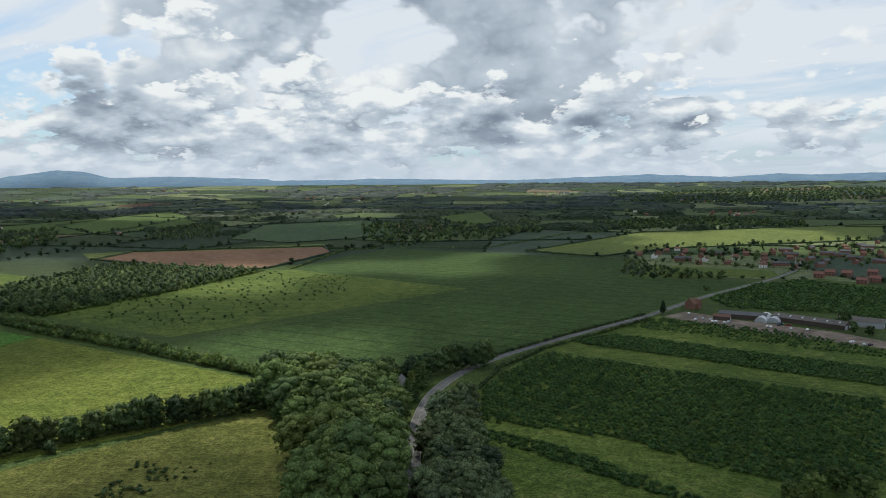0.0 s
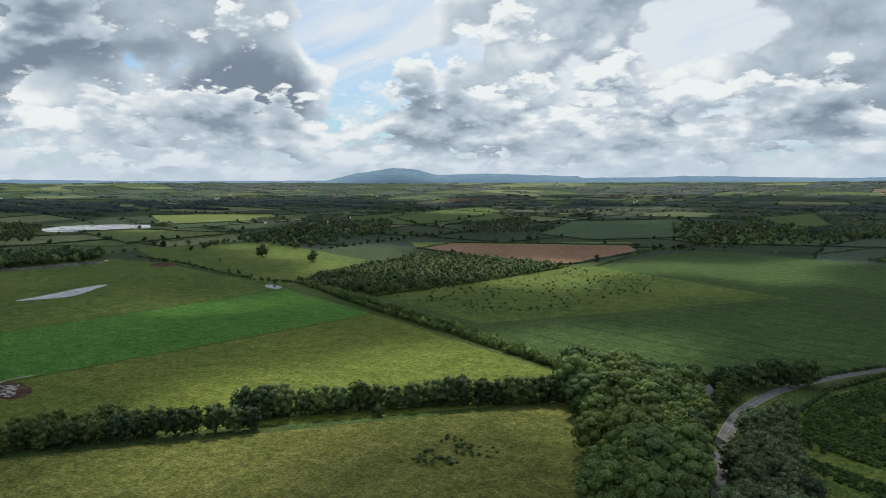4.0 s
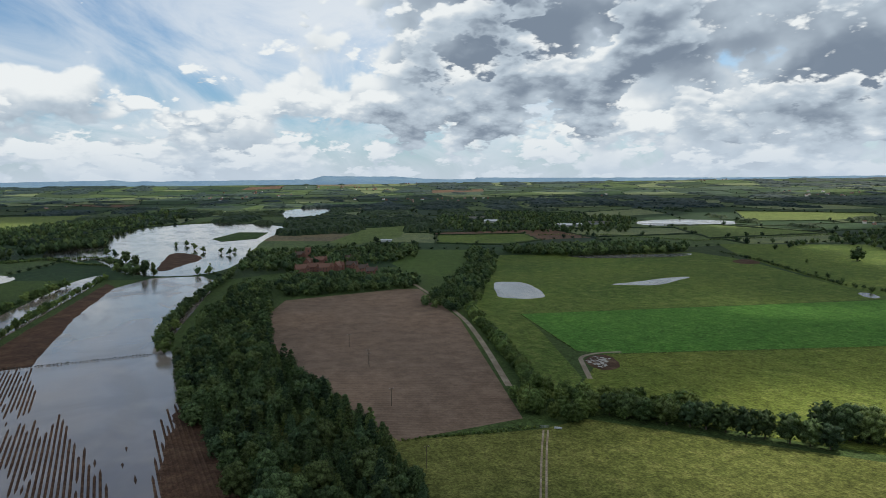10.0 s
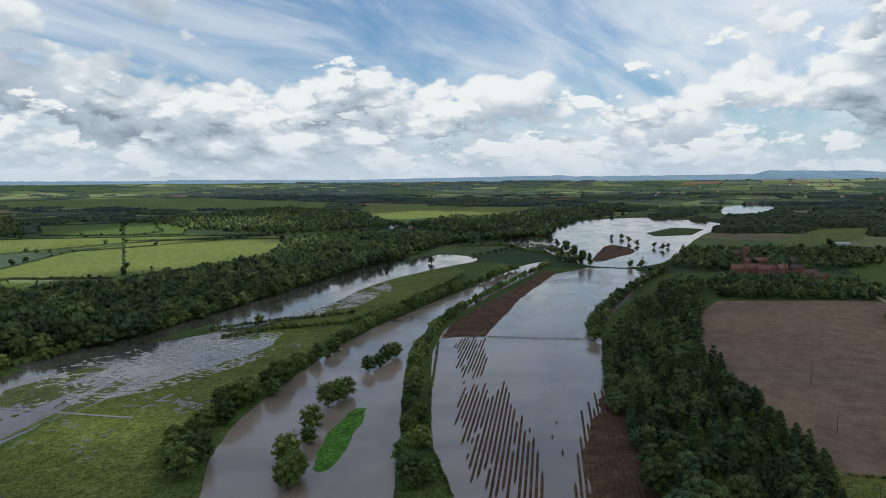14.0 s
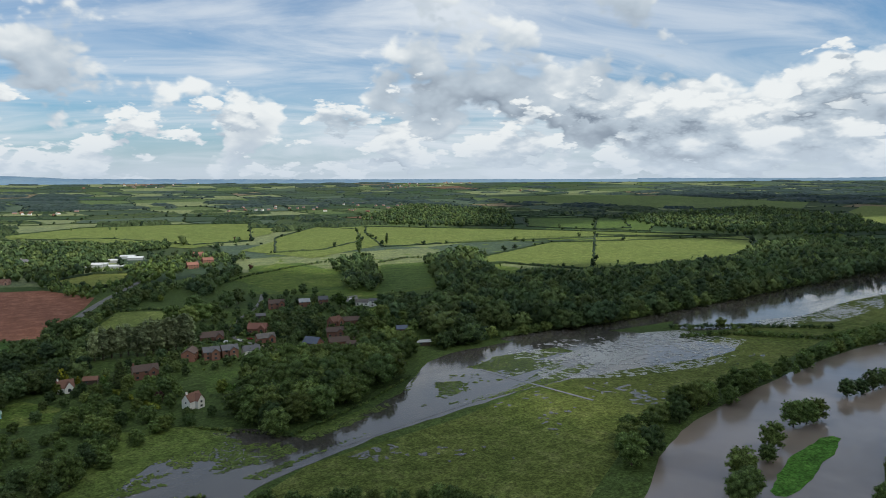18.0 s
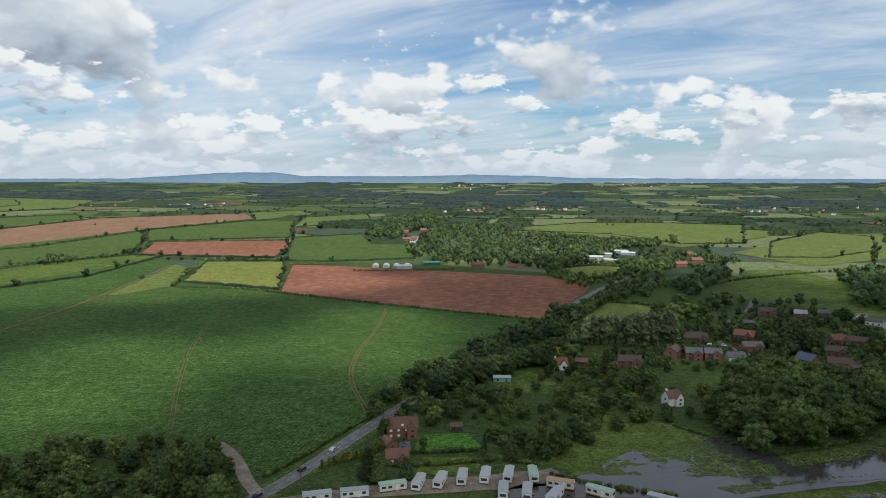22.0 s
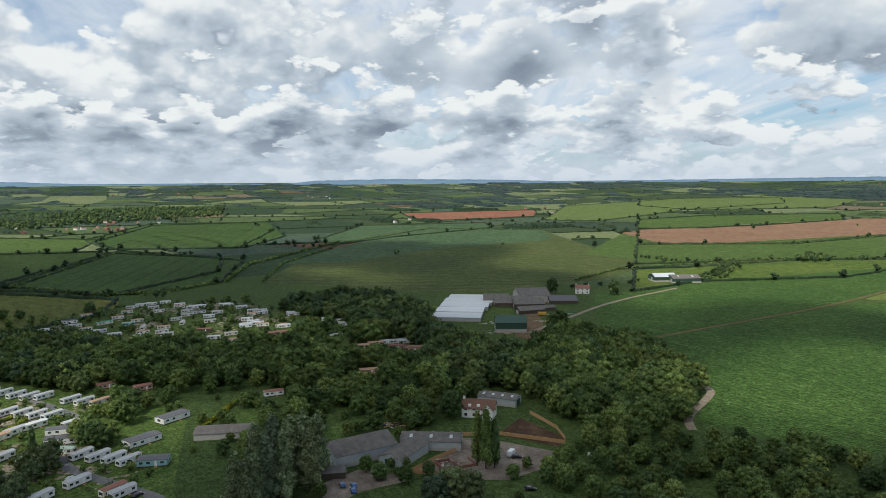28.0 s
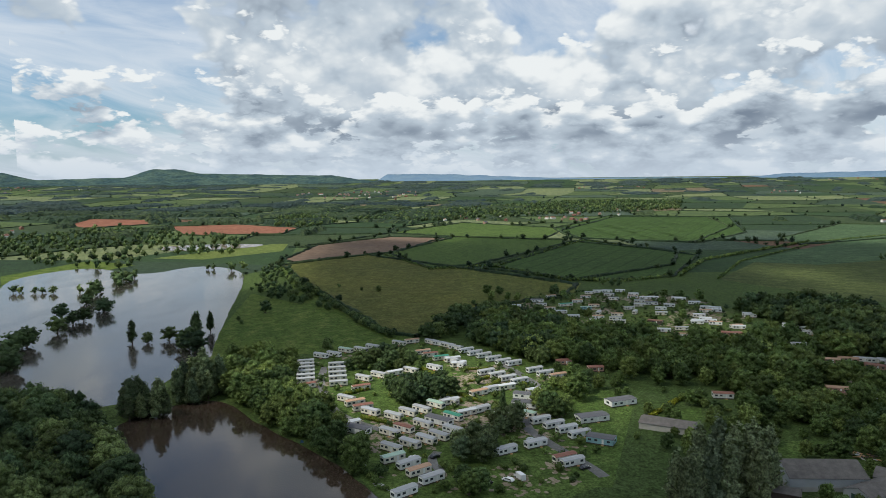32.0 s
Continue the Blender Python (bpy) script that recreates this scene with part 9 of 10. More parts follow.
# hedges round the crops and gardens
for label, hgt, gap, pts in (
        ("clipped garden hedge", 1.8, 1.4, [(350.9, -16.6), (330.5, -21.0), (319.2, -28.0)]), ("clipped garden hedge", 1.8, 1.4, [(393.6, 92.7), (395.6, 82.0)]),
        ("clipped golden hedge", 2.2, 1.6, [(306.6, -95.6), (318.0, -105.8), (332.5, -119.1)]), ("clipped garden hedge", 2.2, 1.6, [(332.5, -119.1), (318.9, -128.0), (311.5, -132.0)]),
        ("hedge round the red field", 2.5, 3, [(125.9, -679), (153.7, -924), (98.2, -911)]), ("hedge beside the yellow field", 4, 4, [(242.3, -730), (260.1, -827), (263.7, -886), (275.5, -968), (171.9, -972)]),
        ("field hedge on rising land", 4, 8, [(772, -972), (607, -1166), (572, -1553), (416, -1911)]), ("field hedge on rising land", 4, 8, [(462, -1266), (224.7, -1333), (301.6, -1853)]),
        ("field hedge on rising land", 4, 8, [(384.9, -1019), (466, -1279)]), ("field hedge by the farm", 4, 6, [(530, -567), (566, -675), (547, -772), (511, -865), (470, -1021)]),
        ("hedge on the hill meadow", 3.5, 6, [(1013, 72.3), (851, 6.6), (834, -60.2), (1181, -226.8)]), ("hedge on the hill meadow", 3.5, 5, [(840, 6.6), (867, -69.5), (729, -140.3)]),
        ("hedge below crops", 5, 7, [(737, -141.9), (721, -191.1), (759, -256.2)]), ("hedge between crops", 4, 7, [(735, -296.1), (888, -385.8), (1092, -579)]),
        ("hedge between crops", 4.5, 8, [(1122, -595), (1337, -943), (1125, -1096)]), ("hedge between crops", 3.5, 7, [(846, -61.2), (1219, -256.6), (978, -365.6)]),
        ("lane hedge", 6, 7, [(761, -264.6), (904, -345.4), (978, -425), (1143, -606)]), ("tall hedge by the pastures", 4, 7, [(-1231, 671), (-1184, 779), (-987, 844), (-969, 1153)]),
        ("road hedge", 2.2, 2.5, [(-90.1, -535), (-58.1, -444), (2.0, -333.3)]), ("road hedge", 1.6, 2.2, [(18.4, -313.2), (47.1, -257.3), (53.0, -249.1)]),
        ("hedge above the river bank", 2.2, 6, [(-924, -808), (-998, -757)]), ("thin field hedge", 2.5, 7, [(-797, -927), (-990, -934), (-1319, -664)]),
        ("hedge by the village field", 3, 6, [(126.6, 1095), (263.1, 956), (434, 843)]),
        ("long field hedge", 4, 8, [(-79.2, 1171), (69.2, 1158), (247.8, 1447), (422, 1537)]), ("lane hedge", 4, 6, [(-191.2, 895), (-158.4, 1154), (-106.1, 1170)]),
        ("plantation edge", 5, 6, [(-328.1, 574), (-275.3, 702), (-222.7, 871)]), ("hedge beside the brown field", 1.2, 2.5, [(-271.0, 84.9), (-267.2, 118.1), (-267.0, 136.7)]),
        ("hedge beside the brown field", 1.4, 2.5, [(-270.3, 95.9), (-265.8, 119.1), (-263.2, 144.3)]), ("drain edge with reeds", 0.9, 2.0, [(-502, 257.7), (-378.1, 232.5)]),
        ("drain edge with reeds", 0.8, 2.0, [(-363.7, 243.2), (-329.3, 348.9), (-286.7, 491)]), ("ditch edge with reeds", 1.2, 2.0, [(-450, -107.8), (-339.6, -85.4), (-278.1, -72.0), (-224.7, -49.7)]),
        ("flood-edge scrub", 2.2, 3.0, [(285.9, 53.1), (269.9, 38.2), (250.6, 27.4), (233.7, 18.0)]), ("hedge by the caravans", 2.0, 1.8, [(14.1, -259.6), (3.9, -256.0), (-12.4, -257.0), (-33.9, -261.0), (-46.1, -255.8)]),
        ("hedge by the caravans", 1.6, 1.8, [(-50.8, -246.8), (-67.0, -236.0), (-89.3, -227.7)]), ("reedy bank", 1.5, 2.2, [(-113.3, -296.3), (-126.7, -277.3), (-140.1, -260.6), (-188.9, -276.5), (-234.5, -300.0)]),
        ("bank scrub", 5, 6, [(-431, -253.0), (-463, -237.5), (-496, -188.7), (-577, -174.9), (-668, -165.0), (-781, -157.7)]), ("bank scrub", 6, 7, [(-1143, -223.3), (-1168, -169.8), (-1151, -104.9), (-1081, -70.3)]),
        ("bank scrub", 6, 7, [(-1124, -234.9), (-1162, -167.0), (-1077, -120.1), (-1035, -82.1)]), ("bank scrub", 5, 7, [(-1570, -136.6), (-1908, -59.5), (-2036, 159.8)]),
        ("orchard edge hedge", 2.0, 2.2, [(398.5, 64.9), (412, 76.9), (406, 88.9)])):
    if gap >= 6:
        hgt, gap = hgt * 0.72, gap * 0.55
    hedge("hedge", pts, hgt, gap, LEAF_GOLD if "golden" in label else LEAF_DARK if gap > 5 else LEAF, label, 1.05)

# shrubs on the scrub meadow, tussocks on the dry field
rng = random.Random(12)
joined_trees("scrub_shrubs", [(x, y, rng.uniform(0.8, 2.4), 1.2, "bush") for x, y in scatter([(-314.9, 582), (-222.7, 871), (-113.4, 830), (-95.0, 697), (-133.5, 614), (-194.1, 519)], 9, 9) if rng.random() < 0.5], LEAF_DARK, "dark low shrubs over scrub meadow", "shrubs")
joined_trees("tussocks", [(x, y, rng.uniform(0.35, 1.1), 1.6, "bush") for x, y in scatter([(-123.5, 229.1), (-122.4, 247.5), (-102.3, 266.3), (-87.3, 268.0), (-89.9, 251.1), (-102.1, 238.7), (-116.2, 226.2)], 4.0, 9) if rng.random() < 0.4], LEAF, "dark nettle clumps in dry grass", "plants", 1)

# rubble heap in the pasture
sheet("rubble_ground", [(-353.5, 222.4), (-365.3, 235.5), (-360.5, 245.6), (-337.1, 237.5), (-330.0, 228.1), (-333.6, 219.8)], MUD, 0.12, "patch of bare earth and rubble", "ground", 1.0, 1)
tufts("rubble", [(-354.4, 224.7), (-361.6, 234.9), (-352.3, 241.8), (-336.0, 235.3), (-335.0, 224.4)], 2.2, 0.4, 1.4, CONCRETE, "pale broken rubble on bare earth", 0.2, -0.1, 11)
ribbon("farm_track", [(-320.3, 205.9), (-348.2, 218.9), (-364.5, 226.5), (-368.3, 243.2), (-364.4, 256.3)], 3.0, TRACK, 0.13, "stony track round a rubble heap", "track")
sheet("mud_patch", [(-467, 620), (-469, 680), (-444, 678), (-443, 621)], MUD, 0.12, "bare earth at a pasture corner", "ground", 2.0, 1)
sheet("mud_patch", [(-723, 672), (-739, 715), (-688, 697), (-687, 664)], MUD, 0.12, "bare earth in a pasture", "ground", 2.0, 1)

trees([(28.9, -260.1), (26.1, -262.5), (23.2, -263.9), (20.3, -266.3), (17.4, -268.6), (14.5, -270.9)], [3.4, 3.0, 3.8], "cone", LEAF_GOLD, "small golden conifer in a garden row", 1.1, "golden_conifer", "golden conifers along the road")
rng = random.Random(55)
joined_trees("nettle_clumps", [(x, y, rng.uniform(0.9, 2.0), rng.uniform(1.0, 1.8), "bush") for x, y in scatter([(-128.2, 241.5), (-119.0, 263.9), (-95.4, 260.9), (-90.8, 241.9), (-112.4, 229.1)], 3.4, 55) if noise.noise((x * 0.11, y * 0.11, 2.0)) > 0.02], LEAF_DARK, "dark nettle clumps in dry grass", "plants", 2)
# ---- vehicles ----
v = car("panel_van", CAR_PAINT["white"], "white panel van on the grass", True)
put_all(v, at([(242.3, -29.2)], 120) + at([(200.6, -179.4)], 70))
put_all(car("parked_car", CAR_PAINT["white"], "white car parked on grass"), at([(192.8, 538), (203.0, 530), (205.5, 530), (210.5, 526), (235.4, 510), (265.8, 457)], 60) + at([(-352.0, -537), (-194.4, -447), (-202.7, -445)], 10) + at([(240.5, -24.9), (261.6, 8.6)], 150) + at([(211.5, 546), (211.9, 539), (236.5, 508), (257.5, 497), (266.6, 457), (196.6, 564)], 75) + at([(354.7, -220.4), (341.2, -220.5)], 30))
put_all(car("parked_car", CAR_PAINT["silver"], "silver car parked beside the lane"), at([(278.8, -38.4)], 20) + at([(199.9, 542), (203.8, 537), (213.9, 528), (247.7, 501), (270.0, 450), (193.6, 540)], 75) + at([(30.6, -273.7)], 58) + at([(345.9, -220.8)], 30))
put_all(car("parked_car", CAR_PAINT["black"], "black car parked on hard ground"), at([(238.0, -17.3), (262.4, 0.7), (249.9, -53.9)], 40) + at([(197.3, -179.1), (173.0, -163.3)], 10) + at([(245.4, 514), (272.6, 448)], 70) + at([(51.6, -233.1), (40.2, -254.8)], 58) + at([(-140.2, -604), (-152.9, -627)], 55))
put_all(car("parked_car", CAR_PAINT["blue"], "blue car parked in a yard"), at([(212.2, -116.3), (215.0, -113.4), (208.7, -114.2)], 100) + at([(247.8, 518)], 5) + at([(3.2, -277.1)], 90))
put_all(car("parked_car", CAR_PAINT["red"], "dark red car parked by the shop"), at([(251.5, 513)], 8) + at([(-209.9, -445)], 10))
top = tagged(new("touring_caravan"), "small white touring caravan on a plot", "caravan")
bm = prism([(-1.0, 0.35), (1.0, 0.35), (1.05, 1.4), (0.9, 2.4), (-0.9, 2.4), (-1.05, 1.4)], -2.4, 2.4)
bmesh.ops.bevel(bm, geom=list(bm.edges), offset=0.15, segments=2, affect="EDGES")
part("body", bm, WHITE_PANEL, top)
part("wheel", boxed(-0.3, 0.3, -1.05, 1.05, 0, 0.6), TYRE, top)
window(top, 0.6, -1.04, 1.6, 1.2, 0.6, "x")
window(top, 2.4, 0, 1.6, 1.4, 0.6, "y")
put_all(top, at([(178.8, -202.3)], 20) + at([(247.5, -123.9), (248.6, -127.4)], 60))

# ---- road paint, poles, signs ----
ROAD_PAINT = plain("worn_road_paint", (0.42, 0.42, 0.40), 0.7, 0.4, 2)


def dashes():
    line = subdivided(smooth_line(ROAD, 2), 3.0, False)
    verts, faces = [], []
    def strip(i, off, w):
        n = len(verts)
        for j in (i, i + 1):
            (x, y), (x1, y1) = line[j], line[min(j + 1, len(line) - 1)] if j + 1 < len(line) else line[j]
            x0, y0 = line[max(0, j - 1)]
            L = math.hypot(x1 - x0, y1 - y0) or 1
            nx, ny = -(y1 - y0) / L, (x1 - x0) / L
            for e in (off - w, off + w):
                verts.append((x + nx * e, y + ny * e, lifted(x, y, 0.16) + 0.015))
        faces.append((n, n + 1, n + 3, n + 2))
    for i in range(len(line) - 1):
        if i % 3 != 2:
            strip(i, 0.0, 0.07)
        strip(i, 2.85, 0.05)
        strip(i, -2.85, 0.05)
    tagged(new("road_markings", mesh_of("road_markings", verts, faces, ROAD_PAINT)), "worn white road markings", "road marking", kind="stuff")


dashes()
txt = bpy.data.curves.new("slow_marking", "FONT")
txt.body, txt.size, txt.align_x = "SLOW", 2.4, "CENTER"
word = new("slow_marking", txt)
wx, wy = -13.1, 240.0
word.matrix_world = Matrix.Translation((wx - 0.6, wy, 0.20)) @ Matrix.Diagonal((0.7, 1.6, 1, 1))
txt.materials.append(ROAD_PAINT)
me = bpy.data.meshes.new_from_object(word.evaluated_get(bpy.context.evaluated_depsgraph_get()))
mw = word.matrix_world.copy()
bpy.data.objects.remove(word)
word = new("slow_marking", me)
word.matrix_world = mw
tagged(word, "white SLOW lettering painted on the road", "road marking", kind="structure")


def pole(x, y, h=9.0):
    top = tagged(new("utility_pole"), "wooden electricity pole with a crossarm", "pole", "electricity poles")
    bm = bmesh.new()
    bmesh.ops.create_cone(bm, cap_ends=True, segments=8, radius1=0.16, radius2=0.11, depth=h)
    bmesh.ops.translate(bm, verts=bm.verts, vec=(0, 0, h / 2 - 0.1))
    part("post", bm, BARK, top)
    part("crossarm", boxed(-1.1, 1.1, -0.06, 0.06, h - 0.7, h - 0.55), BARK, top)
    for s in (-1, 0, 1):
        part("insulator", boxed(s * 0.95 - 0.06, s * 0.95 + 0.06, -0.06, 0.06, h - 0.55, h - 0.3), WHITE_PAINT, top)
    top.matrix_basis = stand(x, y, 20)


for x, y in [(-316.9, 94.2), (-240.2, 84.5), (-390.2, 103.0), (-398.0, 104.6), (-445, 104.6), (37.7, -236.0), (17.5, -311.8), (238.9, 564), (273.8, 550), (-479, -108.4)]:
    pole(x, y)

# field gate and water trough on the farm track
top = tagged(new("field_gate"), "grey metal field gate between posts", "gate")
for z in (0.3, 0.55, 0.8, 1.05, 1.25):
    part("rail", boxed(-1.8, 1.8, -0.03, 0.03, z - 0.03, z + 0.03), GREY_SHEET, top)
for s in (-1, 1):
    part("post", boxed(s * 1.95 - 0.1, s * 1.95 + 0.1, -0.1, 0.1, -0.1, 1.5), BARK, top)
top.matrix_basis = stand(-261.9, 145.7, 0)
top = tagged(new("water_trough"), "pale metal water trough by the gate", "trough")
part("tub", prism([(-0.5, 0.1), (0.5, 0.1), (0.62, 0.7), (0.52, 0.7), (0.42, 0.25), (-0.42, 0.25), (-0.52, 0.7), (-0.62, 0.7)], -1.6, 1.6), ROOF_WHITE, top)
part("leg", boxed(-1.2, -1.0, -0.45, 0.45, 0, 0.12), CONCRETE, top)
part("leg", boxed(1.0, 1.2, -0.45, 0.45, 0, 0.12), CONCRETE, top)
top.matrix_basis = stand(-259.1, 150.8, -8)


# ---- trees between the buildings ----
def fill(name, poly, gap, hmin, hmax, mat, label, seed, thin=0.0, free=9.0, shape="round", wide=1.0):
    """A wood that leaves room round buildings and, on their near side, a view of them."""
    rng = random.Random(seed)
    spots = []
    if shape == "round" and hmax > 8.5:
        gap, wide = gap * 1.08, wide * 1.04
    for x, y in scatter(poly, gap, seed):
        if rng.random() < thin or any(inside(x, y, f) for f in OPEN):
            continue
        h = min(rng.uniform(hmin, hmax) * rng.uniform(0.8, 1.2), room(x, y, BUILT, free - 2))
        if h > min(2.0, hmin):
            spots.append((x, y, h, rng.uniform(0.95, 1.25) * wide, shape))
    if spots:
        joined_trees(name, spots, mat, label, "wood", 2 if shape == "bush" else 1 if math.hypot(*poly[0]) > 900 else 0)


fill("hamlet_trees", [(-300, -850), (-325, -1010), (-420, -1040), (-440, -930), (-370, -850)], 11, 6, 10, LEAF_DARK, "garden trees round red-roofed houses", 115, 0.1)
fill("hill_wood", [(-372.6, -615), (-483, -775), (-563, -807), (-430, -604), (-387.3, -554)], 10, 11, 17, LEAF_DARK, "tall dark trees between small fields", 57)
fill("hill_wood", [(-614, -749), (-741, -785), (-524, -521), (-404, -425), (-417, -476), (-469, -563)], 11, 11, 17, LEAF_DARK, "tall dark trees beside a paddock", 86)
fill("park_trees", [(500, -33.8), (537, -56.0), (498, -96.9), (447, -154.1), (449, -201.7), (455, -239.7), (390.9, -274.8), (341.7, -283.9), (292.3, -259.2), (260.0, -216.0), (296.0, -200.7), (313.8, -177.7), (335.2, -150.0), (342.4, -140.7), (370.8, -121.0), (385.7, -84.7), (407, -56.6), (442, -29.2)], 9, 9, 15, LEAF, "mixed green trees between caravan grounds", 58, 0.05)
fill("park_bushes", [(412, 70.2), (461, 19.0), (432, -20.5), (367.2, -68.2), (272.1, -68.6), (245.2, -57.9), (227.7, -35.0), (229.1, 10.1), (253.1, 25.6), (295.4, 39.2), (344.7, 64.9)], 6.5, 1.6, 4.2, LEAF, "garden bushes between caravans", 90, 0.5, 5.5, "bush")
fill("park_bushes", [(556, -65.0), (635, -82.9), (666, -149.8), (630, -218.6), (551, -248.5), (451, -198.6), (462, -151.6), (512, -106.8)], 7, 1.6, 4.0, LEAF_DARK, "garden bushes between upper caravans", 91, 0.45, 5.5, "bush")
fill("yard_bushes", [(376.8, -80.0), (343.5, -123.2), (273.8, -132.4), (241.3, -163.4), (217.4, -163.2), (194.2, -126.6), (216.5, -95.8), (281.4, -79.6)], 7.5, 3, 8, LEAF, "bushes and young trees on rough grass", 92, 0.5, 11)
fill("yard_bushes", [(299.9, -122.9), (302.4, -146.6), (262.3, -165.5), (235.5, -170.9), (230.6, -156.1), (261.6, -136.9)], 9, 5, 10, LEAF, "trees behind the workshop sheds", 93, 0.35, 12)
fill("park_trees", [(396.2, -54.9), (382.1, -73.2), (328.0, -73.8), (324.7, -66.0), (350.4, -57.1)], 8, 9, 13, LEAF, "leafy trees beside caravans", 59, 0.1)
fill("park_trees", [(329.5, -141.3), (316.4, -166.1), (294.8, -186.2), (266.3, -193.4), (238.1, -178.9), (241.3, -163.4), (259.1, -163.5), (281.1, -147.3), (293.7, -131.0)], 9, 8, 13, LEAF, "rough trees behind sheds", 60, 0.45)
fill("yard_trees", [(546, -246.2), (566, -298.9), (490, -333.3), (384.5, -277.3), (325.9, -275.3), (296.1, -254.2), (300.5, -225.9), (378.8, -257.2), (464, -254.2)], 9, 12, 18, LEAF_DARK, "tall dark trees behind the caravans", 61)
fill("yard_trees", [(185.0, -153.6), (190.5, -198.5), (187.9, -211.8), (180.9, -242.1), (162.0, -245.7), (143.4, -280.3), (101.3, -263.6), (84.4, -221.4), (150.7, -133.7)], 9, 5, 9, LEAF, "scrubby trees and bushes on rough ground", 62, 0.35)
fill("park_trees", [(678, -47.9), (624, -77.5), (648, -127.4), (663, -178.1), (624, -226.7), (561, -258.2), (521, -244.7), (453, -195.5), (502, -133.8), (551, -71.3), (555, -38.2)], 13, 6, 10, LEAF, "trees among upper caravans", 63, 0.45, 8)
fill("bank_trees", [(401, 120.2), (413, 110.5), (412, 83.6), (354.6, 72.4), (335.5, 61.8), (302.8, 45.0), (275.8, 34.5), (269.9, 38.2), (296.4, 65.8), (311.6, 81.6), (341.6, 101.6)], 8, 9, 15, LEAF, "leafy trees along the river bank", 64)
fill("upper_lane_trees", [(469, 11.7), (547, -12.9), (582, -60.6), (542, -100.3), (464, -89.6), (392.9, -60.1), (450, -28.7), (468, 0.4)], 10, 9, 14, LEAF_DARK, "dark trees above the caravans", 65, 0.1, 7)
fill("nursery_trees", [(-41.3, -1537), (-166.5, -1727), (-210.7, -1403), (-319.6, -1289), (-337.1, -1096), (-212.5, -879), (-161.7, -821), (-123.1, -961), (-42.5, -988)], 12, 10, 15, LEAF_DARK, "mixed trees round white houses", 66, 0.2)
fill("nursery_trees", [(87.6, -1374), (79.6, -1809), (-54.8, -2060), (-99.6, -1722), (-5.1, -1501), (26.4, -1315)], 14, 10, 16, LEAF_DARK, "tall trees behind a white house", 67, 0.1)
fill("hamlet_trees", [(14.0, -1088), (-34.5, -1458), (-154.6, -1383), (-219.6, -1217), (-198.5, -952), (-119.1, -870), (-20.2, -934)], 15, 9, 14, LEAF_DARK, "mixed trees round the hamlet", 68, 0.2)
fill("silver_trees", [(-45.0, -1156), (-93.4, -1267), (-99.6, -1115), (-52.1, -1026)], 12, 12, 16, LEAF_GREY, "silvery trees in the hamlet", 69)
fill("silver_trees", [(-192.0, -1277), (-253.9, -1407), (-221.4, -1225), (-185.1, -1171)], 12, 11, 14, LEAF_GREY, "silvery trees in the hamlet", 70)
fill("village_screen", [(-262.4, -1088), (-362.1, -1270), (-442, -1235), (-410, -1155), (-274.7, -1073)], 9, 9, 11, LEAF_DARK, "dark clipped conifer screen", 71)
fill("roadside_belt", [(11.9, -346.9), (-24.7, -406), (-64.8, -468), (-122.8, -575), (-158.4, -632), (-158.4, -579), (-105.1, -490), (-56.9, -410), (-9.9, -331.2)], 9, 8, 13, LEAF_DARK, "dark trees beside the road", 72, 0.1)
fill("valley_wood", [(-759, 711), (-811, 836), (-1028, 1370), (-969, 1531), (-927, 1691), (-727, 1351), (-703, 1111), (-667, 935), (-859, 1005)], 17, 9, 14, LEAF_DARK, "dark trees along a lane", 73, 0.3)
fill("valley_wood", [(-1962, 734), (-1961, 1023), (-1549, 1137), (-1197, 851), (-1290, 704), (-1340, 592), (-1491, 556)], 18, 9, 14, LEAF_DARK, "dark woods round distant works", 74, 0.2)
fill("far_wood", [(-1137, -1677), (-1702, -2146), (-1654, -1607), (-1204, -1136), (-1079, -1270), (-990, -1441)], 17, 10, 15, LEAF_DARK, "long broadleaf wood beyond fields", 75)
fill("far_wood", [(-1656, -1174), (-2311, -1095), (-2001, -694), (-1605, -476), (-1320, -625), (-1415, -906)], 17, 10, 15, LEAF_DARK, "long dark wood beyond fields", 76)
fill("far_wood", [(-1600, -487), (-1918, -348.7), (-2177, -173.6), (-2664, 58.3), (-2292, 51.0), (-1869, -54.6), (-1541, -121.7), (-1415, -308.6)], 17, 10, 16, LEAF_DARK, "dark wood along the valley", 77)
fill("far_wood", [(1858, 219.3), (2214, 15.4), (2484, -258.8), (2770, -619), (2568, -902), (2148, -737), (1913, -199.3), (1729, 39.8)], 20, 10, 15, LEAF_DARK, "broad sunlit wood on a rise", 78)
fill("far_wood", [(1673, 383.1), (1997, 425), (2111, 299.0), (1754, 234.9), (1575, 286.1)], 16, 9, 13, LEAF_DARK, "sunlit copse above the valley", 79)
fill("flood_side_wood", [(1401, 851), (1615, 726), (1300, 360.1), (1048, 274.4), (1021, 413), (858, 361.3), (928, 522), (1001, 610)], 20, 8, 13, LEAF_DARK, "dark trees round the flood head", 80, 0.35)
fill("far_wood", [(826, 3412), (1481, 3630), (2107, 3400), (1691, 2726), (1063, 2602), (760, 2859)], 26, 9, 13, LEAF_DARK, "long dark wood on rising land", 81)
fill("far_wood", [(-79.2, 1171), (-163.3, 1418), (-202.8, 1765), (-37.5, 1924), (103.6, 1730), (127.3, 1388), (-24.8, 1252)], 17, 8, 13, LEAF_DARK, "dark trees round small fields", 82, 0.4)
fill("far_wood", [(87.8, 1466), (208.9, 1499), (225.1, 1713), (130.8, 1726)], 15, 9, 13, LEAF_DARK, "dark copse in fields", 83)
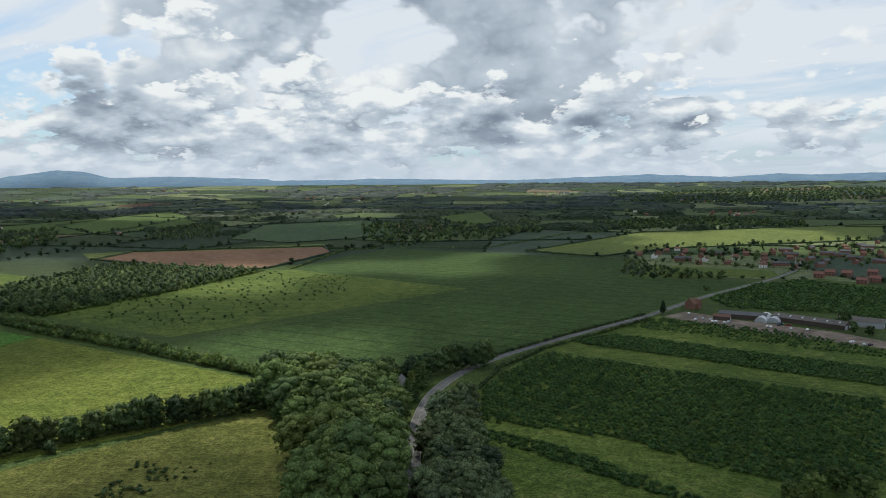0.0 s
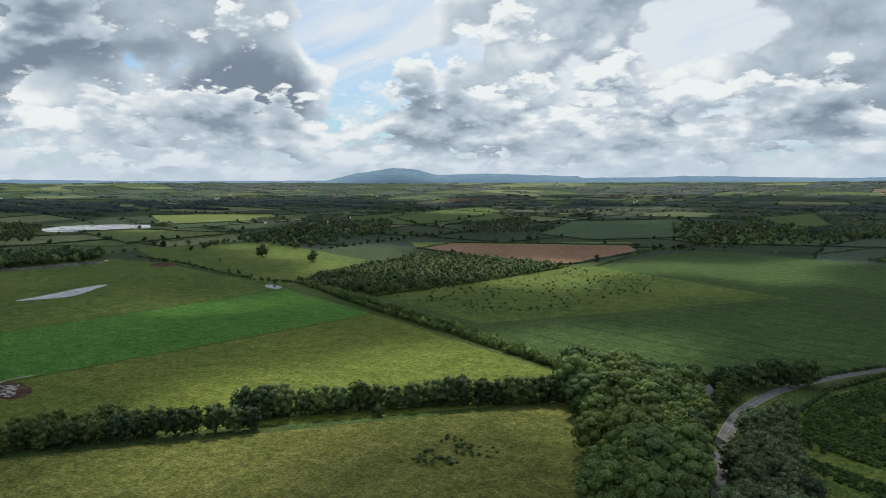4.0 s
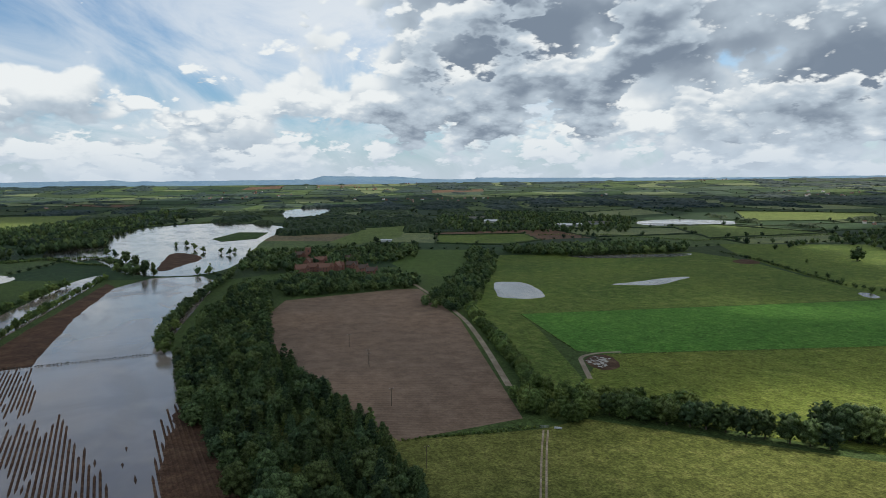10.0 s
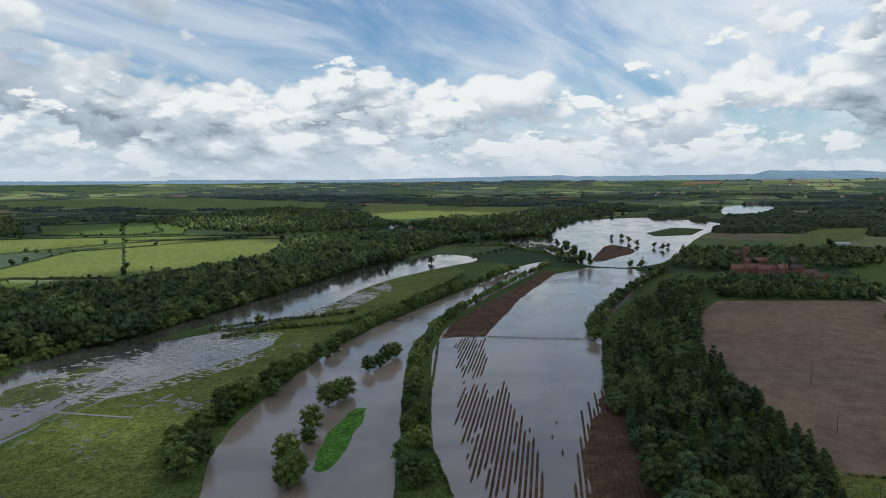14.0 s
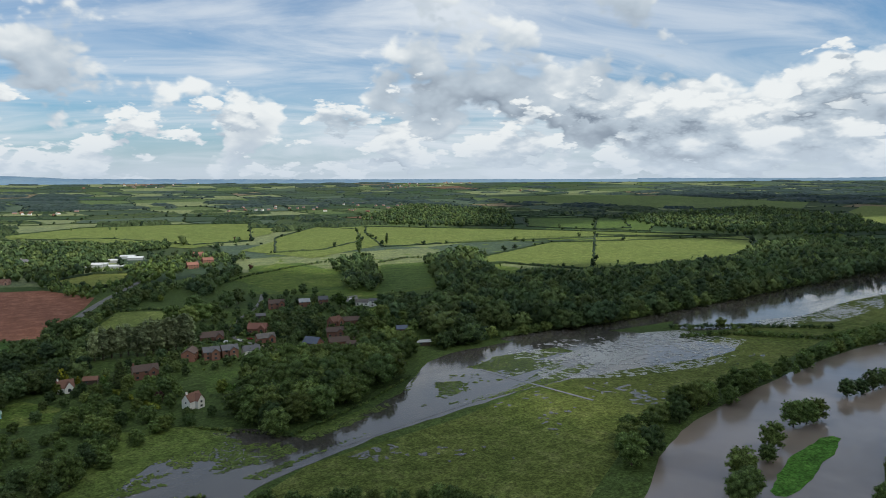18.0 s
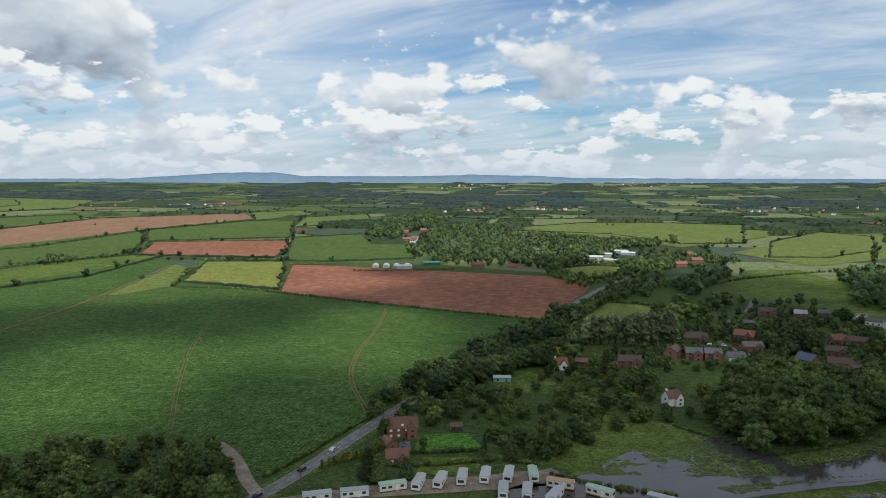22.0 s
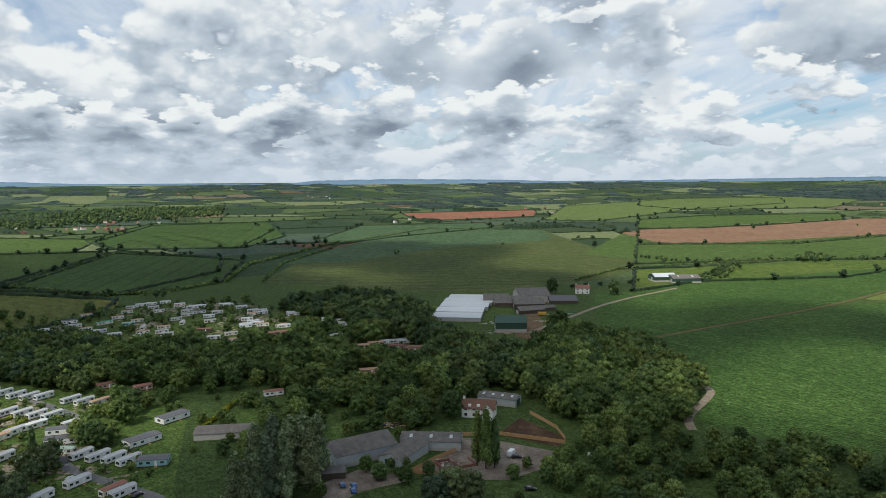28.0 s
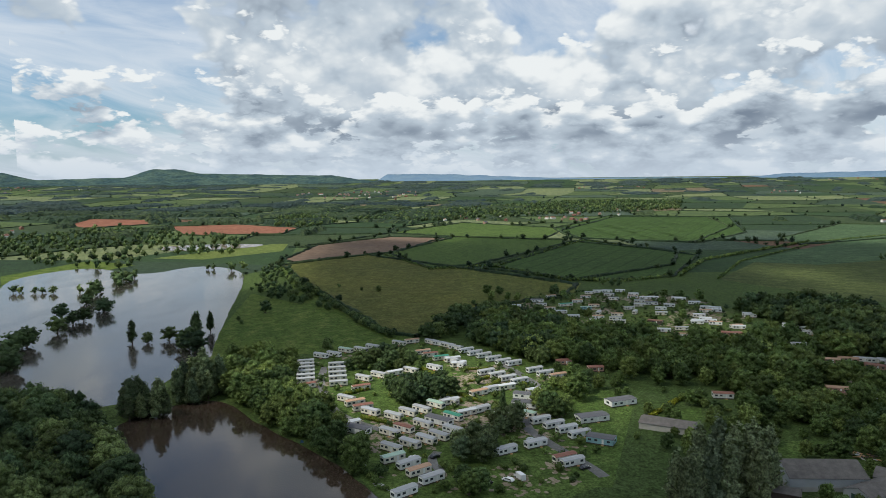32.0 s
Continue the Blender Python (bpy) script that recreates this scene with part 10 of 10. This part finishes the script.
fill("far_wood", [(378.4, 1795), (727, 1968), (890, 1764), (810, 1579), (579, 1565), (338.9, 1548)], 17, 8, 12, LEAF_DARK, "dark wood behind a crop field", 84)
fill("far_wood", [(-551, 1319), (-431, 1373), (-532, 1696), (-607, 1799), (-646, 1580)], 13, 10, 15, LEAF_GREY, "row of tall poplars by a farm", 85, 0.2, 9, "tall")

fill("river_wood", [(-141.5, -325.0), (-174.1, -362.0), (-234.7, -376.0), (-271.2, -349.2), (-246.4, -314.5), (-190.1, -280.5), (-134.5, -262.6), (-124.1, -278.4)], 9.5, 12, 17, LEAF, "rounded willows along the flood", 53, 0.0, 9, "round", 1.1)
fill("garden_wood", [(-76.6, -358.2), (-109.3, -387.1), (-134.8, -382.2), (-130.4, -327.2), (-144.3, -324.5), (-127.1, -285.2), (-103.9, -293.5), (-81.3, -305.9), (-68.7, -320.9)], 9, 5, 9, LEAF, "garden trees above the flood", 52, 0.3)
fill("garden_wood", [(-68.5, -408), (-88.6, -450), (-110.7, -463), (-103.0, -402), (-89.2, -372.6), (-74.0, -375.6)], 8, 8, 12, LEAF_DARK, "dark garden trees by a white cottage", 94, 0.1)
fill("garden_wood", [(-198.4, -383.0), (-232.4, -458), (-271.1, -516), (-288.8, -513), (-278.2, -469), (-252.3, -418), (-226.1, -407), (-205.0, -375.0)], 9, 8, 12, LEAF_DARK, "dark garden trees between houses", 95, 0.15)
fill("garden_wood", [(-284.3, -429), (-317.1, -472), (-335.3, -458), (-333.5, -420), (-287.5, -365.7), (-257.0, -364.9), (-259.5, -385.3)], 9, 7, 12, LEAF, "garden trees on the river slope", 96, 0.2)
fill("garden_bushes", [(-103.0, -388.4), (-188.6, -487), (-301.0, -595), (-364.3, -552), (-251.2, -372.8), (-147.6, -379.7)], 7, 1.4, 4.0, LEAF, "garden shrubs round village houses", 97, 0.45, 6, "bush")
fill("orchard_trees", [(9.0, -301.0), (2.0, -330.5), (-28.3, -347.2), (-63.1, -350.3), (-91.5, -344.8), (-108.0, -313.2), (-86.0, -285.9), (-64.8, -269.9), (-53.6, -272.1), (-33.6, -276.0), (-28.6, -293.6), (-5.2, -301.8)], 8.5, 4, 8, LEAF, "round old orchard trees", 54, 0.32, 9, "round", 1.2)
fill("orchard_trees", [(-30.7, -270.4), (-51.5, -285.6), (-70.1, -282.0), (-63.4, -264.0), (-46.6, -258.5), (-31.8, -261.4)], 7, 5, 10, LEAF_DARK, "tangled trees below the orchard", 98, 0.15)
fill("roadside_trees", [(2.0, -339.2), (-6.7, -371.8), (-46.4, -406), (-76.4, -424), (-74.3, -394.0), (-48.6, -372.5), (-29.1, -357.0), (-6.0, -340.3)], 8, 9, 13, LEAF_DARK, "dark trees along the road", 55)
fill("slope_wood", [(-320.8, -451), (-359.7, -499), (-374.6, -472), (-389.5, -409), (-314.5, -328.6), (-287.6, -333.9), (-321.3, -388.4), (-318.3, -423)], 10, 12, 18, LEAF_DARK, "dark trees on the river slope", 56, 0.0, 9, "round", 1.15)

fill("garden_wood", [(-99.7, -402), (-194.8, -503), (-293.8, -581), (-356.0, -539), (-295.6, -427), (-247.9, -373.4), (-147.6, -379.7)], 9, 4.5, 8, LEAF_DARK, "small dark garden trees among houses", 99, 0.25, 8)
fill("road_copse", [(-155.4, -607), (-198.9, -707), (-267.5, -762), (-269.9, -715), (-232.0, -661), (-184.5, -617)], 8, 6, 10, LEAF_DARK, "mixed trees between road and paddock", 101, 0.15)
fill("upper_copse", [(-269.9, -715), (-345.2, -801), (-377.0, -806), (-320.7, -728), (-263.3, -636), (-247.3, -639)], 9, 8, 13, LEAF_DARK, "dark trees beside a green field", 102, 0.1)
hedge("paddock_hedge", [(-123.5, -516), (-166.7, -614), (-197.8, -608), (-216.9, -580)], 2.6, 2.4, LEAF_DARK, "dark hedge round a paddock", 1.1)
hedge("field_hedge", [(-299.5, -709), (-360.1, -755), (-438, -795), (-542, -837)], 3.5, 5, LEAF_DARK, "tall hedge behind a green field")
hedge("field_hedge", [(-544, -763), (-604, -787), (-644, -767)], 3.5, 5, LEAF_DARK, "tall hedge behind a paddock")
for pts in ([(345.5, -8.4), (329.6, -21.4)], [(364.1, -17.8), (374.2, -33.5)], [(387.6, -15.8), (389.4, -28.6)], [(394.8, 9.7), (375.7, -0.1)], [(405, 90.3), (408, 82.2)], [(395.9, 88.4), (399.2, 81.1)], [(386.3, 86.3), (390.7, 79.4)], [(372.8, -40.4), (349.6, -47.8)], [(350.6, -24.5), (368.6, -35.4)], [(309.8, 33.4), (300.4, 20.2)], [(342.0, -2.2), (330.8, -11.6)], [(343.9, 45.2), (353.1, 34.9)]):
    hedge("park_hedge", pts, 1.9, 1.3, LEAF_LIME, "clipped yellow-green hedge between caravans", 1.2)
fill("park_trees", [(410, 43.6), (434, 25.0), (408, 3.8), (381.7, 9.8), (375.8, 27.9), (385.4, 41.0)], 9, 9, 13, LEAF_DARK, "dark trees in the middle of the park", 103, 0.0, 7)
fill("park_trees", [(334.3, 30.4), (352.2, 14.8), (351.3, -8.0), (332.6, -11.6), (318.0, 3.2), (321.3, 24.1)], 9, 9, 13, LEAF_DARK, "dark trees between caravan rows", 104, 0.0, 7)
fill("park_trees", [(268.5, -3.7), (274.1, -12.8), (279.7, -29.1), (267.6, -30.1), (251.6, -17.9), (252.0, -5.5)], 9, 9, 13, LEAF_GREY, "grey-green willows between caravans", 105, 0.1, 7)

fill("shed_scrub", [(455, -673), (486, -750), (517, -845), (480, -803), (440, -708), (440, -659)], 7, 4, 8, LEAF_DARK, "scrubby trees behind the farm sheds", 110, 0.1)
fill("field_clump", [(492, -943), (498, -1006), (461, -993), (445, -949), (470, -917)], 9, 7, 10, LEAF_DARK, "clump of trees between crops", 111, 0.0)
fill("nursery_trees", [(-169.4, -933), (-215.2, -890), (-270.1, -944), (-356.3, -953), (-295.8, -789), (-212.2, -739), (-174.6, -697), (-152.5, -774)], 10, 6, 10, LEAF, "mixed garden trees by the road", 112, 0.2)
hedge("nursery_hedge", [(67.5, -848), (30.2, -847), (-3.4, -850), (-50.6, -861)], 2.5, 3.0, LEAF_DARK, "dark hedge before the nursery tunnels")
